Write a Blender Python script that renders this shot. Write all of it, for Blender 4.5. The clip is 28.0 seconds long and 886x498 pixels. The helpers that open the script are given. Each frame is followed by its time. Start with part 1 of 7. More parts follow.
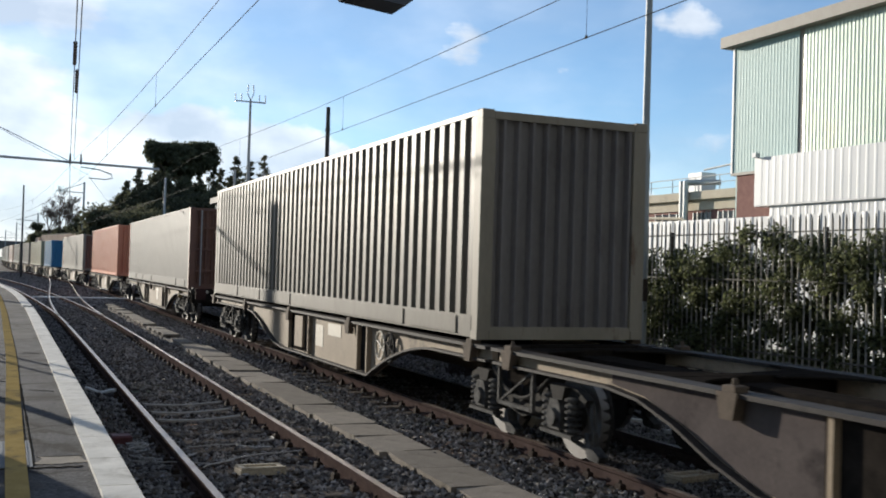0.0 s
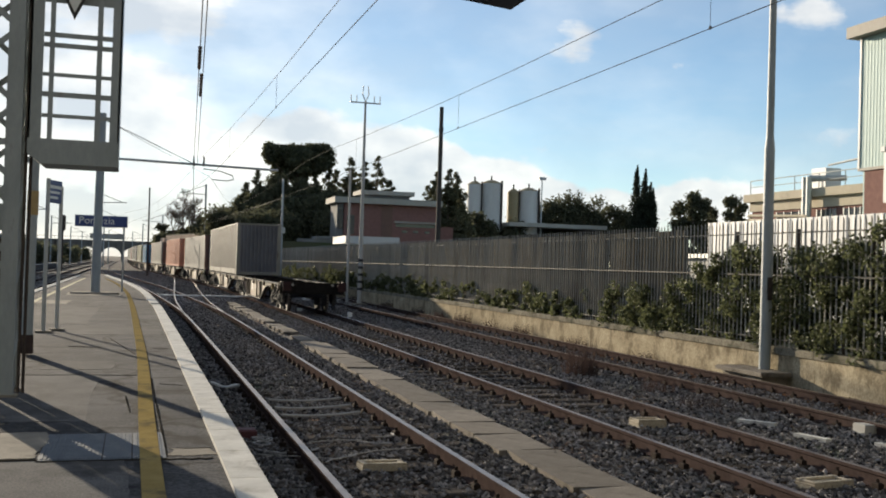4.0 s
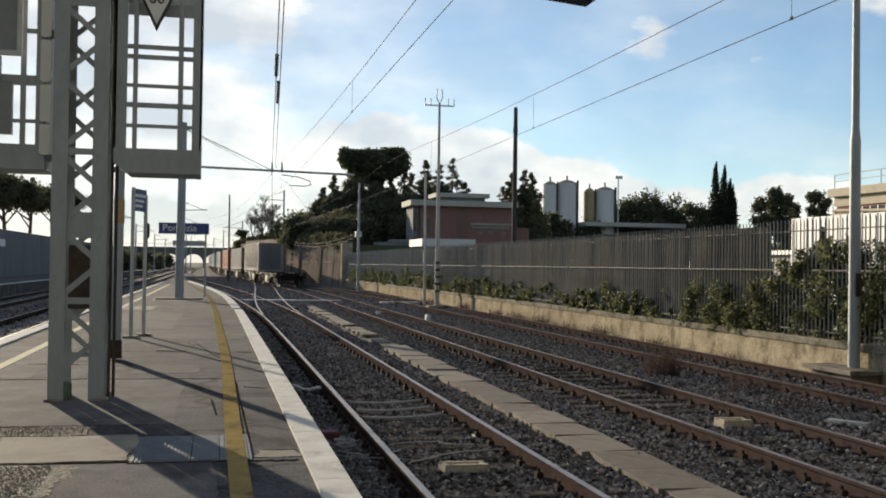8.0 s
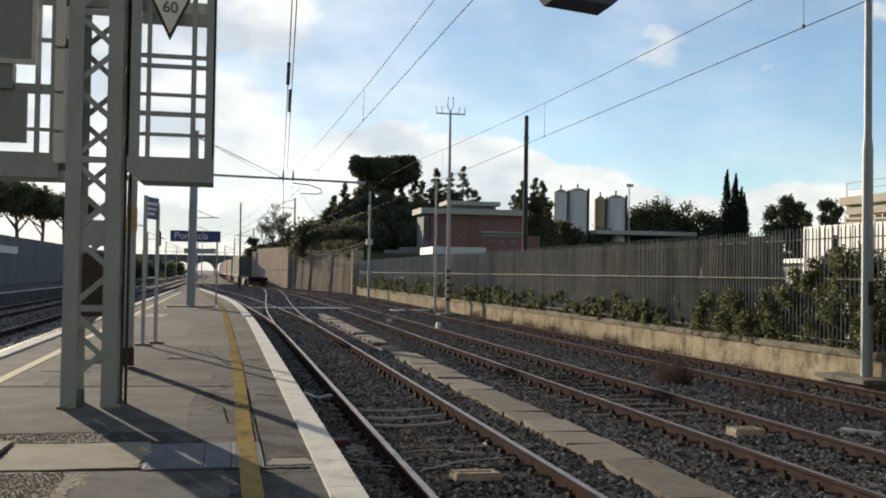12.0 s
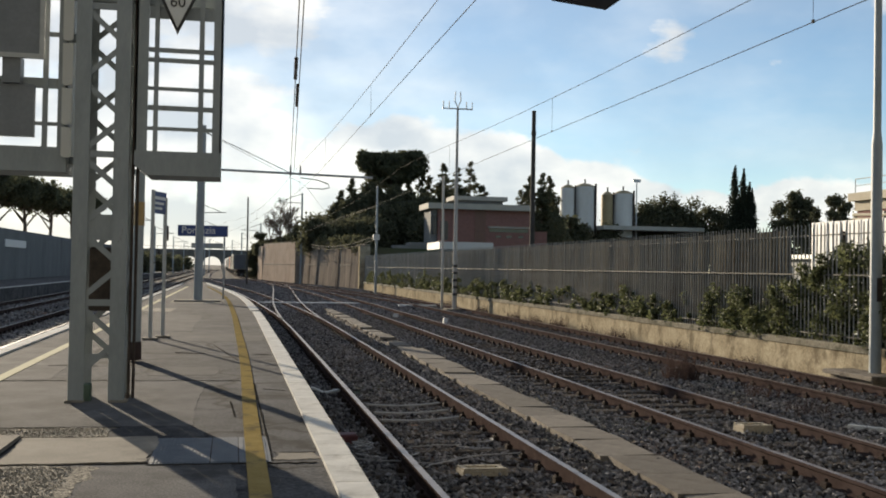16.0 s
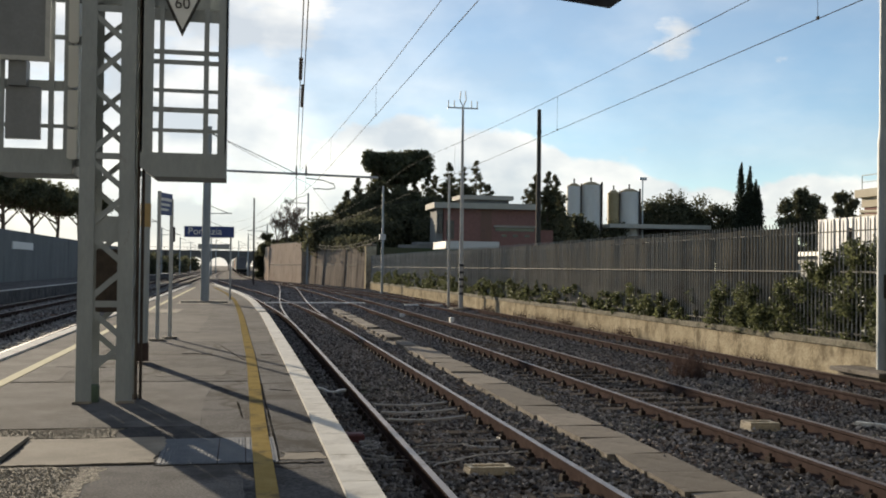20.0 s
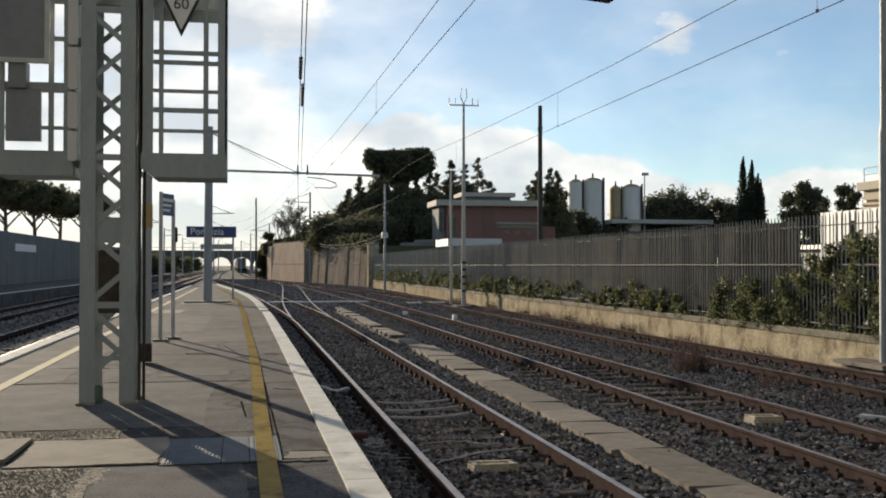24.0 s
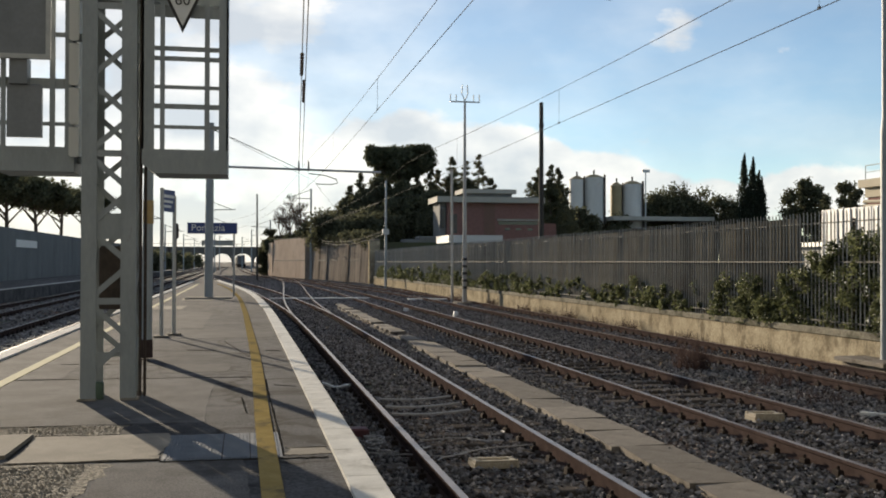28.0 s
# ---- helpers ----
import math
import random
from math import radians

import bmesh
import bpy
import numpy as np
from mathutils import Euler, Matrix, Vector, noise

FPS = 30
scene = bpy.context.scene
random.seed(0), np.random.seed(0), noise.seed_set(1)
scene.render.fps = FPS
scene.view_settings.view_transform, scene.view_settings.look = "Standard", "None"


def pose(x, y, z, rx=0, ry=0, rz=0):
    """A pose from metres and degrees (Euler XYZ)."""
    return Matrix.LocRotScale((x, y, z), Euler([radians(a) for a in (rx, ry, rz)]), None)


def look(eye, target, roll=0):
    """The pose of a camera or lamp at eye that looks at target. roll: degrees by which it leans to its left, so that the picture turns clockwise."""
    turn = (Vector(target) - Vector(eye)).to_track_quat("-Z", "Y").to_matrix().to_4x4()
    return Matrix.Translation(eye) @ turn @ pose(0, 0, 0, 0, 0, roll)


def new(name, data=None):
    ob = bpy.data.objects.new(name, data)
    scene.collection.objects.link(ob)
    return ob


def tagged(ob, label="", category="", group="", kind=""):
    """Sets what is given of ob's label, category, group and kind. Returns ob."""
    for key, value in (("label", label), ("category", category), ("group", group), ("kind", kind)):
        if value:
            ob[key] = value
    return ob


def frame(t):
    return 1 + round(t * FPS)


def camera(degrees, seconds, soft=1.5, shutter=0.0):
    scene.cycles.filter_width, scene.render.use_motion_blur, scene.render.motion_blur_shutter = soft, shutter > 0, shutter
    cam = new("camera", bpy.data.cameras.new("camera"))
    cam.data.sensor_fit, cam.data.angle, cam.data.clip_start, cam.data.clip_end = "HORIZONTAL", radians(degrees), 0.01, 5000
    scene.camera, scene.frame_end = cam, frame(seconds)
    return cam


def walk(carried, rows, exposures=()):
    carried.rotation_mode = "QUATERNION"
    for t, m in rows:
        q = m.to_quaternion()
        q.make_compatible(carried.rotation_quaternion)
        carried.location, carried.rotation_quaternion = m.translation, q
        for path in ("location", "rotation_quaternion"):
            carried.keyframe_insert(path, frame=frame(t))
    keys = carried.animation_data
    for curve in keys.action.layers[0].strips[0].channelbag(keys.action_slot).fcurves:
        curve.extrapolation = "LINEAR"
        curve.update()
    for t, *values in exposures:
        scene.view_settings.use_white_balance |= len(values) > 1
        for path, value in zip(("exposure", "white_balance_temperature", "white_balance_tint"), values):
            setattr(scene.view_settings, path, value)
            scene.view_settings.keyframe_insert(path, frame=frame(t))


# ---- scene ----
cam = camera(46.99, 28.0, soft=1.9, shutter=0.1)

# hand-held camera on the platform, panning left after the train
WALK = [
    (0.0, pose(0.072, -0.119, 2.015, 91.16, -1.74, -23.16)),
    (0.5, pose(0.070, -0.118, 2.015, 91.15, -1.78, -23.16)),
    (1.0, pose(0.067, -0.091, 2.008, 91.08, -1.72, -23.13)),
    (1.5, pose(0.069, -0.061, 2.002, 91.08, -1.76, -22.54)),
    (2.0, pose(0.065, -0.053, 1.994, 91.04, -1.51, -21.94)),
    (2.5, pose(0.049, -0.045, 1.993, 91.08, -1.49, -20.73)),
    (3.0, pose(0.045, -0.043, 1.992, 91.09, -1.61, -19.45)),
    (3.5, pose(0.031, -0.029, 1.989, 90.99, -1.75, -18.03)),
    (5.5, pose(0.006, -0.011, 1.989, 90.85, -1.08, -14.80)),
    (6.0, pose(0.001, -0.011, 1.984, 90.72, -0.98, -14.27)),
    (6.5, pose(-0.002, 0.013, 1.979, 90.72, -0.92, -13.79)),
    (7.0, pose(-0.000, -0.005, 1.982, 90.71, -0.79, -13.33)),
    (7.5, pose(0.000, -0.003, 1.985, 90.83, -0.78, -13.05)),
    (8.0, pose(-0.002, 0.005, 1.980, 90.94, -0.81, -12.59)),
    (8.5, pose(-0.006, -0.019, 1.983, 90.94, -0.86, -12.33)),
    (9.0, pose(-0.005, -0.009, 1.983, 90.96, -0.82, -12.00)),
    (9.5, pose(-0.019, -0.004, 1.981, 91.22, -0.86, -11.60)),
    (10.0, pose(-0.023, -0.015, 1.983, 91.44, -1.24, -11.47)),
    (10.5, pose(-0.027, -0.018, 1.985, 91.49, -1.27, -11.25)),
    (11.0, pose(-0.015, -0.020, 1.985, 91.43, -1.05, -11.72)),
    (11.5, pose(-0.017, -0.007, 1.986, 91.33, -0.79, -11.88)),
    (12.0, pose(-0.015, -0.004, 1.981, 91.38, -0.88, -12.00)),
    (12.5, pose(-0.016, -0.001, 1.983, 91.58, -1.25, -11.89)),
    (14.5, pose(-0.012, 0.008, 1.986, 91.34, -0.64, -11.54)),
    (15.0, pose(-0.012, -0.005, 1.986, 91.35, -0.47, -11.29)),
    (15.5, pose(-0.016, 0.011, 1.983, 91.22, -0.90, -11.49)),
    (16.0, pose(-0.015, 0.013, 1.981, 91.10, -1.01, -11.61)),
    (16.5, pose(-0.011, 0.011, 1.978, 91.09, -0.92, -11.63)),
    (17.0, pose(-0.009, 0.000, 1.980, 91.13, -0.77, -11.51)),
    (17.5, pose(-0.008, -0.003, 1.983, 91.30, -0.69, -11.40)),
    (18.0, pose(-0.008, -0.001, 1.981, 91.20, -0.67, -11.38)),
    (18.5, pose(-0.010, 0.003, 1.980, 91.15, -0.64, -11.40)),
    (19.0, pose(-0.012, 0.007, 1.980, 91.09, -0.77, -11.39)),
    (19.5, pose(-0.012, 0.004, 1.977, 91.04, -0.69, -11.31)),
    (20.0, pose(-0.009, -0.001, 1.981, 91.06, -0.65, -11.25)),
    (20.5, pose(-0.013, 0.001, 1.981, 91.14, -0.53, -11.20)),
    (21.0, pose(-0.013, -0.014, 1.987, 91.02, -0.55, -11.20)),
    (21.5, pose(-0.008, 0.005, 1.982, 91.01, -0.49, -11.19)),
    (23.5, pose(-0.000, -0.010, 1.983, 90.93, -0.08, -10.92)),
    (24.0, pose(0.001, -0.003, 1.979, 90.92, 0.00, -11.10)),
    (24.5, pose(-0.003, 0.005, 1.977, 90.83, -0.07, -11.14)),
    (25.0, pose(-0.002, 0.007, 1.983, 90.84, -0.04, -11.09)),
    (25.5, pose(0.002, -0.002, 1.984, 90.73, -0.13, -11.09)),
    (26.0, pose(-0.002, 0.001, 1.981, 90.75, -0.14, -11.02)),
    (26.5, pose(-0.000, -0.003, 1.983, 90.79, -0.09, -10.97)),
    (27.0, pose(-0.007, -0.002, 1.984, 90.72, -0.28, -11.08)),
    (27.5, pose(-0.005, -0.012, 1.987, 90.74, -0.19, -11.12)),
    (28.0, pose(0.000, 0.000, 1.980, 90.73, -0.10, -11.05)),
]
walk(cam, WALK, exposures=[(0.0, 0.58, 6000, 8), (1.0, 0.60, 6150, 8), (2.2, 0.62, 6680, 8), (8.0, 0.57, 6850, 8), (28.0, 0.57, 6950, 9)])

# ---------------------------------------------------------------- sky and sun
SUN_AZ, SUN_EL = -18.8, 11.2      # degrees from +y towards +x, and above the horizon


def make_world():
    w = bpy.data.worlds.new("sky")
    scene.world = w
    w.use_nodes = True
    nt = w.node_tree
    nt.nodes.clear()
    N, L = nt.nodes.new, nt.links.new
    out = N("ShaderNodeOutputWorld")
    sky = N("ShaderNodeTexSky")
    sky.sky_type = "NISHITA"
    sky.sun_disc = False
    sky.sun_elevation = radians(SUN_EL)
    sky.sun_rotation = radians(SUN_AZ)
    sky.altitude = 50
    sky.air_density, sky.dust_density, sky.ozone_density = 0.85, 0.1, 2.6
    bg = N("ShaderNodeBackground")
    bg.inputs["Strength"].default_value = 0.110
    L(sky.outputs[0], bg.inputs["Color"])
    # clouds: noise on a flat layer overhead
    tc = N("ShaderNodeTexCoord")
    sep = N("ShaderNodeSeparateXYZ")
    L(tc.outputs["Generated"], sep.inputs[0])
    zz = N("ShaderNodeMath"); zz.operation = "ADD"; zz.inputs[1].default_value = 0.16
    L(sep.outputs["Z"], zz.inputs[0])
    dv = []
    for ax in ("X", "Y"):
        m = N("ShaderNodeMath"); m.operation = "DIVIDE"
        L(sep.outputs[ax], m.inputs[0]); L(zz.outputs[0], m.inputs[1])
        dv.append(m)
    comb = N("ShaderNodeCombineXYZ")
    L(dv[0].outputs[0], comb.inputs[0]); L(dv[1].outputs[0], comb.inputs[1])
    n1 = N("ShaderNodeTexNoise"); n1.inputs["Scale"].default_value = 1.5
    n1.inputs["Detail"].default_value = 9; n1.inputs["Roughness"].default_value = 0.58
    L(comb.outputs[0], n1.inputs["Vector"])
    # more cloud towards the sun's side, less away from it
    sdir = (math.sin(radians(SUN_AZ - 3.2)), math.cos(radians(SUN_AZ - 3.2)), 0.12)
    dot = N("ShaderNodeVectorMath"); dot.operation = "DOT_PRODUCT"
    L(tc.outputs["Generated"], dot.inputs[0]); dot.inputs[1].default_value = sdir
    near = N("ShaderNodeMapRange")
    near.inputs["From Min"].default_value, near.inputs["From Max"].default_value = 0.78, 0.99
    near.inputs["To Min"].default_value, near.inputs["To Max"].default_value = -0.12, 0.22
    L(dot.outputs["Value"], near.inputs["Value"])
    low = N("ShaderNodeMapRange")          # a bank of cloud low over the land
    low.inputs["From Min"].default_value, low.inputs["From Max"].default_value = 0.03, 0.19
    low.inputs["To Min"].default_value, low.inputs["To Max"].default_value = 0.2, 0.0
    L(sep.outputs["Z"], low.inputs["Value"])
    # heaped clouds near the horizon
    sq = N("ShaderNodeVectorMath"); sq.operation = "MULTIPLY"; sq.inputs[1].default_value = (1, 1, 1.8)
    L(tc.outputs["Generated"], sq.inputs[0])
    n3 = N("ShaderNodeTexNoise"); n3.inputs["Scale"].default_value = 7.5
    n3.inputs["Detail"].default_value = 8; n3.inputs["Roughness"].default_value = 0.55
    L(sq.outputs[0], n3.inputs["Vector"])
    lw = N("ShaderNodeMapRange"); lw.interpolation_type = "SMOOTHSTEP"
    lw.inputs["From Min"].default_value, lw.inputs["From Max"].default_value = 0.24, 0.12
    L(sep.outputs["Z"], lw.inputs["Value"])
    nm = N("ShaderNodeMix")
    L(lw.outputs[0], nm.inputs["Factor"]); L(n1.outputs["Fac"], nm.inputs["A"]); L(n3.outputs["Fac"], nm.inputs["B"])
    a1 = N("ShaderNodeMath"); L(nm.outputs["Result"], a1.inputs[0]); L(near.outputs[0], a1.inputs[1])
    ahead = N("ShaderNodeMapRange")
    ahead.inputs["From Min"].default_value, ahead.inputs["From Max"].default_value = 0.3, 0.8
    L(sep.outputs["Y"], ahead.inputs["Value"])
    lm = N("ShaderNodeMath"); lm.operation = "MULTIPLY"; L(low.outputs[0], lm.inputs[0]); L(ahead.outputs[0], lm.inputs[1])
    a2 = N("ShaderNodeMath"); L(a1.outputs[0], a2.inputs[0]); L(lm.outputs[0], a2.inputs[1])
    # single small clouds
    last = a2
    wob = N("ShaderNodeTexNoise"); wob.inputs["Scale"].default_value = 14.0; wob.inputs["Detail"].default_value = 6
    L(tc.outputs["Generated"], wob.inputs["Vector"])
    wv = N("ShaderNodeVectorMath"); wv.operation = "MULTIPLY_ADD"; wv.inputs[1].default_value = (0.10, 0.10, 0.05)
    L(wob.outputs["Color"], wv.inputs[0])
    L(tc.outputs["Generated"], wv.inputs[2])
    wide = N("ShaderNodeVectorMath"); wide.operation = "MULTIPLY"; wide.inputs[1].default_value = (1, 1, 1.7)
    L(wv.outputs[0], wide.inputs[0])
    for az, el, size, gain in CLOUDS:
        c = (math.sin(radians(az)) * math.cos(radians(el)), math.cos(radians(az)) * math.cos(radians(el)), math.sin(radians(el)))
        d = N("ShaderNodeVectorMath"); d.operation = "DISTANCE"
        L(wide.outputs[0], d.inputs[0]); d.inputs[1].default_value = (c[0] + 0.05, c[1] + 0.05, (c[2] + 0.025) * 1.7)
        r = N("ShaderNodeMapRange"); r.interpolation_type = "SMOOTHSTEP"
        r.inputs["From Min"].default_value, r.inputs["From Max"].default_value = 0.0, size
        r.inputs["To Min"].default_value, r.inputs["To Max"].default_value = gain, 0.0
        L(d.outputs["Value"], r.inputs["Value"])
        s = N("ShaderNodeMath"); L(last.outputs[0], s.inputs[0]); L(r.outputs[0], s.inputs[1])
        last = s
    ramp = N("ShaderNodeMapRange"); ramp.interpolation_type = "SMOOTHSTEP"
    ramp.inputs["From Min"].default_value, ramp.inputs["From Max"].default_value = 0.50, 0.68
    L(last.outputs[0], ramp.inputs["Value"])
    n2 = N("ShaderNodeTexNoise"); n2.inputs["Scale"].default_value = 9.0; n2.inputs["Detail"].default_value = 6
    L(sq.outputs[0], n2.inputs["Vector"])
    shade = N("ShaderNodeValToRGB")
    shade.color_ramp.elements[0].position, shade.color_ramp.elements[0].color = 0.40, (0.56, 0.60, 0.66, 1)
    shade.color_ramp.elements[1].position, shade.color_ramp.elements[1].color = 0.66, (1.0, 0.98, 0.95, 1)
    L(n2.outputs["Fac"], shade.inputs[0])
    cl = N("ShaderNodeBackground"); cl.inputs["Strength"].default_value = 0.82
    L(shade.outputs[0], cl.inputs["Color"])
    mix = N("ShaderNodeMixShader")
    f = N("ShaderNodeMath"); f.operation = "MULTIPLY"; f.inputs[1].default_value = 0.85
    L(ramp.outputs[0], f.inputs[0])
    veil = N("ShaderNodeMapRange")          # thin high haze over the blue
    veil.inputs["From Min"].default_value, veil.inputs["From Max"].default_value = 0.35, 0.65
    veil.inputs["To Min"].default_value, veil.inputs["To Max"].default_value = 0.14, 0.34
    L(n1.outputs["Fac"], veil.inputs["Value"])
    glare = N("ShaderNodeMapRange"); glare.interpolation_type = "SMOOTHSTEP"      # haze thickens towards the sun
    glare.inputs["From Min"].default_value, glare.inputs["From Max"].default_value = 0.74, 0.97
    glare.inputs["To Min"].default_value, glare.inputs["To Max"].default_value = -0.06, 0.34
    L(dot.outputs["Value"], glare.inputs["Value"])
    hz = N("ShaderNodeMath"); L(veil.outputs[0], hz.inputs[0]); L(glare.outputs[0], hz.inputs[1])
    top = N("ShaderNodeMath"); top.operation = "MAXIMUM"
    L(f.outputs[0], top.inputs[0]); L(hz.outputs[0], top.inputs[1])
    L(top.outputs[0], mix.inputs[0]); L(bg.outputs[0], mix.inputs[1]); L(cl.outputs[0], mix.inputs[2])
    L(mix.outputs[0], out.inputs[0])


# direction and size of the few clouds that stand alone in the blue
CLOUDS = [(23.9, 12.5, 0.062, 0.26), (29.9, 11.2, 0.028, 0.24), (35.5, 14.0, 0.06, 0.26), (37.2, 12.6, 0.08, 0.26), (17.0, 12.6, 0.05, 0.16), (3.0, 15.0, 0.10, 0.10),
          (8.0, 6.6, 0.08, 0.3), (11.5, 5.6, 0.085, 0.34), (14.2, 5.4, 0.085, 0.36), (17.0, 5.0, 0.08, 0.36), (19.6, 4.3, 0.075, 0.36), (22.0, 3.5, 0.07, 0.36), (25.2, 3.3, 0.066, 0.42), (30.2, 3.7, 0.062, 0.44), (32.4, 3.6, 0.062, 0.44), (35.0, 2.9, 0.07, 0.38)]
make_world()

sun = new("sun", bpy.data.lights.new("sun", "SUN"))
sun.data.energy, sun.data.angle, sun.data.color = 5.0, radians(0.6), (1.0, 0.87, 0.70)
sun.matrix_world = look((math.sin(radians(SUN_AZ)) * math.cos(radians(SUN_EL)) * 300, math.cos(radians(SUN_AZ)) * math.cos(radians(SUN_EL)) * 300,
                         math.sin(radians(SUN_EL)) * 300), (0, 0, 0))


# ---------------------------------------------------------------- materials
def surf(name, c1, c2, scale=6.0, rough=0.85, bump=0.15, metal=0.0, fine=60.0, stain=None, stain_scale=0.7, stain_cut=0.55, rand=0.0, stretch=None,
         rough2=None, spec=0.5, bump_dist=0.01, cracks=0.0, coat=0.0, grit=0.35):
    """A worn surface: two colours mixed by coarse and fine noise, an optional stain, relief, and a random shade per object."""
    m = bpy.data.materials.new(name)
    m.use_nodes = True
    nt = m.node_tree
    N, L = nt.nodes.new, nt.links.new
    b = nt.nodes["Principled BSDF"]
    b.inputs["Metallic"].default_value = metal
    b.inputs["Specular IOR Level"].default_value = spec
    if coat:
        b.inputs["Coat Weight"].default_value, b.inputs["Coat Roughness"].default_value, b.inputs["Coat IOR"].default_value = coat, 0.36, 2.0
    tc = N("ShaderNodeTexCoord")
    vec = tc.outputs["Object"]
    if stretch:
        mp = N("ShaderNodeMapping"); mp.inputs["Scale"].default_value = stretch
        L(vec, mp.inputs[0]); vec = mp.outputs[0]
    n1 = N("ShaderNodeTexNoise"); n1.inputs["Scale"].default_value = scale; n1.inputs["Detail"].default_value = 8; n1.inputs["Roughness"].default_value = 0.65
    n2 = N("ShaderNodeTexNoise"); n2.inputs["Scale"].default_value = fine; n2.inputs["Detail"].default_value = 3
    L(vec, n1.inputs["Vector"]); L(vec, n2.inputs["Vector"])
    add = N("ShaderNodeMath"); add.operation = "MULTIPLY_ADD"; add.inputs[1].default_value = grit
    L(n2.outputs["Fac"], add.inputs[0]); L(n1.outputs["Fac"], add.inputs[2])
    mr = N("ShaderNodeMapRange"); mr.inputs["From Min"].default_value = 0.275 + 0.5 * grit; mr.inputs["From Max"].default_value = 0.725 + 0.5 * grit
    L(add.outputs[0], mr.inputs["Value"])
    mix = N("ShaderNodeMix"); mix.data_type = "RGBA"
    mix.inputs["A"].default_value, mix.inputs["B"].default_value = (*c1, 1), (*c2, 1)
    L(mr.outputs[0], mix.inputs["Factor"])
    col = mix.outputs["Result"]
    if stain:
        n3 = N("ShaderNodeTexNoise"); n3.inputs["Scale"].default_value = stain_scale; n3.inputs["Detail"].default_value = 7; n3.inputs["Roughness"].default_value = 0.7
        L(vec, n3.inputs["Vector"])
        r3 = N("ShaderNodeMapRange"); r3.inputs["From Min"].default_value = stain_cut; r3.inputs["From Max"].default_value = stain_cut + 0.14
        L(n3.outputs["Fac"], r3.inputs["Value"])
        m3 = N("ShaderNodeMix"); m3.data_type = "RGBA"; m3.inputs["B"].default_value = (*stain, 1)
        L(r3.outputs[0], m3.inputs["Factor"]); L(col, m3.inputs["A"]); col = m3.outputs["Result"]
    if cracks:                               # thin wandering cracks
        wob = N("ShaderNodeTexNoise"); wob.inputs["Scale"].default_value = 1.6; wob.inputs["Detail"].default_value = 6
        L(vec, wob.inputs["Vector"])
        ws = N("ShaderNodeVectorMath"); ws.operation = "MULTIPLY_ADD"; ws.inputs[1].default_value = (0.9, 0.9, 0)
        L(wob.outputs["Color"], ws.inputs[0]); L(vec, ws.inputs[2])
        vo = N("ShaderNodeTexVoronoi"); vo.feature = "DISTANCE_TO_EDGE"; vo.inputs["Scale"].default_value = cracks
        L(ws.outputs[0], vo.inputs["Vector"])
        cr = N("ShaderNodeMapRange"); cr.inputs["From Min"].default_value = 0.005; cr.inputs["From Max"].default_value = 0.026
        cr.inputs["To Min"].default_value = 0.75; cr.inputs["To Max"].default_value = 0.0
        L(vo.outputs["Distance"], cr.inputs["Value"])
        mc = N("ShaderNodeMix"); mc.data_type = "RGBA"; mc.inputs["B"].default_value = (0.015, 0.014, 0.013, 1)
        L(cr.outputs[0], mc.inputs["Factor"]); L(col, mc.inputs["A"]); col = mc.outputs["Result"]
    if rand:
        oi = N("ShaderNodeObjectInfo")
        rr = N("ShaderNodeMapRange"); rr.inputs["To Min"].default_value = 1 - rand; rr.inputs["To Max"].default_value = 1 + rand
        L(oi.outputs["Random"], rr.inputs["Value"])
        sc = N("ShaderNodeVectorMath"); sc.operation = "SCALE"
        L(col, sc.inputs[0]); L(rr.outputs[0], sc.inputs["Scale"]); col = sc.outputs[0]
    L(col, b.inputs["Base Color"])
    rg = N("ShaderNodeMapRange"); rg.inputs["To Min"].default_value = rough; rg.inputs["To Max"].default_value = rough2 if rough2 is not None else min(1, rough + 0.1)
    L(n1.outputs["Fac"], rg.inputs["Value"]); L(rg.outputs[0], b.inputs["Roughness"])
    if bump:
        bp = N("ShaderNodeBump"); bp.inputs["Strength"].default_value = bump; bp.inputs["Distance"].default_value = bump_dist
        L(add.outputs[0], bp.inputs["Height"]); L(bp.outputs[0], b.inputs["Normal"])
    return m


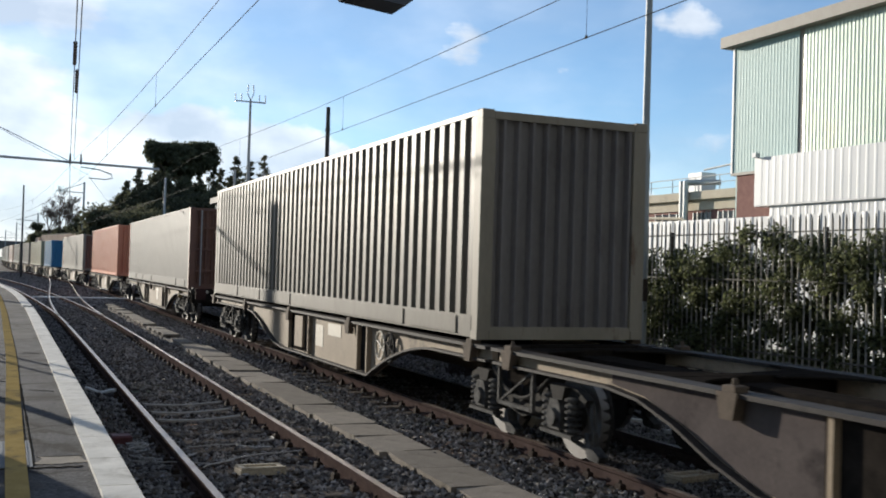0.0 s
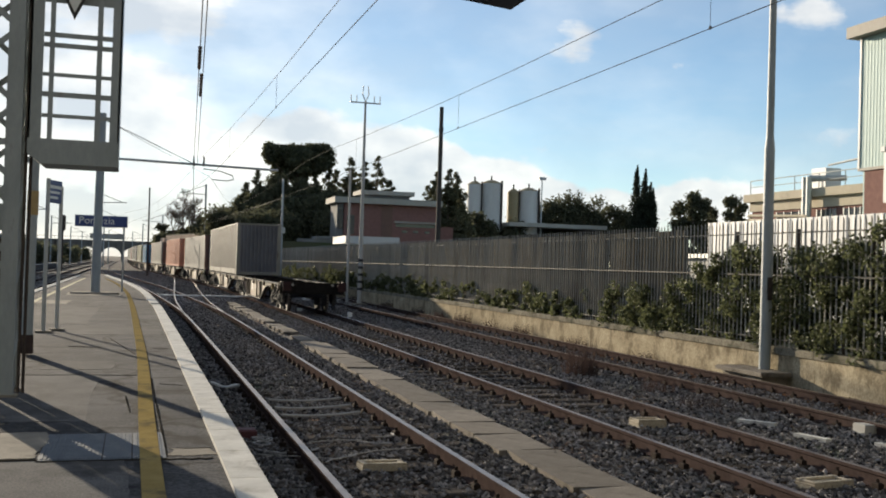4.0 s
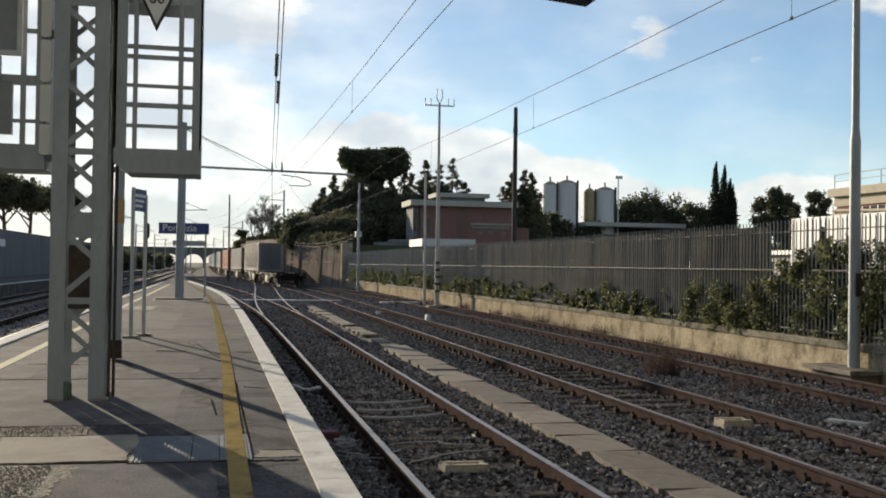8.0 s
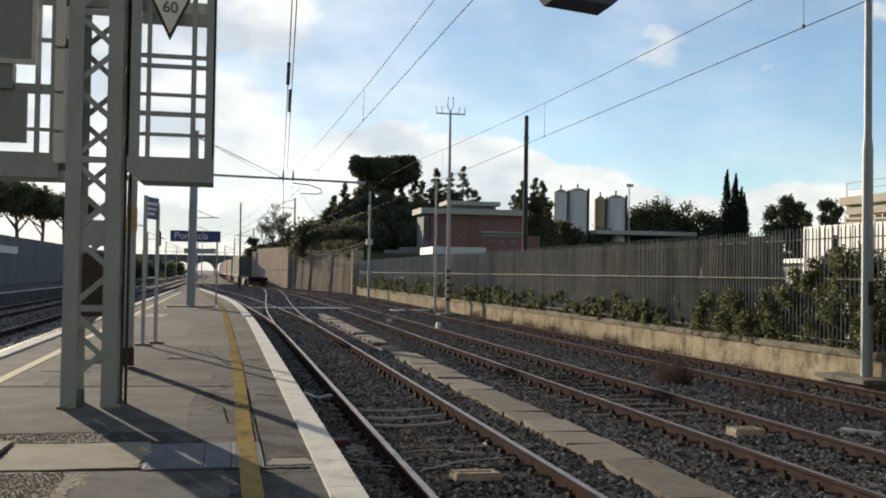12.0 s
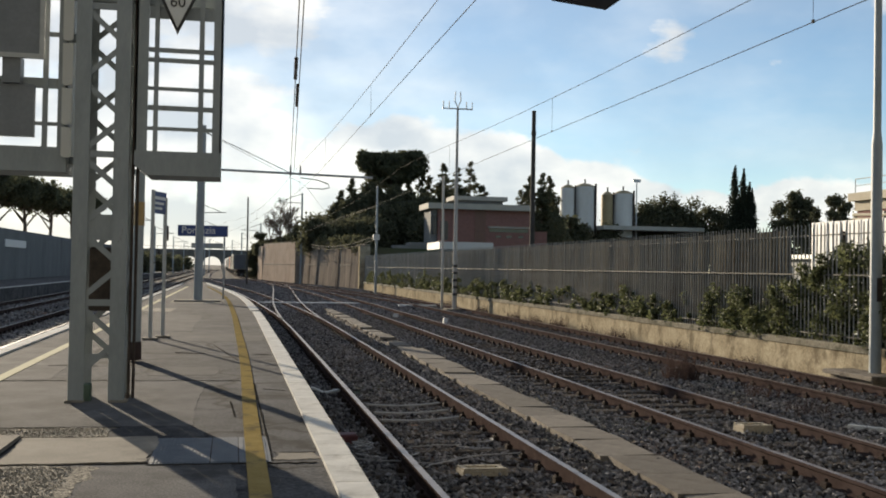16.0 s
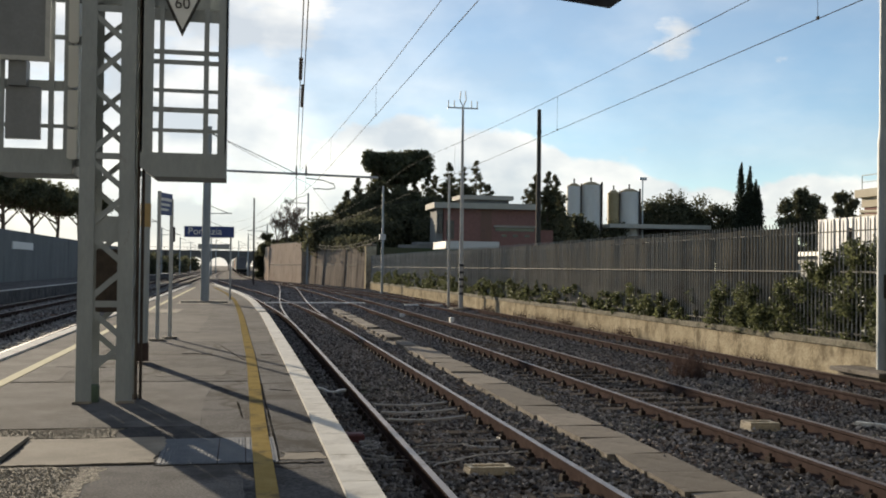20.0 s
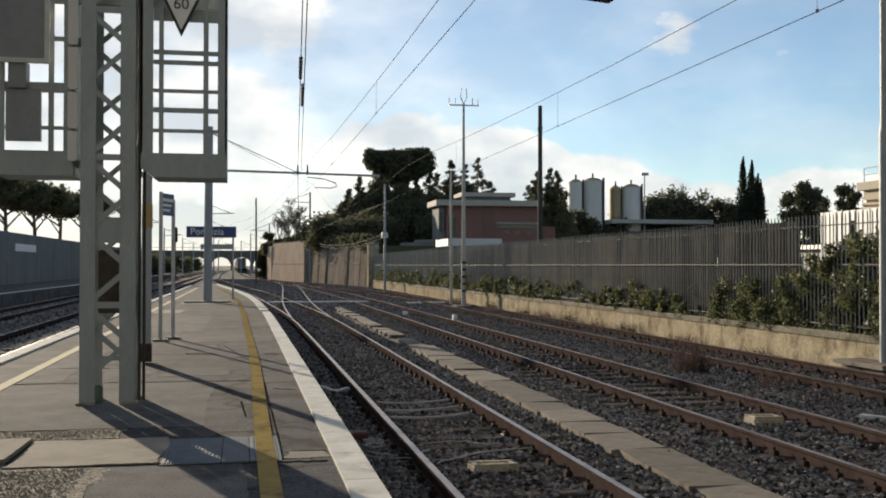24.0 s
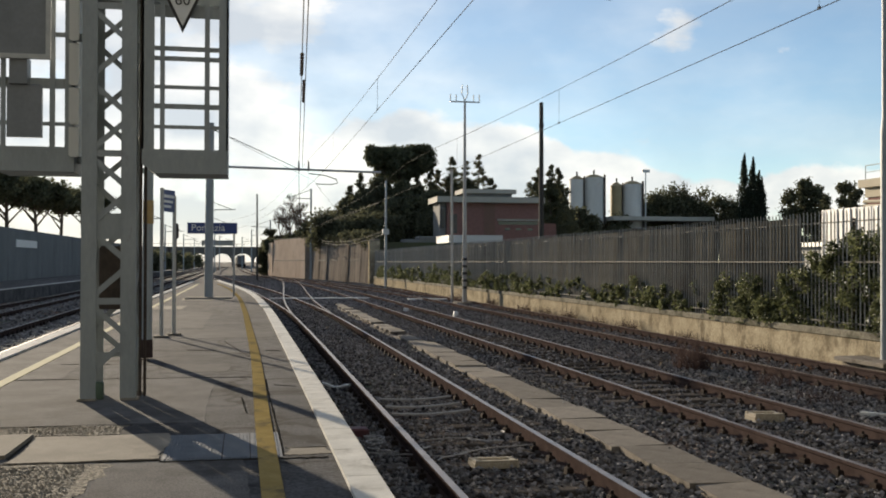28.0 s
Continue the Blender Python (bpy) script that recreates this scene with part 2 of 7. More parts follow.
def stony(name, c1, c2, c3, scale, bump=0.8, dist=0.03, rough=0.95, tints=()):
    """Crushed stone: cells with a shade each, dark gaps, relief."""
    m = bpy.data.materials.new(name)
    m.use_nodes = True
    nt = m.node_tree
    N, L = nt.nodes.new, nt.links.new
    b = nt.nodes["Principled BSDF"]
    b.inputs["Roughness"].default_value = rough
    b.inputs["Specular IOR Level"].default_value = 0.04
    tc = N("ShaderNodeTexCoord")
    v = N("ShaderNodeTexVoronoi"); v.inputs["Scale"].default_value = scale
    L(tc.outputs["Object"], v.inputs["Vector"])
    ramp = N("ShaderNodeValToRGB")
    ramp.color_ramp.elements[0].color, ramp.color_ramp.elements[1].color = (*c1, 1), (*c2, 1)
    e = ramp.color_ramp.elements.new(0.8); e.color = (*c3, 1)
    L(v.outputs["Color"], ramp.inputs[0])
    n = N("ShaderNodeTexNoise"); n.inputs["Scale"].default_value = 0.5; n.inputs["Detail"].default_value = 5
    L(tc.outputs["Object"], n.inputs["Vector"])
    mr = N("ShaderNodeMapRange"); mr.inputs["To Min"].default_value = 0.55; mr.inputs["To Max"].default_value = 1.4
    L(n.outputs["Fac"], mr.inputs["Value"])
    sc = N("ShaderNodeVectorMath"); sc.operation = "SCALE"
    L(ramp.outputs[0], sc.inputs[0]); L(mr.outputs[0], sc.inputs["Scale"])
    col = sc.outputs[0]
    for seed, tint, cut in tints:            # soil and moss in patches
        mp = N("ShaderNodeMapping"); mp.inputs["Location"].default_value = (seed, seed, 0); mp.inputs["Scale"].default_value = (1, 0.35, 1)
        L(tc.outputs["Object"], mp.inputs[0])
        nn = N("ShaderNodeTexNoise"); nn.inputs["Scale"].default_value = 0.6; nn.inputs["Detail"].default_value = 7; nn.inputs["Roughness"].default_value = 0.7
        L(mp.outputs[0], nn.inputs["Vector"])
        rr = N("ShaderNodeMapRange"); rr.inputs["From Min"].default_value, rr.inputs["From Max"].default_value = cut, cut + 0.12
        L(nn.outputs["Fac"], rr.inputs["Value"])
        tm = N("ShaderNodeMix"); tm.data_type = "RGBA"; tm.blend_type = "MULTIPLY"; tm.inputs["B"].default_value = (*tint, 1)
        L(rr.outputs[0], tm.inputs["Factor"]); L(col, tm.inputs["A"]); col = tm.outputs["Result"]
    L(col, b.inputs["Base Color"])
    bp = N("ShaderNodeBump"); bp.inputs["Strength"].default_value = bump; bp.inputs["Distance"].default_value = dist; bp.invert = True
    L(v.outputs["Distance"], bp.inputs["Height"]); L(bp.outputs[0], b.inputs["Normal"])
    return m


def leafy(name, c1, c2, rough=0.6, spec=0.25):
    """Leaves: a shade per leaf."""
    m = bpy.data.materials.new(name)
    m.use_nodes = True
    nt = m.node_tree
    N, L = nt.nodes.new, nt.links.new
    b = nt.nodes["Principled BSDF"]
    b.inputs["Roughness"].default_value = rough
    b.inputs["Specular IOR Level"].default_value = spec
    g = N("ShaderNodeNewGeometry")
    mix = N("ShaderNodeMix"); mix.data_type = "RGBA"
    mix.inputs["A"].default_value, mix.inputs["B"].default_value = (*c1, 1), (*c2, 1)
    L(g.outputs["Random Per Island"], mix.inputs["Factor"])
    L(mix.outputs["Result"], b.inputs["Base Color"])
    tr = N("ShaderNodeBsdfTranslucent")
    L(mix.outputs["Result"], tr.inputs["Color"])
    ms = N("ShaderNodeMixShader"); ms.inputs[0].default_value = 0.4
    L(b.outputs[0], ms.inputs[1]); L(tr.outputs[0], ms.inputs[2])
    L(ms.outputs[0], nt.nodes["Material Output"].inputs[0])
    return m


M = {}
M["ballast"] = stony("ballast", (0.034, 0.033, 0.032), (0.11, 0.103, 0.10), (0.235, 0.222, 0.212), 15.0, 1.0, 0.05, tints=((3.1, (0.95, 0.66, 0.52), 0.5), (9.7, (0.70, 0.82, 0.62), 0.52)))
M["stone"] = leafy("ballast_stone", (0.042, 0.041, 0.044), (0.425, 0.41, 0.41), 0.9, 0.0)
M["earth"] = surf("earth", (0.09, 0.075, 0.05), (0.05, 0.07, 0.025), 0.4, 0.95, 0.6, fine=9)
M["asphalt"] = surf("platform_asphalt", (0.037, 0.038, 0.041), (0.112, 0.112, 0.118), 0.9, 0.95, 0.7, fine=45, grit=1.1, stain=(0.030, 0.030, 0.033), stain_scale=1.4, stain_cut=0.50, rough2=1.0, cracks=0.5, spec=0.05)
M["gravel_patch"] = stony("coarse_asphalt", (0.05, 0.045, 0.038), (0.165, 0.148, 0.122), (0.33, 0.30, 0.25), 48.0, 1.0, 0.015)
M["concrete"] = surf("concrete", (0.165, 0.148, 0.125), (0.285, 0.258, 0.218), 2.0, 0.9, 0.35, fine=70, grit=0.7, stain=(0.105, 0.094, 0.078), stain_scale=1.3, stain_cut=0.53, rand=0.12, spec=0.06)
M["trough"] = surf("trough_concrete", (0.148, 0.131, 0.112), (0.255, 0.228, 0.194), 3.0, 0.92, 0.45, fine=60, grit=0.9, stain=(0.088, 0.077, 0.065), stain_scale=2.2, stain_cut=0.53, rand=0.2, spec=0.06)
M["coping"] = surf("stained_coping_concrete", (0.13, 0.118, 0.092), (0.30, 0.275, 0.22), 2.6, 0.92, 0.5, fine=40, grit=0.9, stain=(0.075, 0.074, 0.052), stain_scale=1.7, stain_cut=0.5, spec=0.03)
M["wall"] = surf("wall_render", (0.251, 0.209, 0.144), (0.493, 0.428, 0.312), 1.6, 0.9, 0.6, fine=34, spec=0.0, stain=(0.177, 0.147, 0.104), stain_scale=1.9, stain_cut=0.49, stretch=(1, 1, 0.7), grit=1.0)
M["sigcase"] = surf("blue_grey_signal_case", (0.14, 0.155, 0.17), (0.20, 0.215, 0.23), 3.0, 0.45, 0.05, fine=30)
M["lampcase"] = surf("dark_blue_grey_lamp_paint", (0.030, 0.042, 0.066), (0.05, 0.066, 0.098), 4.0, 0.5, 0.05)
M["reedy"] = leafy("dark_dry_brush", (0.028, 0.02, 0.02), (0.062, 0.045, 0.042), 0.9)
M["white_edge"] = surf("white_edge_paint", (0.47, 0.455, 0.42), (0.70, 0.68, 0.63), 3.0, 0.9, 0.3, fine=90, grit=0.6, stain=(0.34, 0.32, 0.285), stain_scale=2.4, stain_cut=0.54, spec=0.03)
M["yellow"] = surf("yellow_line_paint", (0.25, 0.185, 0.075), (0.345, 0.262, 0.115), 4.0, 0.9, 0.25, spec=0.0, fine=120, grit=0.9, stain=(0.145, 0.118, 0.075), stain_scale=2.5, stain_cut=0.51)
M["rust"] = surf("rusty_rail_side", (0.043, 0.032, 0.030), (0.080, 0.060, 0.056), 5.0, 0.85, 0.4, fine=80, metal=0.0, spec=0.0)
M["chair"] = surf("dark_rail_chair_iron", (0.018, 0.014, 0.012), (0.045, 0.034, 0.029), 9.0, 0.85, 0.3, spec=0.05)
M["railtop"] = surf("worn_bright_rail_head", (0.235, 0.185, 0.155), (0.40, 0.345, 0.30), 3.0, 0.34, 0.05, metal=0.8, rough2=0.5, stain=(0.16, 0.115, 0.09), stain_scale=2.2, stain_cut=0.55)
M["raildull"] = surf("dull_rail_head", (0.16, 0.15, 0.145), (0.24, 0.23, 0.22), 3.0, 0.55, 0.02, metal=0.4, rough2=0.7)
M["railrust"] = surf("worn_brown_rail_head", (0.215, 0.172, 0.148), (0.325, 0.275, 0.24), 6.0, 0.38, 0.1, metal=0.7, rough2=0.56, stain=(0.12, 0.09, 0.077), stain_scale=1.1, stain_cut=0.5)
M["sleeper"] = surf("weathered_timber_sleeper", (0.0525, 0.045, 0.039), (0.128, 0.112, 0.099), 2.0, 0.95, 0.6, spec=0.0, fine=50, rand=0.35, stretch=(0.6, 5, 5))
M["sleeper_c"] = surf("concrete_sleeper", (0.14, 0.13, 0.12), (0.22, 0.21, 0.19), 3.0, 0.9, 0.3, rand=0.2)
M["iron"] = surf("dark_iron", (0.035, 0.028, 0.024), (0.08, 0.06, 0.05), 12.0, 0.7, 0.3, metal=0.3)
M["galv"] = surf("galvanised_steel", (0.33, 0.34, 0.34), (0.47, 0.48, 0.47), 5.0, 0.5, 0.1, metal=0.5, stain=(0.24, 0.2, 0.16), stain_scale=3.0, stain_cut=0.62, rand=0.1)
M["mastpaint"] = surf("grey_mast_paint", (0.225, 0.255, 0.265), (0.315, 0.345, 0.355), 4.0, 0.5, 0.15, fine=35, stain=(0.15, 0.14, 0.13), stain_scale=4, stain_cut=0.62, stretch=(1, 1, 0.35))
M["darkpole"] = surf("dark_tarred_pole", (0.03, 0.027, 0.025), (0.06, 0.055, 0.05), 4.0, 0.8, 0.3)
M["palepole"] = surf("pale_concrete_pole", (0.36, 0.35, 0.33), (0.46, 0.45, 0.42), 2.0, 0.8, 0.2, stain=(0.28, 0.22, 0.16), stain_scale=3.0, stain_cut=0.6)
M["fence"] = surf("weathered_fence_steel", (0.23, 0.221, 0.198), (0.405, 0.386, 0.345), 3.0, 0.6, 0.15, metal=0.1, spec=0.2, stain=(0.269, 0.201, 0.124), stain_scale=2.0, stain_cut=0.6, rand=0.2)
M["wire"] = surf("dull_copper_wire", (0.02, 0.02, 0.02), (0.04, 0.038, 0.036), 4.0, 0.8, 0.0, spec=0.1)
M["glassins"] = surf("brown_insulator", (0.07, 0.05, 0.045), (0.1, 0.07, 0.06), 6.0, 0.25, 0.0)
M["signblue"] = surf("blue_sign_enamel", (0.02, 0.045, 0.16), (0.03, 0.06, 0.2), 3.0, 0.4, 0.05)
M["signwhite"] = surf("white_sign_enamel", (0.62, 0.63, 0.62), (0.72, 0.73, 0.72), 3.0, 0.45, 0.05)
M["signblack"] = surf("black_sign_enamel", (0.015, 0.015, 0.016), (0.03, 0.03, 0.03), 3.0, 0.5, 0.05)
M["plate"] = surf("chequer_plate", (0.060, 0.076, 0.098), (0.11, 0.13, 0.158), 8.0, 0.62, 0.3, spec=0.15, fine=110)
M["sunbeige"] = surf("beige_wagon_paint", (0.2, 0.159, 0.114), (0.308, 0.25, 0.184), 1.2, 0.55, 0.1, rough2=0.7, fine=30, stain=(0.0917, 0.0717, 0.0533), stain_scale=1.3, stain_cut=0.56, rand=0.08, spec=0.1)
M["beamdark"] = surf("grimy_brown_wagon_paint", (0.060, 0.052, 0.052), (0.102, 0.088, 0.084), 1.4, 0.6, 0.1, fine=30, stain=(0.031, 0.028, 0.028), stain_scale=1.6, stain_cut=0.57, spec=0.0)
M["panelpaint"] = surf("pale_panel_paint", (0.34, 0.31, 0.25), (0.44, 0.40, 0.33), 3.0, 0.5, 0.1, fine=30, stain=(0.2, 0.17, 0.13), stain_scale=3.0, stain_cut=0.58)
M["flange"] = surf("grimy_flange_steel", (0.024, 0.022, 0.022), (0.055, 0.050, 0.048), 6.0, 0.6, 0.3, spec=0.1)
M["axlebox"] = surf("dusty_running_gear", (0.036, 0.036, 0.037), (0.108, 0.105, 0.100), 9.0, 0.7, 0.3, fine=50, spec=0.05, stain=(0.024, 0.024, 0.024), stain_scale=5, stain_cut=0.5)
M["ochre"] = surf("ochre_bracket_paint", (0.30, 0.20, 0.08), (0.38, 0.27, 0.12), 5.0, 0.6, 0.1)
M["cgrey"] = surf("grey_beige_container_paint", (0.100, 0.092, 0.076), (0.140, 0.130, 0.110), 1.6, 0.42, 0.08, rough2=0.55, fine=30, stain=(0.074, 0.061, 0.047), stain_scale=1.5, stain_cut=0.56, stretch=(1, 1, 0.25), spec=0.15, grit=0.5)
M["cpost"] = surf("rust_edged_container_paint", (0.21, 0.19, 0.155), (0.29, 0.265, 0.22), 1.6, 0.5, 0.1, fine=30, stain=(0.12, 0.062, 0.036), stain_scale=3.2, stain_cut=0.58, stretch=(1, 1, 0.3), spec=0.15)
M["spigot"] = surf("grimy_beige_fitting", (0.07, 0.057, 0.045), (0.125, 0.10, 0.08), 5.0, 0.7, 0.2, spec=0.05)
M["fencerail"] = surf("dull_fence_rail", (0.105, 0.10, 0.09), (0.185, 0.177, 0.16), 3.0, 0.7, 0.1, spec=0.1, stain=(0.08, 0.07, 0.055), stain_scale=0.8, stain_cut=0.5)
M["cgrey2"] = surf("dull_grey_container_paint", (0.125, 0.122, 0.112), (0.150, 0.147, 0.135), 1.0, 0.45, 0.05, rough2=0.55, fine=30, stain=(0.105, 0.098, 0.086), stain_scale=0.9, stain_cut=0.6, stretch=(1, 1, 0.35), spec=0.08)
# copy for the end wall; its cool shade tone is put into the colour
M["cend"] = surf("shade_toned_container_end", (0.105, 0.100, 0.104), (0.178, 0.170, 0.174), 1.0, 0.45, 0.15, fine=30, stain=(0.072, 0.064, 0.066), stain_scale=1.5, stain_cut=0.56, stretch=(1, 1, 0.35))
M["cred"] = surf("orange_red_container_paint", (0.595, 0.225, 0.13), (0.658, 0.289, 0.181), 0.9, 0.38, 0.05, rough2=0.5, fine=30, stain=(0.486, 0.19, 0.117), stain_scale=0.8, stain_cut=0.6, spec=0.08)
M["cblue"] = surf("blue_container_paint", (0.0578, 0.182, 0.314), (0.0908, 0.248, 0.396), 0.9, 0.38, 0.05, rough2=0.5, fine=30, spec=0.1)
M["cyellow"] = surf("pale_yellow_container_paint", (0.338, 0.305, 0.195), (0.39, 0.358, 0.24), 0.9, 0.4, 0.05, fine=30, spec=0.1)
M["cdark"] = surf("brown_container_paint", (0.12, 0.06, 0.045), (0.18, 0.09, 0.06), 0.9, 0.55, 0.1, fine=30)
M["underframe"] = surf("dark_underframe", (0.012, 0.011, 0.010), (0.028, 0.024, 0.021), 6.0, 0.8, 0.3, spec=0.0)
M["buffer"] = surf("dark_rusty_buffer", (0.030, 0.017, 0.016), (0.065, 0.036, 0.033), 5.0, 0.75, 0.3, spec=0.05)
M["bogie"] = surf("dusty_bogie_steel", (0.019, 0.018, 0.018), (0.050, 0.047, 0.044), 7.0, 0.75, 0.4, spec=0.05, stain=(0.082, 0.076, 0.068), stain_scale=6, stain_cut=0.62)
M["brick"] = surf("red_brick_wall", (0.175, 0.085, 0.072), (0.25, 0.13, 0.108), 3.0, 0.9, 0.3, fine=30)
M["cream"] = surf("cream_render", (0.46, 0.40, 0.30), (0.56, 0.50, 0.39), 1.0, 0.9, 0.2, fine=20, stain=(0.32, 0.27, 0.2), stain_scale=0.6, stain_cut=0.6)
M["greyrender"] = surf("grey_render", (0.15, 0.148, 0.145), (0.21, 0.207, 0.20), 0.7, 0.9, 0.2, fine=20)
M["greenclad"] = surf("pale_blue_green_cladding", (0.315, 0.445, 0.425), (0.375, 0.505, 0.48), 0.6, 0.5, 0.0, fine=12, stain=(0.35, 0.46, 0.41), stain_scale=0.25, stain_cut=0.6, spec=0.3)
M["whiteclad"] = surf("white_cladding", (0.498, 0.503, 0.51), (0.548, 0.555, 0.555), 0.7, 0.36, 0.05, fine=12)
M["trimgrey"] = surf("grey_brown_fascia", (0.27, 0.24, 0.20), (0.34, 0.31, 0.265), 1.0, 0.6, 0.1)
M["silo"] = surf("silo_paint", (0.50, 0.48, 0.44), (0.62, 0.60, 0.56), 0.6, 0.6, 0.1, fine=10, stain=(0.36, 0.22, 0.10), stain_scale=0.5, stain_cut=0.6, stretch=(1, 1, 0.3))
M["siloyellow"] = surf("ochre_silo_paint", (0.25, 0.19, 0.095), (0.33, 0.26, 0.145), 0.6, 0.6, 0.1, fine=10)
M["rooftile"] = surf("roof_edge", (0.31, 0.29, 0.245), (0.40, 0.375, 0.325), 1.0, 0.8, 0.1)
M["window"] = surf("window_glass", (0.03, 0.035, 0.04), (0.05, 0.055, 0.06), 2.0, 0.08, 0.0)
M["darkwall"] = surf("grey_boundary_wall", (0.115, 0.125, 0.125), (0.185, 0.195, 0.19), 0.5, 0.9, 0.3, fine=8, stain=(0.085, 0.09, 0.09), stain_scale=0.3, stain_cut=0.54, stretch=(1, 1, 0.3))
M["stonewall"] = surf("stained_retaining_wall", (0.17, 0.146, 0.124), (0.38, 0.325, 0.272), 0.9, 0.95, 0.5, fine=12, spec=0.0, stain=(0.085, 0.077, 0.071), stain_scale=0.7, stain_cut=0.50, stretch=(1, 1, 0.14))
# pinkish-tan left stretch, with its sunlight put into the paler colour
M["stonepale"] = surf("sunlit_pale_retaining_wall", (0.42, 0.335, 0.27), (0.56, 0.465, 0.385), 0.8, 0.95, 0.5, fine=12, spec=0.0, stain=(0.30, 0.235, 0.19), stain_scale=0.9, stain_cut=0.54, stretch=(1, 1, 0.5))
M["bridgestone"] = surf("old_bridge_masonry", (0.10, 0.094, 0.086), (0.165, 0.154, 0.14), 0.5, 0.95, 0.3, fine=4, spec=0.0)
M["strip"] = leafy("milky_ribbed_plastic", (0.70, 0.70, 0.66), (0.80, 0.80, 0.76), 0.5, 0.3)
# cream patches put the sheet's sky reflection into the colour
M["sheenclad"] = surf("green_sheet_cream_sheen", (0.33, 0.40, 0.33), (0.42, 0.48, 0.40), 0.5, 0.34, 0.0, fine=6, metal=0.35, rough2=0.46, stain=(0.47, 0.47, 0.35), stain_scale=0.16, stain_cut=0.54, stretch=(1, 1, 0.5))
M["bark"] = surf("bark", (0.09, 0.0675, 0.0525), (0.165, 0.128, 0.0975), 3.0, 0.95, 0.6, fine=20)
M["pine"] = leafy("pine_needles", (0.0605, 0.066, 0.0418), (0.127, 0.132, 0.077), 0.95)
M["dark_leaf"] = leafy("dark_foliage", (0.066, 0.0682, 0.044), (0.138, 0.14, 0.0825), 0.95)
M["cypress"] = leafy("cypress_foliage", (0.025, 0.032, 0.022), (0.05, 0.06, 0.038), 0.85)
M["ivy"] = leafy("ivy_leaves", (0.030, 0.038, 0.020), (0.185, 0.202, 0.098), 0.6, 0.3)
M["net"] = surf("faded_shade_net", (0.0843, 0.0791, 0.0654), (0.142, 0.133, 0.112), 0.9, 0.95, 0.2, fine=30, spec=0.0, stain=(0.0757, 0.0636, 0.0482), stain_scale=0.5, stain_cut=0.5)
M["litter"] = leafy("fallen_leaves", (0.055, 0.034, 0.026), (0.17, 0.105, 0.075), 0.9, 0.05)
M["timber"] = surf("pale_timber_block", (0.30, 0.25, 0.18), (0.50, 0.44, 0.34), 5.0, 0.85, 0.4, fine=40, grit=0.7, stretch=(5, 1, 5), stain=(0.2, 0.165, 0.12), stain_scale=6.0, stain_cut=0.55)
M["palewire"] = surf("pale_cable", (0.30, 0.29, 0.28), (0.42, 0.41, 0.40), 8.0, 0.6, 0.0)
M["reddark"] = surf("dark_red_cable_box", (0.07, 0.02, 0.024), (0.11, 0.035, 0.038), 8.0, 0.7, 0.1)
M["greenbox"] = surf("dark_green_box_paint", (0.03, 0.06, 0.045), (0.05, 0.085, 0.065), 8.0, 0.6, 0.1)


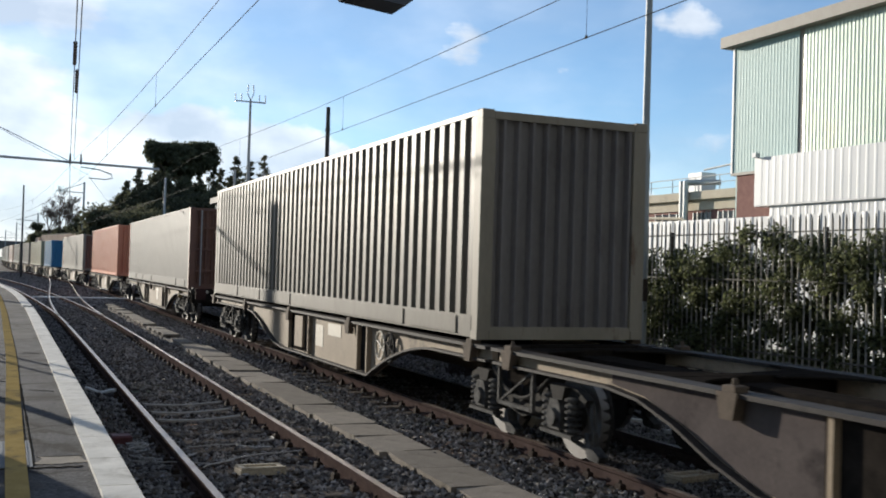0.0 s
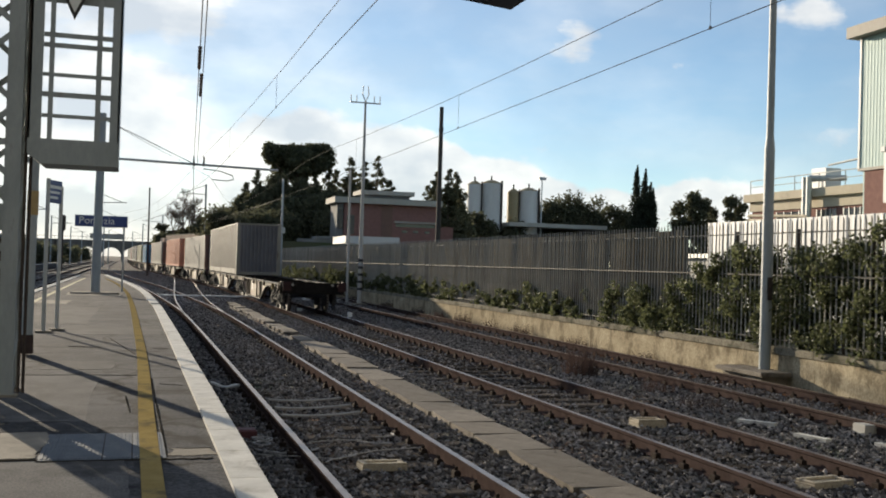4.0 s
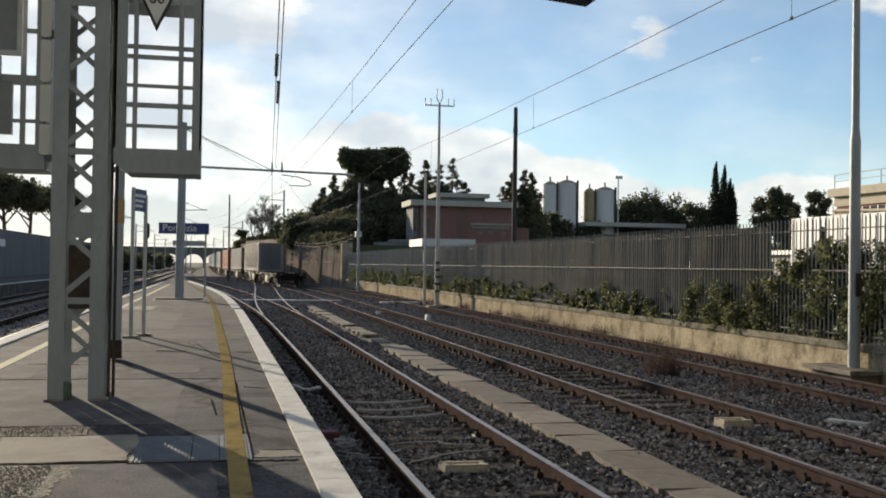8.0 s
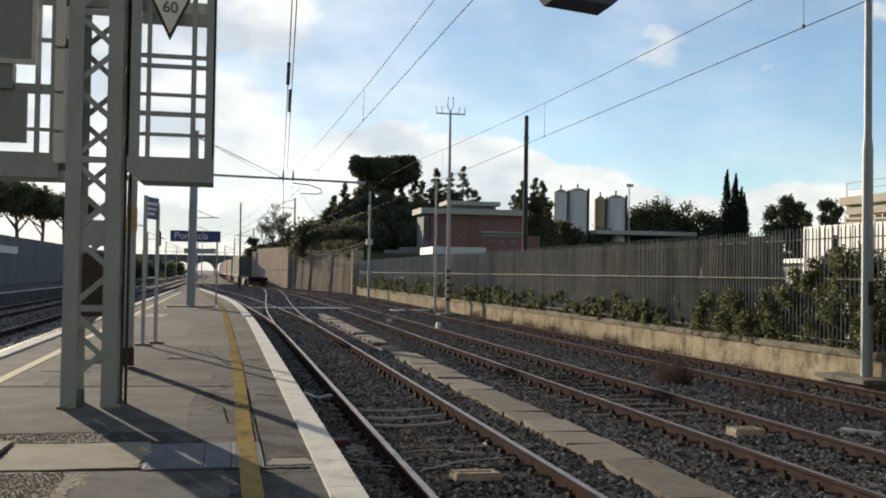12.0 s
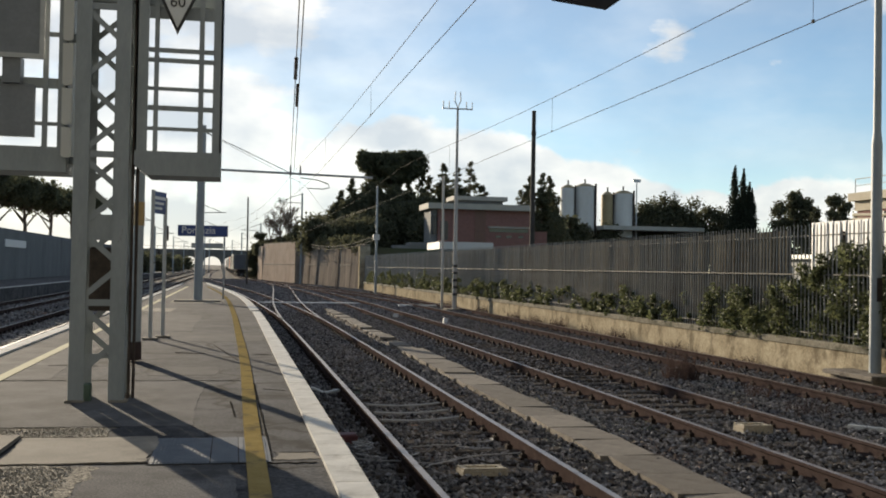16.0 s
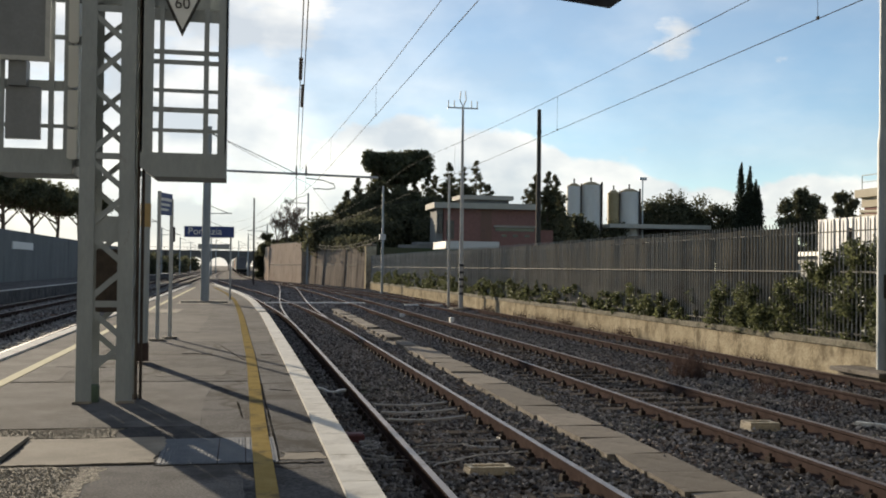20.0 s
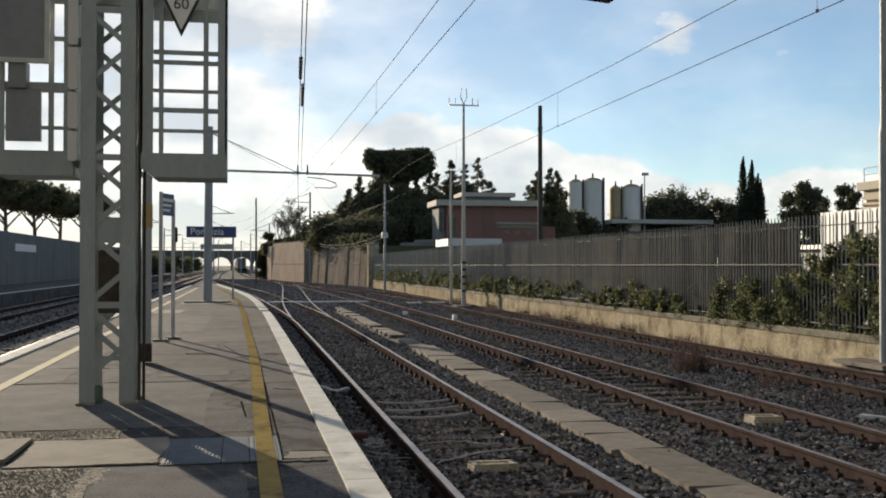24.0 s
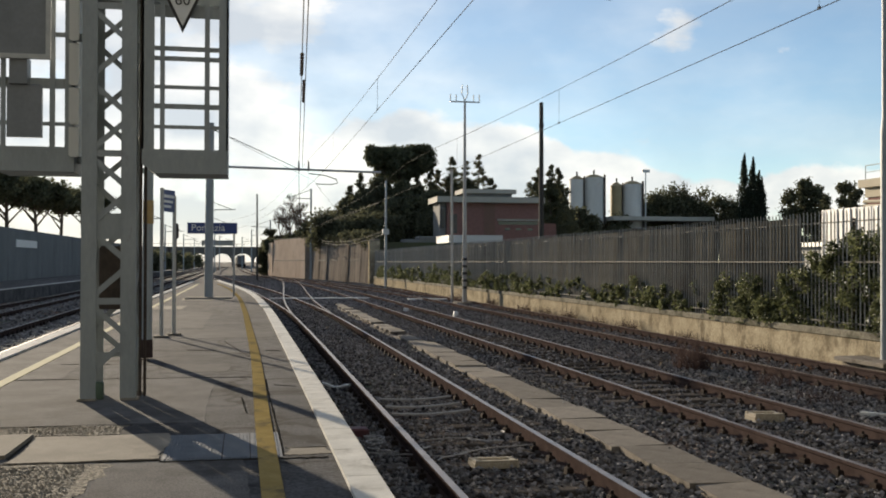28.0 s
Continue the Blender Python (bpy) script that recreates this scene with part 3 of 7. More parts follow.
# ---------------------------------------------------------------- mesh helpers
class Geo:
    """Collects vertices and faces of one mesh."""

    def __init__(self):
        self.v, self.f, self.mi = [], [], []

    def add(self, verts, faces, mi=0):
        o = len(self.v)
        self.v += [tuple(p) for p in verts]
        self.f += [tuple(i + o for i in f) for f in faces]
        self.mi += [mi] * len(faces)
        return self

    def box(self, x0, x1, y0, y1, z0, z1, bevel=0.0, mi=0, m=None):
        b = bevel
        if b <= 0:
            v = [(x, y, z) for z in (z0, z1) for x, y in ((x0, y0), (x1, y0), (x1, y1), (x0, y1))]
            f = [(3, 2, 1, 0), (4, 5, 6, 7), (0, 1, 5, 4), (1, 2, 6, 5), (2, 3, 7, 6), (3, 0, 4, 7)]
        else:                                    # top edges chamfered
            v = [(x, y, z0) for x, y in ((x0, y0), (x1, y0), (x1, y1), (x0, y1))]
            v += [(x, y, z1 - b) for x, y in ((x0, y0), (x1, y0), (x1, y1), (x0, y1))]
            v += [(x, y, z1) for x, y in ((x0 + b, y0 + b), (x1 - b, y0 + b), (x1 - b, y1 - b), (x0 + b, y1 - b))]
            f = [(3, 2, 1, 0), (8, 9, 10, 11)]
            for k in (0, 4):
                f += [(k + i, k + (i + 1) % 4, k + 4 + (i + 1) % 4, k + 4 + i) for i in range(4)]
        if m is not None:
            v = [m @ Vector(p) for p in v]
        return self.add(v, f, mi)

    def tube(self, p, q, r0, r1=None, seg=10, mi=0, cap=True):
        r1 = r0 if r1 is None else r1
        p, q = Vector(p), Vector(q)
        d = (q - p).normalized()
        a = d.orthogonal().normalized()
        b = d.cross(a)
        v = []
        for c, r in ((p, r0), (q, r1)):
            v += [c + (a * math.cos(t) + b * math.sin(t)) * r for t in [2 * math.pi * i / seg for i in range(seg)]]
        f = [(i, (i + 1) % seg, seg + (i + 1) % seg, seg + i) for i in range(seg)]
        if cap:
            f += [tuple(range(seg))[::-1], tuple(range(seg, 2 * seg))]
        return self.add(v, f, mi)

    def bar(self, p, q, w, h, mi=0, up=(0, 0, 1)):
        """A square bar from p to q."""
        p, q = Vector(p), Vector(q)
        d = (q - p).normalized()
        u = Vector(up)
        if abs(d.dot(u)) > 0.98:
            u = Vector((0, 1, 0))
        a = d.cross(u).normalized() * (w / 2)
        b = a.cross(d).normalized() * (h / 2)
        v = [c + s * a + t * b for c in (p, q) for s, t in ((-1, -1), (1, -1), (1, 1), (-1, 1))]
        return self.add(v, [(3, 2, 1, 0), (4, 5, 6, 7), (0, 1, 5, 4), (1, 2, 6, 5), (2, 3, 7, 6), (3, 0, 4, 7)], mi)

    def sweep(self, profile, path, mis=None, closed=True, cap=True):
        """A profile of (side, up) swept along points, sideways held level."""
        n, k = len(path), len(profile)
        path = [Vector(p) for p in path]
        v = []
        for i, p in enumerate(path):
            d = path[min(i + 1, n - 1)] - path[max(i - 1, 0)]
            s = Vector((d.y, -d.x, 0)).normalized()
            v += [p + s * a + Vector((0, 0, b)) for a, b in profile]
        kk = k if closed else k - 1
        o = len(self.v)
        self.v += [tuple(p) for p in v]
        for i in range(n - 1):
            for j in range(kk):
                self.f.append((o + i * k + j, o + i * k + (j + 1) % k, o + (i + 1) * k + (j + 1) % k, o + (i + 1) * k + j))
                self.mi.append(mis[j] if mis else 0)
        if cap and closed:
            self.f += [tuple(range(o, o + k))[::-1], tuple(range(o + (n - 1) * k, o + n * k))]
            self.mi += [0, 0]
        return self

    def pipe(self, pts, r, seg=6, mi=0):
        """One unbroken tube through the points."""
        pts = [Vector(p) for p in pts]
        n = len(pts)
        v = []
        d0 = (pts[1] - pts[0]).normalized()
        a = d0.orthogonal().normalized()
        for i, p in enumerate(pts):
            d = (pts[min(i + 1, n - 1)] - pts[max(i - 1, 0)]).normalized()
            a = (a - d * a.dot(d)).normalized()
            b = d.cross(a)
            v += [p + (a * math.cos(2 * math.pi * k / seg) + b * math.sin(2 * math.pi * k / seg)) * r for k in range(seg)]
        f = [(i * seg + k, i * seg + (k + 1) % seg, (i + 1) * seg + (k + 1) % seg, (i + 1) * seg + k) for i in range(n - 1) for k in range(seg)]
        f += [tuple(range(seg))[::-1], tuple(range((n - 1) * seg, n * seg))]
        return self.add(v, f, mi)

    def lathe(self, c, axis, prof, seg=12, mi=0):
        """A turned shape: (distance along the axis, radius) from the point c."""
        c, d = Vector(c), Vector(axis).normalized()
        a = d.orthogonal().normalized()
        b = d.cross(a)
        v = []
        for h, r in prof:
            v += [c + d * h + (a * math.cos(2 * math.pi * k / seg) + b * math.sin(2 * math.pi * k / seg)) * r for k in range(seg)]
        n = len(prof)
        f = [(i * seg + k, i * seg + (k + 1) % seg, (i + 1) * seg + (k + 1) % seg, (i + 1) * seg + k) for i in range(n - 1) for k in range(seg)]
        f += [tuple(range(seg))[::-1], tuple(range((n - 1) * seg, n * seg))]
        return self.add(v, f, mi)

    def prism(self, poly, axis, a, b, mi=0):
        """A polygon in the two other axes, pushed from a to b along axis."""
        put = {"x": lambda p, c: (c, p[0], p[1]), "y": lambda p, c: (p[0], c, p[1]), "z": lambda p, c: (p[0], p[1], c)}[axis]
        k = len(poly)
        v = [put(p, a) for p in poly] + [put(p, b) for p in poly]
        f = [tuple(range(k)), tuple(range(k, 2 * k))[::-1]] + [(i, (i + 1) % k, k + (i + 1) % k, k + i) for i in range(k)]
        return self.add(v, f, mi)

    def mesh(self, name, mats, smooth=False):
        me = bpy.data.meshes.new(name)
        me.from_pydata(self.v, [], self.f)
        for m in mats if isinstance(mats, (list, tuple)) else [mats]:
            me.materials.append(m)
        me.polygons.foreach_set("material_index", self.mi)
        if smooth:
            me.polygons.foreach_set("use_smooth", [True] * len(self.f))
        bm = bmesh.new()
        bm.from_mesh(me)
        bmesh.ops.recalc_face_normals(bm, faces=bm.faces)
        bm.to_mesh(me)
        bm.free()
        return me


def part(name, geo, mats, parent=None, label="", smooth=False, at=None):
    ob = new(name, geo.mesh(name, mats, smooth) if isinstance(geo, Geo) else geo)
    if parent is not None:
        ob.parent = parent
    if at is not None:
        ob.matrix_basis = at
    if label:
        ob["label"] = label
    return ob


def thing(name, label, category, group="", kind="", at=None):
    ob = new(name)
    ob.empty_display_size = 0.2
    if at is not None:
        ob.matrix_basis = at
    return tagged(ob, label, category, group, kind)


def solo(name, geo, mats, label, category, group="", kind="", smooth=False, at=None):
    return tagged(part(name, geo, mats, None, smooth=smooth, at=at), label, category, group, kind)


def bars(name, mesh, places, parent):
    """Alike pieces on one mesh."""
    for m in places:
        o = new(name, mesh)
        o.parent = parent
        o.matrix_basis = m


def bend(knots):
    """A smooth curve through (y, x) knots."""
    ys = [k[0] for k in knots]
    xs = [k[1] for k in knots]
    n = len(ys)
    sl = [(xs[min(i + 1, n - 1)] - xs[max(i - 1, 0)]) / (ys[min(i + 1, n - 1)] - ys[max(i - 1, 0)]) for i in range(n)]

    def f(y):
        if y <= ys[0]:
            return xs[0] + sl[0] * (y - ys[0])
        if y >= ys[-1]:
            return xs[-1] + sl[-1] * (y - ys[-1])
        i = max(j for j in range(n - 1) if ys[j] <= y)
        h = ys[i + 1] - ys[i]
        t = (y - ys[i]) / h
        return ((2 * t ** 3 - 3 * t ** 2 + 1) * xs[i] + (t ** 3 - 2 * t ** 2 + t) * h * sl[i] + (-2 * t ** 3 + 3 * t ** 2) * xs[i + 1] + (t ** 3 - t ** 2) * h * sl[i + 1])
    return f


# ---------------------------------------------------------------- ground
PLAT = 0.50          # platform above rail head
BED = -0.165          # ballast below rail head
track_1 = bend([(-30, 2.58), (10, 2.58), (36, 2.58), (44, 2.42), (52, 2.12), (60, 1.78), (73, 1.1), (92, -0.3), (115, -2.05), (154, -4.3), (250, -5.9), (420, -6.6)])
branch = bend([(30, 2.58), (38, 2.56), (50, 2.72), (64, 3.17), (81, 3.84), (99, 4.45), (108, 4.7), (116, 4.62)])
track_2 = bend([(-40, 6.70), (10, 6.70), (55, 6.70), (65, 6.64), (75, 6.48), (85, 6.20), (95, 5.80), (105, 5.38), (115, 4.88), (127, 4.25), (139, 3.6), (156, 2.72), (180, 1.70), (200, 1.08), (232, 0.45), (260, 0.05), (300, -0.5), (430, -1.9)])
track_3 = bend([(-20, 10.62), (20, 10.62), (48, 10.6), (60, 10.3), (75, 9.5), (95, 7.7), (115, 5.7), (130, 3.9)])
main_a = bend([(-30, -5.75), (0, -5.75), (420, -9.0)])
main_b = bend([(-30, -9.6), (0, -9.6), (420, -12.5)])


def ground():
    xs = [-3000, -800, -250, -80, -40, -20, -14, -8, -4] + [i * 1.0 for i in range(0, 15)] + [18, 24, 34, 60, 150, 400, 1200, 3000]
    ys = [-2000, -500, -120, -40, -15] + [i * 1.5 for i in range(-6, 40)] + [64, 72, 84, 100, 125, 160, 220, 320, 500, 900, 1800, 4000]
    g = Geo()
    v = []
    for y in ys:
        for x in xs:
            z = BED - 0.02
            if 0 < x < 12 and -10 < y < 60:
                z += 0.035 * noise.noise(Vector((x * 0.5, y * 0.4, 0))) - 0.01
            v.append((x, y, z))
    w = len(xs)
    g.add(v, [(j * w + i, j * w + i + 1, (j + 1) * w + i + 1, (j + 1) * w + i) for j in range(len(ys) - 1) for i in range(w - 1)])
    solo("ground", g, M["ballast"], "dark grey crushed stone ballast ground", "ground", kind="structure", smooth=True)


def stones():
    """Loose ballast as real stones: fine near the platform, coarser lumps towards the points."""
    rng = np.random.default_rng(3)
    base = np.array([(1, 0, 0), (-1, 0, 0), (0, 1, 0), (0, -1, 0), (0, 0, 1), (0, 0, -1)], float)
    f = np.array([(0, 2, 4), (2, 1, 4), (1, 3, 4), (3, 0, 4), (2, 0, 5), (1, 2, 5), (3, 1, 5), (0, 3, 5)])

    def heap(x, y, z, r, label):
        n = len(x)
        v = base[None] * r[:, None, None] * rng.uniform(0.6, 1.35, (n, 6, 1)) + rng.normal(0, 0.2, (n, 6, 3)) * r[:, None, None]
        v[:, :, 2] *= 0.8
        v += np.stack([x, y, z], 1)[:, None, :]
        me = bpy.data.meshes.new("ballast_stones")
        me.from_pydata(v.reshape(-1, 3).tolist(), [], (f[None] + (np.arange(n) * 6)[:, None, None]).reshape(-1, 3).tolist())
        me.materials.append(M["stone"])
        tagged(new("ballast_stones", me), label, "ballast", kind="stuff")

    n = 100000
    y = 5 + 50 * rng.random(n) ** 1.8
    x = 1.05 + 10.7 * rng.random(n)
    keep = ~((np.abs(x - 4.44) < 0.34) & (rng.random(n) > 0.12))
    for c in (2.58, 6.70, 10.62):
        for s in (-0.7525, 0.7525):
            keep &= np.abs(x - c - s) > 0.075
    keep &= ~((np.abs(x - 6.70) < 1.25) & (y > 14) & (y < 29) & (rng.random(n) < 0.6))
    x, y = x[keep], y[keep]
    n = len(x)
    between = (np.abs(x - 2.58) < 1.2) | (np.abs(x - 6.7) < 1.2) | (np.abs(x - 10.62) < 1.2)
    heap(x, y, BED + np.where(between, 0.008, 0.02) + rng.normal(0, 0.012, n), rng.uniform(0.016, 0.036, n), "loose dark grey broken stones between the rails")
    n = 42000
    y = 48 + 110 * rng.random(n) ** 1.3
    t1 = np.array([track_1(q) for q in y])
    x = t1 - 1.3 + (12.0 - 0.10 * np.clip(y - 97, 0, 60) - t1 + 1.3) * rng.random(n)
    heap(x, y, BED + rng.uniform(-0.02, 0.03, n), rng.uniform(0.04, 0.085, n), "dark ballast heaped round the points")
    n = 14000
    y = 12 + 110 * rng.random(n) ** 1.5
    x = rng.uniform(-11.6, -4.1, n)
    heap(x, y, BED + rng.uniform(-0.02, 0.02, n), rng.uniform(0.03, 0.06, n), "dark ballast of the main line")


RAIL = [(-0.036, 0.0), (0.036, 0.0), (0.036, -0.035), (0.010, -0.05), (0.010, -0.14), (0.07, -0.158), (0.07, -0.17), (-0.07, -0.17), (-0.07, -0.158),
        (-0.010, -0.14), (-0.010, -0.05), (-0.036, -0.035)]
RAIL_MI = [1] + [0] * 11


def track(name, curve, y0, y1, sleepers, top, label, wood=True):
    tr = thing(name, label, "railway track", kind="structure")
    step = [y0]
    while step[-1] < y1:
        step.append(step[-1] + (3.0 if step[-1] < 170 else 12.0))
    step[-1] = y1
    for s in (-0.7525, 0.7525):
        path = []
        for y in step:
            dx = (curve(y + 0.5) - curve(y - 0.5))
            q = math.hypot(1, dx)
            path.append((curve(y) + s / q, y - s * dx / q, 0))
        part("rail", Geo().sweep(RAIL, path, RAIL_MI), [M["rust"], top], tr, "steel rail with worn running surface")
    # sleepers
    rng = random.Random(name)
    sm = Geo().box(-1.3, 1.3, -0.12, 0.12, -0.15, 0, 0.012).mesh("sleeper", M["sleeper"] if wood else M["sleeper_c"])
    fast = Geo()
    y = y0 + 0.2
    k = 0
    while y < sleepers:
        a = math.atan(-(curve(y + 0.5) - curve(y - 0.5)))
        m = pose(curve(y) + rng.uniform(-0.03, 0.03), y, (-0.150 if y < 13.5 or (name == "track_2" and 14 < y < 30) else -0.164) + rng.uniform(-0.02, 0.004), 0, rng.uniform(-0.4, 0.4), math.degrees(a) + rng.uniform(-0.8, 0.8))
        o = new("sleeper", sm)
        o.parent = tr
        o.matrix_basis = m
        if y < 45:
            for s in (-0.7525, 0.7525):
                for e in (-0.1, 0.1):
                    x = curve(y) + s + e
                    fast.box(x - 0.035, x + 0.035, y - 0.05, y + 0.05, -0.172, -0.09, 0.012)
                    fast.tube((x, y, -0.09), (x, y, -0.055), 0.016, seg=6)
                x = curve(y) + s
                fast.box(x - 0.17, x + 0.17, y - 0.08, y + 0.08, -0.172, -0.162)
        y += 0.62
        k += 1
    if fast.v:
        tagged(part("fastenings", fast, M["chair"], tr, "rusty rail bolts and base plates"), kind="stuff")
    return tr


def platform():
    right = bend([(-30, 0.90), (5, 0.90), (26, 0.86), (34, 0.80), (46, 0.55), (58, -0.08), (74, -1.28), (86, -2.2), (92, -2.7)])
    left = lambda y: -3.78 + 0.0 * y
    ys = [-25, -10, 0, 4, 8, 12, 16, 20, 25, 30, 34, 40, 46, 52, 58, 66, 74, 82, 88]
    g = Geo()
    v, f = [], []
    for y in ys:
        x0, x1 = left(y), max(right(y), left(y) + 0.9)
        v += [(x0, y, BED - 0.1), (x0, y, PLAT - 0.02), (x1, y, PLAT - 0.02), (x1, y, BED - 0.1)]
    for i in range(len(ys) - 1):
        a, b = i * 4, i * 4 + 4
        f += [(a, a + 1, b + 1, b), (a + 1, a + 2, b + 2, b + 1), (a + 2, a + 3, b + 3, b + 2)]
    f += [(0, 1, 2, 3), (len(v) - 4, len(v) - 3, len(v) - 2, len(v) - 1)]
    g.add(v, f)
    plat = tagged(part("platform", g, M["asphalt"]), "worn grey asphalt station platform tapering into the distance", "platform", kind="structure")
    # coping slabs with white paint, one after another along the edge
    y = -8.0
    while y < 82:
        ln = 1.0 if y < 40 else 2.0
        if not 33.0 < y + ln / 2 < 34.0:
            g = Geo()
            w = 0.21 if y < 33 else 0.24
            p = [(right(y) - w, y + 0.006), (right(y) + 0.03, y + 0.006), (right(y + ln) + 0.03, y + ln - 0.006), (right(y + ln) - w, y + ln - 0.006)]
            g.prism(p, "z", PLAT - 0.14, PLAT + 0.012)
            part("coping_slab", g, M["white_edge"], plat)
        y += ln
    y = -8.0
    while y < 78:                       # coping and painted line by the main line
        ln = 2.0
        g = Geo().prism([(-3.82, y + 0.006), (-3.58, y + 0.006), (-3.58, y + ln - 0.006), (-3.82, y + ln - 0.006)], "z", PLAT - 0.14, PLAT + 0.012)
        part("coping_slab", g, M["white_edge"], plat)
        y += ln
    g = Geo()
    g.prism([(-2.95, -8), (-2.80, -8), (-2.90, 70), (-3.05, 70)], "z", PLAT - 0.019, PLAT - 0.012)
    part("painted_line", g, M["pale_line"], plat, "pale yellow safety line")
    line = bend([(-8, 0.22), (6.5, 0.19), (9.4, 0.18), (16, 0.185), (23, 0.12), (32, 0.02), (45, -0.25), (58, -0.85), (70, -1.7)])
    pts = [(line(y), y, PLAT - 0.018) for y in [-8 + 2.0 * i for i in range(40)]]
    part("safety_line", Geo().sweep([(-0.074, 0), (0.074, 0), (0.074, 0.0095), (-0.074, 0.0095)], pts), M["yellow"], plat, "worn yellow safety line")
    # patches of concrete and coarse fill
    for nm, x0, x1, y0, y1, m, dz in (("concrete_patch", -1.71, -0.62, 8.02, 9.18, "concrete", 0.006), ("coarse_patch", -3.55, -1.02, 5.2, 7.96, "gravel_patch", 0.003),
                                      ("coarse_patch", -3.6, -1.05, 9.22, 9.74, "gravel_patch", 0.0045), ("concrete_patch", -3.7, -2.3, 13.7, 19.0, "concrete_thin", 0.002),
                                      ("dark_patch", -1.1, -0.2, 14.2, 15.3, "asphalt_dark", 0.002), ("dark_patch", -1.3, 0.6, 20.5, 23.0, "asphalt_dark", 0.002),
                                      ("dark_patch", -2.6, -0.9, 23.5, 31, "asphalt_dark", 0.0015), ("concrete_patch", -3.5, -0.35, 9.8, 13.55, "concrete_thin", 0.002),
                                      ("concrete_patch", 0.34, 0.66, 8.0, 8.3, "concrete", 0.004), ("screed_patch", -1.0, 0.02, 5.0, 7.9, "concrete_thin", 0.002), ("concrete_patch", -2.4, -0.4, 40.6, 43.2, "concrete", 0.006),
                                      ("concrete_patch", -3.3, -1.9, 33.0, 35.5, "concrete", 0.003)):
        g = Geo()
        rng = random.Random(nm + str(x0))
        pts = []
        for (ax, ay), (bx, by) in (((x0, y0), (x1, y0)), ((x1, y0), (x1, y1)), ((x1, y1), (x0, y1)), ((x0, y1), (x0, y0))):
            nk = 22
            j = (0.08 if "coarse" in nm else 0.022) if y1 - y0 > 0.6 else 0.025
            for k in range(nk):
                t = k / nk
                pts.append((ax + (bx - ax) * t + rng.uniform(-0.6, 0.6) * j + j * math.sin(5.0 * t + x0), ay + (by - ay) * t + rng.uniform(-0.6, 0.6) * j + 0.5 * j * math.sin(7.0 * t + y0)))
        g.prism(pts, "z", PLAT - 0.03, PLAT - 0.02 + dz)
        part(nm, g, M[m], plat)
    rg = np.random.default_rng(21)
    n = 15000
    x = np.concatenate([rg.uniform(-3.4, -1.12, n - 2500), rg.uniform(-3.4, -1.1, 2500)])
    y = np.concatenate([rg.uniform(5.35, 7.88, n - 2500), rg.uniform(9.27, 9.70, 2500)])
    base = np.array([(1, 0, 0), (-1, 0, 0), (0, 1, 0), (0, -1, 0), (0, 0, 1), (0, 0, -1)], float)
    r = rg.uniform(0.004, 0.010, n)
    v = base[None] * r[:, None, None] * rg.uniform(0.6, 1.3, (n, 6, 1)) + rg.normal(0, 0.15, (n, 6, 3)) * r[:, None, None]
    v += np.stack([x, y, np.full(n, PLAT - 0.017)], 1)[:, None, :]
    f = np.array([(0, 2, 4), (2, 1, 4), (1, 3, 4), (3, 0, 4), (2, 0, 5), (1, 2, 5), (3, 1, 5), (0, 3, 5)])
    me = bpy.data.meshes.new("gravel")
    me.from_pydata(v.reshape(-1, 3).tolist(), [], (f[None] + (np.arange(n) * 6)[:, None, None]).reshape(-1, 3).tolist())
    me.materials.append(M["grain"])
    tagged(part("gravel", me, None, plat), kind="stuff")
    # open joints between the slabs
    for xa, ya, xb, yb, w in ((-3.6, 8.0, -0.60, 7.98, 0.06), (-0.62, 7.90, 0.64, 7.86, 0.03), (-3.6, 9.78, -1.0, 9.72, 0.025), (-1.56, 8.05, -1.38, 9.2, 0.05), (-2.9, 13.62, 0.1, 13.5, 0.03),
                              (0.31, 8.0, 0.27, 13.2, 0.02), (-0.34, 19.5, 0.08, 16.4, 0.02), (-0.02, 11.5, 0.03, 10.3, 0.02), (-0.95, 17.8, -0.45, 17.6, 0.12),
                              (-2.6, 15.6, -1.9, 15.5, 0.04), (0.36, 12.6, 0.62, 12.4, 0.03), (0.36, 17.5, 0.60, 17.4, 0.03), (-1.745, 8.2, -1.735, 9.2, 0.018)):
        rng = random.Random(xa + ya)
        up, dn = [], []
        for k in range(25):
            t = k / 24
            cx, cy = xa + (xb - xa) * t, ya + (yb - ya) * t + rng.uniform(-0.02, 0.02)
            q = w * rng.uniform(0.15, 0.6)
            if abs(xb - xa) > abs(yb - ya):
                up.append((cx, cy + q)); dn.append((cx, cy - q))
            else:
                up.append((cx - q, cy)); dn.append((cx + q, cy))
        part("joint", Geo().prism(up + dn[::-1], "z", PLAT - 0.03, PLAT - 0.0145), M["joint"], plat)
    # chequer plates over a duct
    for x0, x1 in ((-0.61, -0.165), (-0.155, 0.05), (0.06, 0.30)):
        o = thing("access_cover", "ribbed grey steel duct cover set in the platform", "duct cover", "duct covers")
        g = Geo().box(x0, x1, 7.93, 9.08, PLAT - 0.03, PLAT - 0.016)
        part("cover_plate", g, M["plate"], o)
        r = Geo()
        k = x0 + 0.02
        while k < x1 - 0.03:
            r.box(k, k + 0.013, 7.96, 9.05, PLAT - 0.017, PLAT - 0.011)
            k += 0.03
        part("ribs", r, M["plate"], o)
    o = thing("access_cover", "pale concrete duct cover set in the platform", "duct cover", "duct covers")
    part("cover_plate", Geo().prism([(-3.2, 8.2), (-1.77, 8.22), (-1.75, 9.2), (-3.2, 9.2)], "z", PLAT - 0.02, PLAT + 0.012), M["concrete"], o)
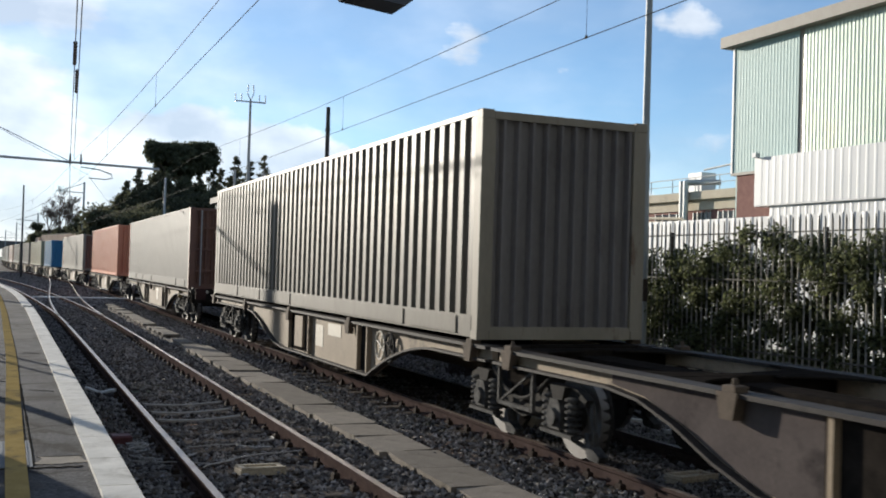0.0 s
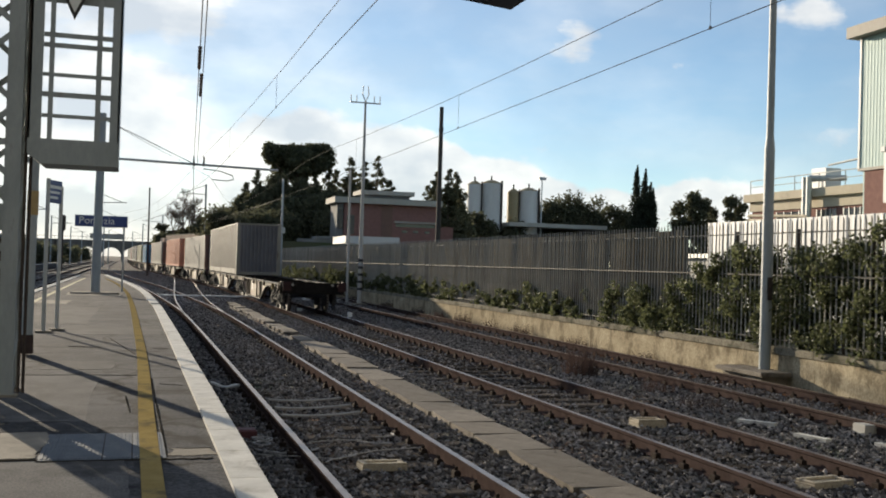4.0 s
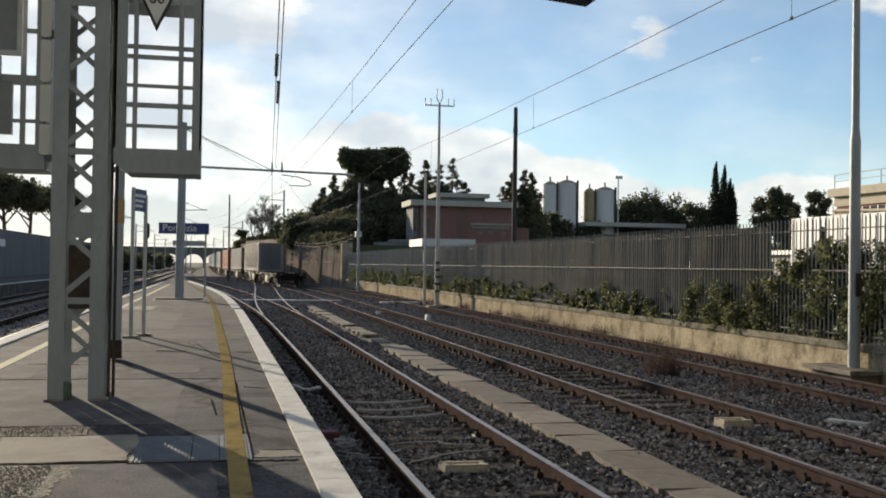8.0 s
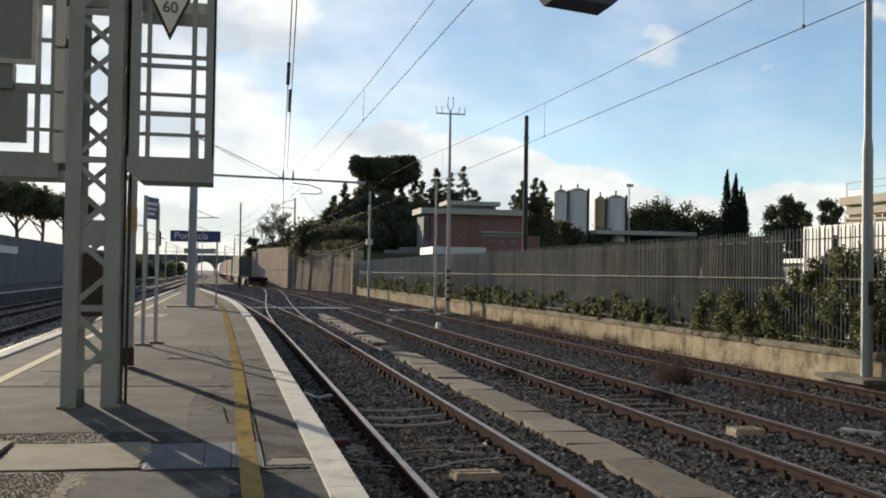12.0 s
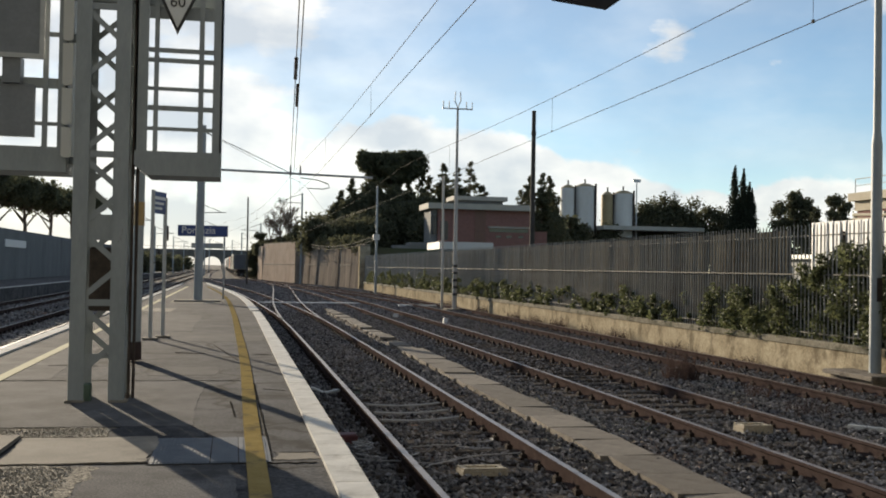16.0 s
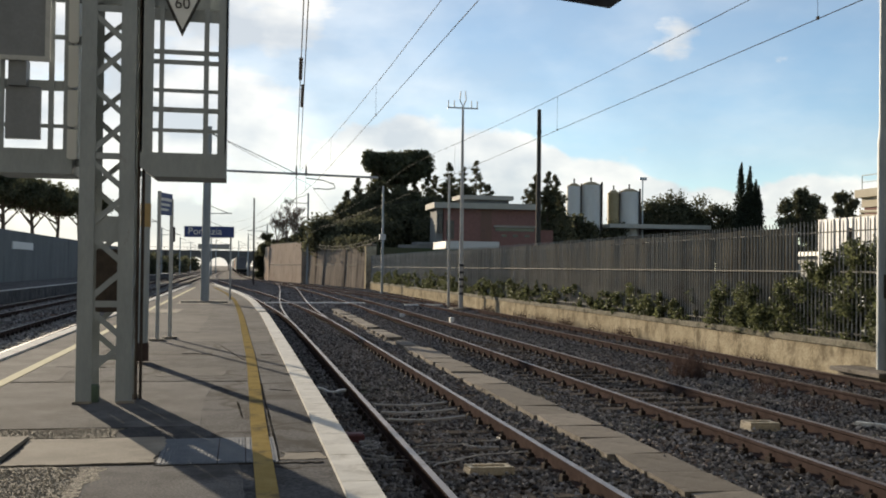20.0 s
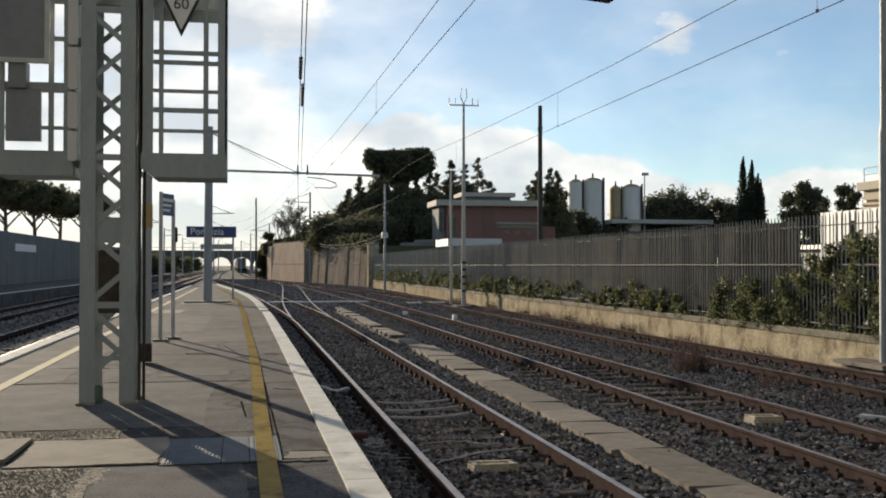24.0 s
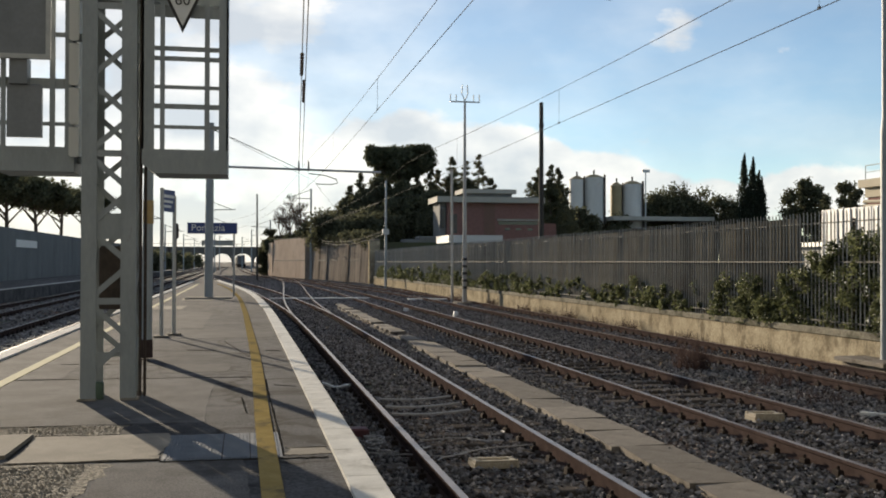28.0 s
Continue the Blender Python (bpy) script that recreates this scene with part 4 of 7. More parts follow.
    # platform face: brick-like kerb wall
    g = Geo()
    for y0, y1 in zip(ys[:-1], ys[1:]):
        if y1 <= 58:
            g.prism([(right(y0) - 0.02, y0), (right(y0) - 0.004, y0), (right(y1) - 0.004, y1), (right(y1) - 0.02, y1)], "z", BED, PLAT - 0.14)
    part("face", g, M["concrete"], plat)


M["pale_line"] = surf("pale_yellow_paint", (0.36, 0.33, 0.20), (0.46, 0.42, 0.27), 3.0, 0.9, 0.1, fine=90, spec=0.15, stain=(0.2, 0.18, 0.12), stain_scale=2.0, stain_cut=0.62)
M["concrete_thin"] = surf("pale_worn_screed", (0.050, 0.050, 0.052), (0.152, 0.148, 0.148), 1.6, 0.95, 0.5, spec=0.05, fine=60, grit=1.0, stain=(0.060, 0.059, 0.060), stain_scale=1.3, stain_cut=0.52)


M["grain"] = leafy("pale_gravel_grain", (0.16, 0.143, 0.115), (0.43, 0.39, 0.325), 0.9, 0.0)
M["asphalt_dark"] = surf("newer_dark_asphalt", (0.044, 0.044, 0.046), (0.115, 0.113, 0.114), 1.6, 0.95, 0.6, fine=90, spec=0.05)
M["joint"] = surf("dirt_filled_joint", (0.02, 0.018, 0.015), (0.05, 0.045, 0.037), 9.0, 0.95, 0.5, fine=90, spec=0.0)


def trough():
    """Concrete cable trough between the two tracks: one lid after another."""
    rng = random.Random(5)
    tr = thing("cable_trough", "row of pale concrete cable trough lids between the tracks", "cable trough", kind="structure")
    y = 4.0
    while y < 50:
        ln = 0.99
        gone = 28.4 < y < 29.6 or 33.0 < y < 35.0
        if not gone:
            cx = 4.42 + 0.003 * y
            hw = 0.33 if y < 26 else rng.uniform(0.2, 0.27)
            c0, c1 = rng.uniform(-0.02, 0.02), rng.uniform(-0.02, 0.02)
            g = Geo().prism([(-hw, 0.01 + c0), (-hw + rng.uniform(0, 0.05), ln - 0.01), (hw - rng.uniform(0, 0.04), ln - 0.01 + c1), (hw, 0.01)], "z", -0.07, 0.0)
            part("lid", g, M["trough"], tr, at=pose(cx + rng.uniform(-0.02, 0.02), y, BED + 0.066 + rng.uniform(-0.016, 0.016), rng.uniform(-0.9, 0.9), rng.uniform(-1.5, 1.5), rng.uniform(-1.2, 1.2)))
        y += ln + 0.01
    part("channel", Geo().box(4.22, 4.66, 4.0, 50.5, BED - 0.3, BED - 0.03), M["trough"], tr)


# ---------------------------------------------------------------- wall and fence
WX = 12.1
PANEL = 2.1


def wall_and_fence():
    w = thing("wall_east", "stained pale concrete wall with a coping below the fence", "wall", kind="structure")
    y = -4.0
    rng = random.Random(2)
    while y < 97:
        part("panel", Geo().box(WX, WX + 0.28, y + 0.004, y + 3.996, BED - 0.25, 0.45, 0.0), M["wall"], w)
        part("coping", Geo().box(WX - 0.035, WX + 0.32, y + 0.006, y + 3.994, 0.46, 0.60, 0.02), M["coping"], w)
        y += 4.0
    # palisade panels between posts
    pk = Geo()                               # folded steel pale: ridge to the front, pointed top
    pk.add([(0, -0.025, 0), (-0.016, 0, 0), (0, 0.025, 0), (0.003, 0, 0), (0, -0.025, 2.41), (-0.016, 0, 2.48), (0, 0.025, 2.41), (0.003, 0, 2.48)],
           [(0, 1, 5, 4), (1, 2, 6, 5), (2, 3, 7, 6), (3, 0, 4, 7), (4, 5, 7), (5, 6, 7), (3, 2, 1, 0)])
    pm = pk.mesh("picket", M["fence"])
    post = Geo().box(0.052, 0.12, -0.03, 0.03, -0.1, 2.3).mesh("post", M["iron"])
    rail = Geo().box(-0.034, -0.017, 0, PANEL, 0, 0.027).mesh("rail", M["fencerail"])
    y = -2.0
    while y < 95:
        fp = thing("fence_panel", "grey steel palisade fence panel with pointed pickets on the wall", "fence", "palisade fence panels", at=pose(WX + 0.14, y, 0.60))
        bars("post", post, [pose(0, 0, 0)], fp)
        bars("rail", rail, [pose(0, 0, 0.12), pose(0, 0, 1.38), pose(0.040, 0, 2.22)], fp)
        bars("picket", pm, [pose(0, 0.075 + 0.15 * k, rng.uniform(-0.012, 0.012), 0, rng.uniform(-0.3, 0.3), rng.uniform(-2, 2)) for k in range(14)], fp)
        y += PANEL
    nt = thing("shade_net", "dark shade netting fixed behind the steel fence", "netting")
    y = 20.9
    while y < 95:
        g = Geo()
        v = []
        for j in range(5):
            for i in range(7):
                v.append((WX + 0.186 + 0.004 * noise.noise(Vector((y + i, j * 0.7, 3))), y + 0.68 * i, 0.60 + (2.38 + 0.05 * noise.noise(Vector((y + i * 0.7, 9, 0)))) * j / 4))
        g.add(v, [(j * 7 + i, j * 7 + i + 1, (j + 1) * 7 + i + 1, (j + 1) * 7 + i) for j in range(4) for i in range(6)])
        part("net", g, M["net"], nt)
        y += 4.1


def leaves_mesh(name, pts, size, mat, rng, flat=0.5):
    """Single leaves as bent quads at the given points."""
    n = len(pts)
    nrm = rng.normal(0, 1, (n, 3))
    nrm[:, 2] += flat
    nrm /= np.linalg.norm(nrm, axis=1)[:, None]
    a = np.cross(nrm, rng.normal(0, 1, (n, 3)))
    a /= np.linalg.norm(a, axis=1)[:, None]
    b = np.cross(nrm, a)
    s = size * rng.uniform(0.6, 1.3, (n, 1))
    v = np.stack([pts - a * s * 0.5, pts + b * s * 0.35 + nrm * s * 0.08, pts + a * s * 0.6, pts - b * s * 0.35 + nrm * s * 0.08], 1)
    me = bpy.data.meshes.new(name)
    me.from_pydata(v.reshape(-1, 3).tolist(), [], (np.arange(n * 4).reshape(-1, 4)).tolist())
    me.materials.append(M[mat])
    return me


def shrubs():
    """Climbers and bushes behind and through the fence, tall near the lamp pole and low further on."""
    rng = np.random.default_rng(8)
    top_of = bend([(6, 2.85), (12, 2.85), (14.5, 2.98), (15.3, 2.9), (16.2, 2.62), (17.5, 2.62), (19, 2.75), (19.8, 2.55), (20.8, 2.1), (23, 1.72), (28, 1.7), (40, 1.8), (60, 2.0), (95, 2.1)])
    y = 7.0
    R = random.Random(6)
    while y < 93:
        ln = 3.0
        near = y < 24
        pts = []
        for _ in range(185 if near else R.choice((16, 24, 34, 44))):
            ly = rng.uniform(0, ln)
            hi = top_of(y + ly) - 0.2
            lz = rng.uniform(0.55, max(0.9, hi)) if near else 0.62 + (hi - 0.62) * rng.random() ** 1.5 * (0.45 + 0.55 * (0.5 + 0.5 * math.sin(2.1 * (y + ly)) * math.cos(0.83 * (y + ly))))
            r = rng.uniform(0.14, 0.30) if near else rng.uniform(0.07, 0.22)
            per = 135 if near else 55
            q = rng.normal(0, 1, (per, 3))
            q /= np.linalg.norm(q, axis=1)[:, None]
            q *= r * rng.uniform(0.4, 1.0, (per, 1))
            q += np.array([(rng.uniform(-0.17, 0.42) if rng.random() < 0.7 else rng.uniform(0.5, 1.1)) if near else rng.uniform(-0.20, 0.03), ly, lz])
            pts.append(q)
        pts = np.concatenate(pts)
        pts[:, 2] = np.where(pts[:, 0] < -0.14, np.clip(pts[:, 2], 0.5, 3.1), np.clip(pts[:, 2], 0.62, 3.1))
        sh = thing("shrub", "dense green climbing shrub growing through the steel fence" if near else "low green creeper growing through the steel fence", "shrub", "shrubs along the fence", at=pose(WX + 0.2, y, 0.0))
        part("foliage", leaves_mesh("foliage", pts, 0.074 if near else 0.10, "ivy", rng), None, sh)
        g = Geo()
        for _ in range(6):
            a = Vector((0.22 + rng.uniform(0.0, 0.2), rng.uniform(0, ln), 0.3))
            b = a + Vector((rng.uniform(-0.2, 0.1), rng.uniform(-0.4, 0.4), top_of(y) * rng.uniform(0.5, 0.8)))
            g.tube(a, b, 0.025, 0.008, 6)
        tagged(part("stem", g, M["bark"], sh), kind="stuff")
        y += ln


# ---------------------------------------------------------------- train (local: y along the track, rail head at z = 0)
SPEED = 11.6
DECK = 1.155


def wheelset_parts(bogie_parent, yc):
    for s in (-1, 1):
        for d in (-0.9, 0.9):
            w = Geo()
            w.lathe((s * 0.68, yc + d, 0.46), (s, 0, 0), [(0, 0.40), (0, 0.485), (0.03, 0.485), (0.035, 0.46), (0.135, 0.455), (0.135, 0.39), (0.09, 0.36), (0.07, 0.2), (0.15, 0.16), (0.2, 0.13)], 24)
            part("wheel", w, M["bogie"], bogie_parent)
            part("tyre", Geo().lathe((s * 0.716, yc + d, 0.46), (s, 0, 0), [(0, 0.40), (0, 0.459), (0.104, 0.458), (0.104, 0.40)], 28), M["raildull"], bogie_parent, "bright worn wheel rim")


def bogie(parent, yc):
    """Two-axle bogie with springs, axle boxes and brake hangers."""
    b = part("bogie", Geo().box(-0.9, 0.9, yc - 0.28, yc + 0.28, 0.52, 0.72), M["bogie"], parent, "dusty two-axle bogie")
    wheelset_parts(b, yc)
    for s in (-1, 1):
        f = Geo()
        x0, x1 = sorted((0.95 * s, 1.05 * s))
        f.prism([(yc - 1.42, 0.70), (yc - 1.2, 0.80), (yc - 0.62, 0.80), (yc - 0.42, 0.60), (yc, 0.52), (yc + 0.42, 0.60), (yc + 0.62, 0.80), (yc + 1.2, 0.80), (yc + 1.42, 0.70),
                 (yc + 1.38, 0.62), (yc + 0.66, 0.66), (yc + 0.42, 0.42), (yc, 0.34), (yc - 0.42, 0.42), (yc - 0.66, 0.66), (yc - 1.38, 0.62)], "x", x0, x1)
        part("side_frame", f, M["bogie"], b)
        part("bolster", Geo().box(*sorted((s * 0.6, s * 1.1)), yc - 0.3, yc + 0.3, 0.72, 0.90, 0.03), M["underframe"], b)
        for d in (-0.93, 0.93):
            a = Geo()
            a.prism([(yc + d - 0.13, 0.34), (yc + d + 0.13, 0.34), (yc + d + 0.15, 0.52), (yc + d + 0.09, 0.66), (yc + d - 0.09, 0.66), (yc + d - 0.15, 0.52)], "x", *sorted((s * 0.98, s * 1.16)))
            a.tube((s * 1.16, yc + d, 0.47), (s * 1.20, yc + d, 0.47), 0.105, 0.09, seg=12)
            part("axle_box", a, M["axlebox"], b, "pale dusty axle box")
            part("keep_plate", Geo().box(*sorted((s * 1.0, s * 1.14)), yc + d - 0.34, yc + d + 0.34, 0.27, 0.31), M["axlebox"], b)
            for e in (-0.25, 0.25):
                coil = [(0, 0.05)]
                for k in range(6):
                    coil += [(0.015 + 0.065 * k, 0.055), (0.03 + 0.065 * k, 0.095), (0.05 + 0.065 * k, 0.095), (0.065 + 0.065 * k, 0.055)]
                part("spring", Geo().lathe((s * 1.06, yc + d + e, 0.31), (0, 0, 1), coil, 12), M["axlebox"], b)
            part("horn_guide", Geo().prism([(yc + d - 0.16, 0.80), (yc + d + 0.16, 0.80), (yc + d + 0.10, 0.66), (yc + d - 0.10, 0.66)], "x", *sorted((s * 1.02, s * 1.12))), M["bogie"], b)
            sh = Geo()                       # brake hanger and its curved shoe
            sh.bar((s * 0.98, yc + d - 0.50, 0.66), (s * 0.98, yc + d - 0.56, 0.20), 0.04, 0.05)
            sh.bar((s * 0.98, yc + d - 0.10, 0.24), (s * 0.98, yc + d - 0.56, 0.16), 0.035, 0.04)
            sh.prism([(yc + d - 0.72, 0.09), (yc + d - 0.52, 0.10), (yc + d - 0.44, 0.24), (yc + d - 0.46, 0.36), (yc + d - 0.53, 0.36), (yc + d - 0.56, 0.24), (yc + d - 0.74, 0.15)], "x", s * 0.98 - 0.06, s * 0.98 + 0.06)
            part("brake_shoe", sh, M["axlebox"], b)
        x = s * 1.14                         # hung frame with a diagonal
        g = Geo()
        g.bar((x, yc - 0.42, 0.92), (x, yc - 0.42, 0.44), 0.045, 0.045)
        g.bar((x, yc + 0.42, 0.92), (x, yc + 0.42, 0.44), 0.045, 0.045)
        g.bar((x, yc - 0.42, 0.46), (x, yc + 0.42, 0.46), 0.045, 0.045)
        g.bar((x, yc - 0.42, 0.90), (x, yc + 0.42, 0.46), 0.025, 0.025)
        part("hanger_frame", g, M["axlebox"], b)
        part("brake_hose", Geo().pipe([(s * 1.12, yc - 0.75 + 1.4 * k / 12, 0.86 - 0.30 * math.sin(math.pi * k / 12)) for k in range(13)], 0.022, 6), M["bogie"], b)


def wagon(y0, y1, label, tail=False, bogies=(), wheel_at=None, belly=None, recess=None, panels=None, front=False):
    """One half of an articulated container wagon between y0 and y1 (y1 ahead)."""
    w = thing("container_wagon", label, "wagon", "container wagons")
    ln = y1 - y0
    e0, a, b, e1 = belly if belly else (y0 + 0.16 * ln, y0 + 0.30 * ln, y0 + 0.64 * ln, y0 + 0.80 * ln)
    recess = recess or [(b - 0.9, b - 0.1), (a + 0.3, a + 1.1)]
    panels = panels or [(a + 0.40 * (b - a), a + 0.48 * (b - a), 0.5, 0.95)]
    low, high = 0.27, 0.92
    for s in (-1, 1):
        x0, x1 = sorted((s * 1.06, s * 1.14))
        ys0 = e0 - 0.35 if tail and front else y0 + 0.1
        poly = [(ys0, 1.06), (ys0, high)]
        for k in range(9):                  # swept belly
            t = k / 8
            poly.append((e0 + (a - e0) * t, high - (high - low) * t ** 1.7))
        poly += [(b, low)]
        for k in range(1, 6):
            t = k / 5
            poly.append((b + (e1 - b) * t, low + (high - low) * (t - 0.12 * math.sin(2 * math.pi * t))))
        poly += [(y1 - 0.1, high), (y1 - 0.1, 1.06)]
        beam = part("side_beam", Geo().prism(poly, "x", x0, x1), M["sunbeige"], w, "dusty beige deep-bellied side beam")
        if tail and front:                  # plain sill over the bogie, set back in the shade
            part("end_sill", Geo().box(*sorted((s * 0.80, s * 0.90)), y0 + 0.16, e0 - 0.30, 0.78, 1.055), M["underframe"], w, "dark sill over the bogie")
            part("sill_pipe", Geo().pipe([(s * 1.10, y0 + 0.3, 0.92), (s * 1.10, y0 + 1.3, 0.90), (s * 1.08, y0 + 2.3, 0.93), (s * 1.06, e0 - 0.2, 0.95)], 0.02, 6), M["flange"], w)
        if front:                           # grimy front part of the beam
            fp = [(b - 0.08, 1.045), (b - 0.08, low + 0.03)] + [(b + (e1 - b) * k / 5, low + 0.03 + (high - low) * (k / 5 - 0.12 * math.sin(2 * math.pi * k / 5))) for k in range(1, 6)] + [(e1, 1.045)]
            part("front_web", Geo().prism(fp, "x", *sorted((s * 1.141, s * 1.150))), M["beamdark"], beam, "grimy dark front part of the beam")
        fl = Geo()
        xa, xb = sorted((s * 1.02, s * 1.25))
        fl.box(xa, xb, y0 + 0.08, y1 - 0.08, 1.06, 1.10)
        xs = s * 1.17
        prof = poly[1:-1]
        for p, q in zip(prof[:-1], prof[1:]):
            fl.bar((xs, p[0], p[1]), (xs, q[0], q[1]), 0.03, 0.13, up=(1, 0, 0))
        part("flange", fl, M["flange"], beam)
        for ya, yb in recess:               # flat dark panels between stiffeners, with a recess's shade put into the colour
            for yy in (ya, yb):
                part("web_stiffener", Geo().box(*sorted((s * 1.14, s * 1.22)), yy - 0.025, yy + 0.025, low + 0.03, 1.06), M["sunbeige"], beam)
            part("recess_panel", Geo().box(*sorted((s * 1.141, s * 1.149)), ya + 0.03, yb - 0.03, low + 0.04, 1.04), M["underframe"], beam, "flat near-black panel with recess shade in its colour")
            if yb - ya > 1.0:
                part("lever_box", Geo().box(*sorted((s * 1.15, s * 1.20)), ya + 0.48, yb - 0.45, low + 0.12, 1.0, 0.01), M["sunbeige"], beam)
        for ya, yb, z0, z1 in panels:
            part("data_panel", Geo().box(*sorted((s * 1.142, s * 1.147)), ya, yb, z0, z1), M["panelpaint"], beam, "pale painted data panel")
        for f in (0.03, 0.30, 0.52, 0.75, 0.97):
            sp = Geo()
            yy = y0 + f * ln
            sp.prism([(yy - 0.13, 1.10), (yy + 0.13, 1.10), (yy + 0.08, 0.88), (yy - 0.08, 0.88)], "x", *sorted((s * 1.18, s * 1.28)))
            sp.box(*sorted((s * 1.12, s * 1.26)), yy - 0.08, yy + 0.08, 1.10, 1.155, 0.01)
            sp.tube((s * 1.19, yy, 1.155), (s * 1.19, yy, 1.21), 0.03, 0.02, seg=8)
            part("container_spigot", sp, M["spigot"], w)
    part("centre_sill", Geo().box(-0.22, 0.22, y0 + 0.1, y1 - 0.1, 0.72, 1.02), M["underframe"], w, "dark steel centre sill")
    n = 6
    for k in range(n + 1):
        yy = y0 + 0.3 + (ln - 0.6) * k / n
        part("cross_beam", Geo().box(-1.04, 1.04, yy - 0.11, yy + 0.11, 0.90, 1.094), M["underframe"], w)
    for k in range(n):                      # gusset plates round the oval openings of the deck
        ya, yb = y0 + 0.41 + (ln - 0.6) * k / n, y0 + 0.19 + (ln - 0.6) * (k + 1) / n
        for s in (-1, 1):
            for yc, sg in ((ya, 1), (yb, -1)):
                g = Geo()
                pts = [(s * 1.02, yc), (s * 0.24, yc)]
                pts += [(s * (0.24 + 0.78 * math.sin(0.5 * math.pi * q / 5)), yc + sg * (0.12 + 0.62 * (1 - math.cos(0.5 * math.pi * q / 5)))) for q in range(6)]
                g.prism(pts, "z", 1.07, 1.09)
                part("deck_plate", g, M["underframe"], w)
    if tail:
        e = Geo()
        e.box(-1.25, 1.25, y0 - 0.05, y0 + 0.16, 0.72, 1.16)
        part("end_beam", e, M["underframe"], w)
        for s in (-1, 1):
            bf = Geo()
            bf.tube((s * 1.02, y0 - 0.05, 1.02), (s * 1.02, y0 - 0.55, 1.02), 0.09, 0.075, seg=14)
            bf.box(*sorted((s * 0.90, s * 1.22)), y0 - 0.60, y0 - 0.55, 0.85, 1.20, 0.02)
            part("buffer", bf, M["buffer"], w, "rusty buffer with a square plate")
            ps = Geo().box(s * 1.2 - 0.03, s * 1.2 + 0.03, y0 - 0.06, y0 + 0.16, 0.98, 1.22, 0.02)
            part("end_post", ps, M["flange"], w, "dark end post")
            lp = Geo().tube((s * 0.78, y0 - 0.05, 1.08), (s * 0.78, y0 - 0.10, 1.08), 0.05, seg=12)
            part("tail_disc", lp, M["panelpaint"], w)
            st = Geo()
            st.bar((s * 1.16, y0 - 0.02, 0.78), (s * 1.16, y0 - 0.02, 0.40), 0.012, 0.04)
            st.bar((s * 1.16, y0 + 0.26, 0.78), (s * 1.16, y0 + 0.26, 0.40), 0.012, 0.04)
            st.box(s * 1.16 - 0.09, s * 1.16 + 0.09, y0 - 0.05, y0 + 0.30, 0.38, 0.40)
            part("step", st, M["axlebox"], w, "dusty shunter's step")
        part("release_bracket", Geo().box(-1.26, -1.14, y0 + 2.60, y0 + 2.68, 0.80, 1.04, 0.02), M["ochre"], w, "ochre brake release bracket")
    if wheel_at is not None:
        for dy in (0.0, 0.42):
            hw = Geo()
            yy = wheel_at + dy
            hw.pipe([(-1.2, yy + 0.2 * math.cos(2 * math.pi * k / 20), 0.80 + 0.22 * math.sin(2 * math.pi * k / 20)) for k in range(21)], 0.022)
            for k in range(2):
                c, s_ = math.cos(k * 1.57 + 0.4), math.sin(k * 1.57 + 0.4)
                hw.bar((-1.2, yy - 0.19 * c, 0.80 - 0.21 * s_), (-1.2, yy + 0.19 * c, 0.80 + 0.21 * s_), 0.025, 0.025)
            hw.tube((-1.21, yy, 0.80), (-1.08, yy, 0.80), 0.035, seg=8)
            part("brake_handwheel", hw, M["bogie"] if not dy else M["panelpaint"], w)
    for yc in bogies:
        bogie(w, yc)
    return w


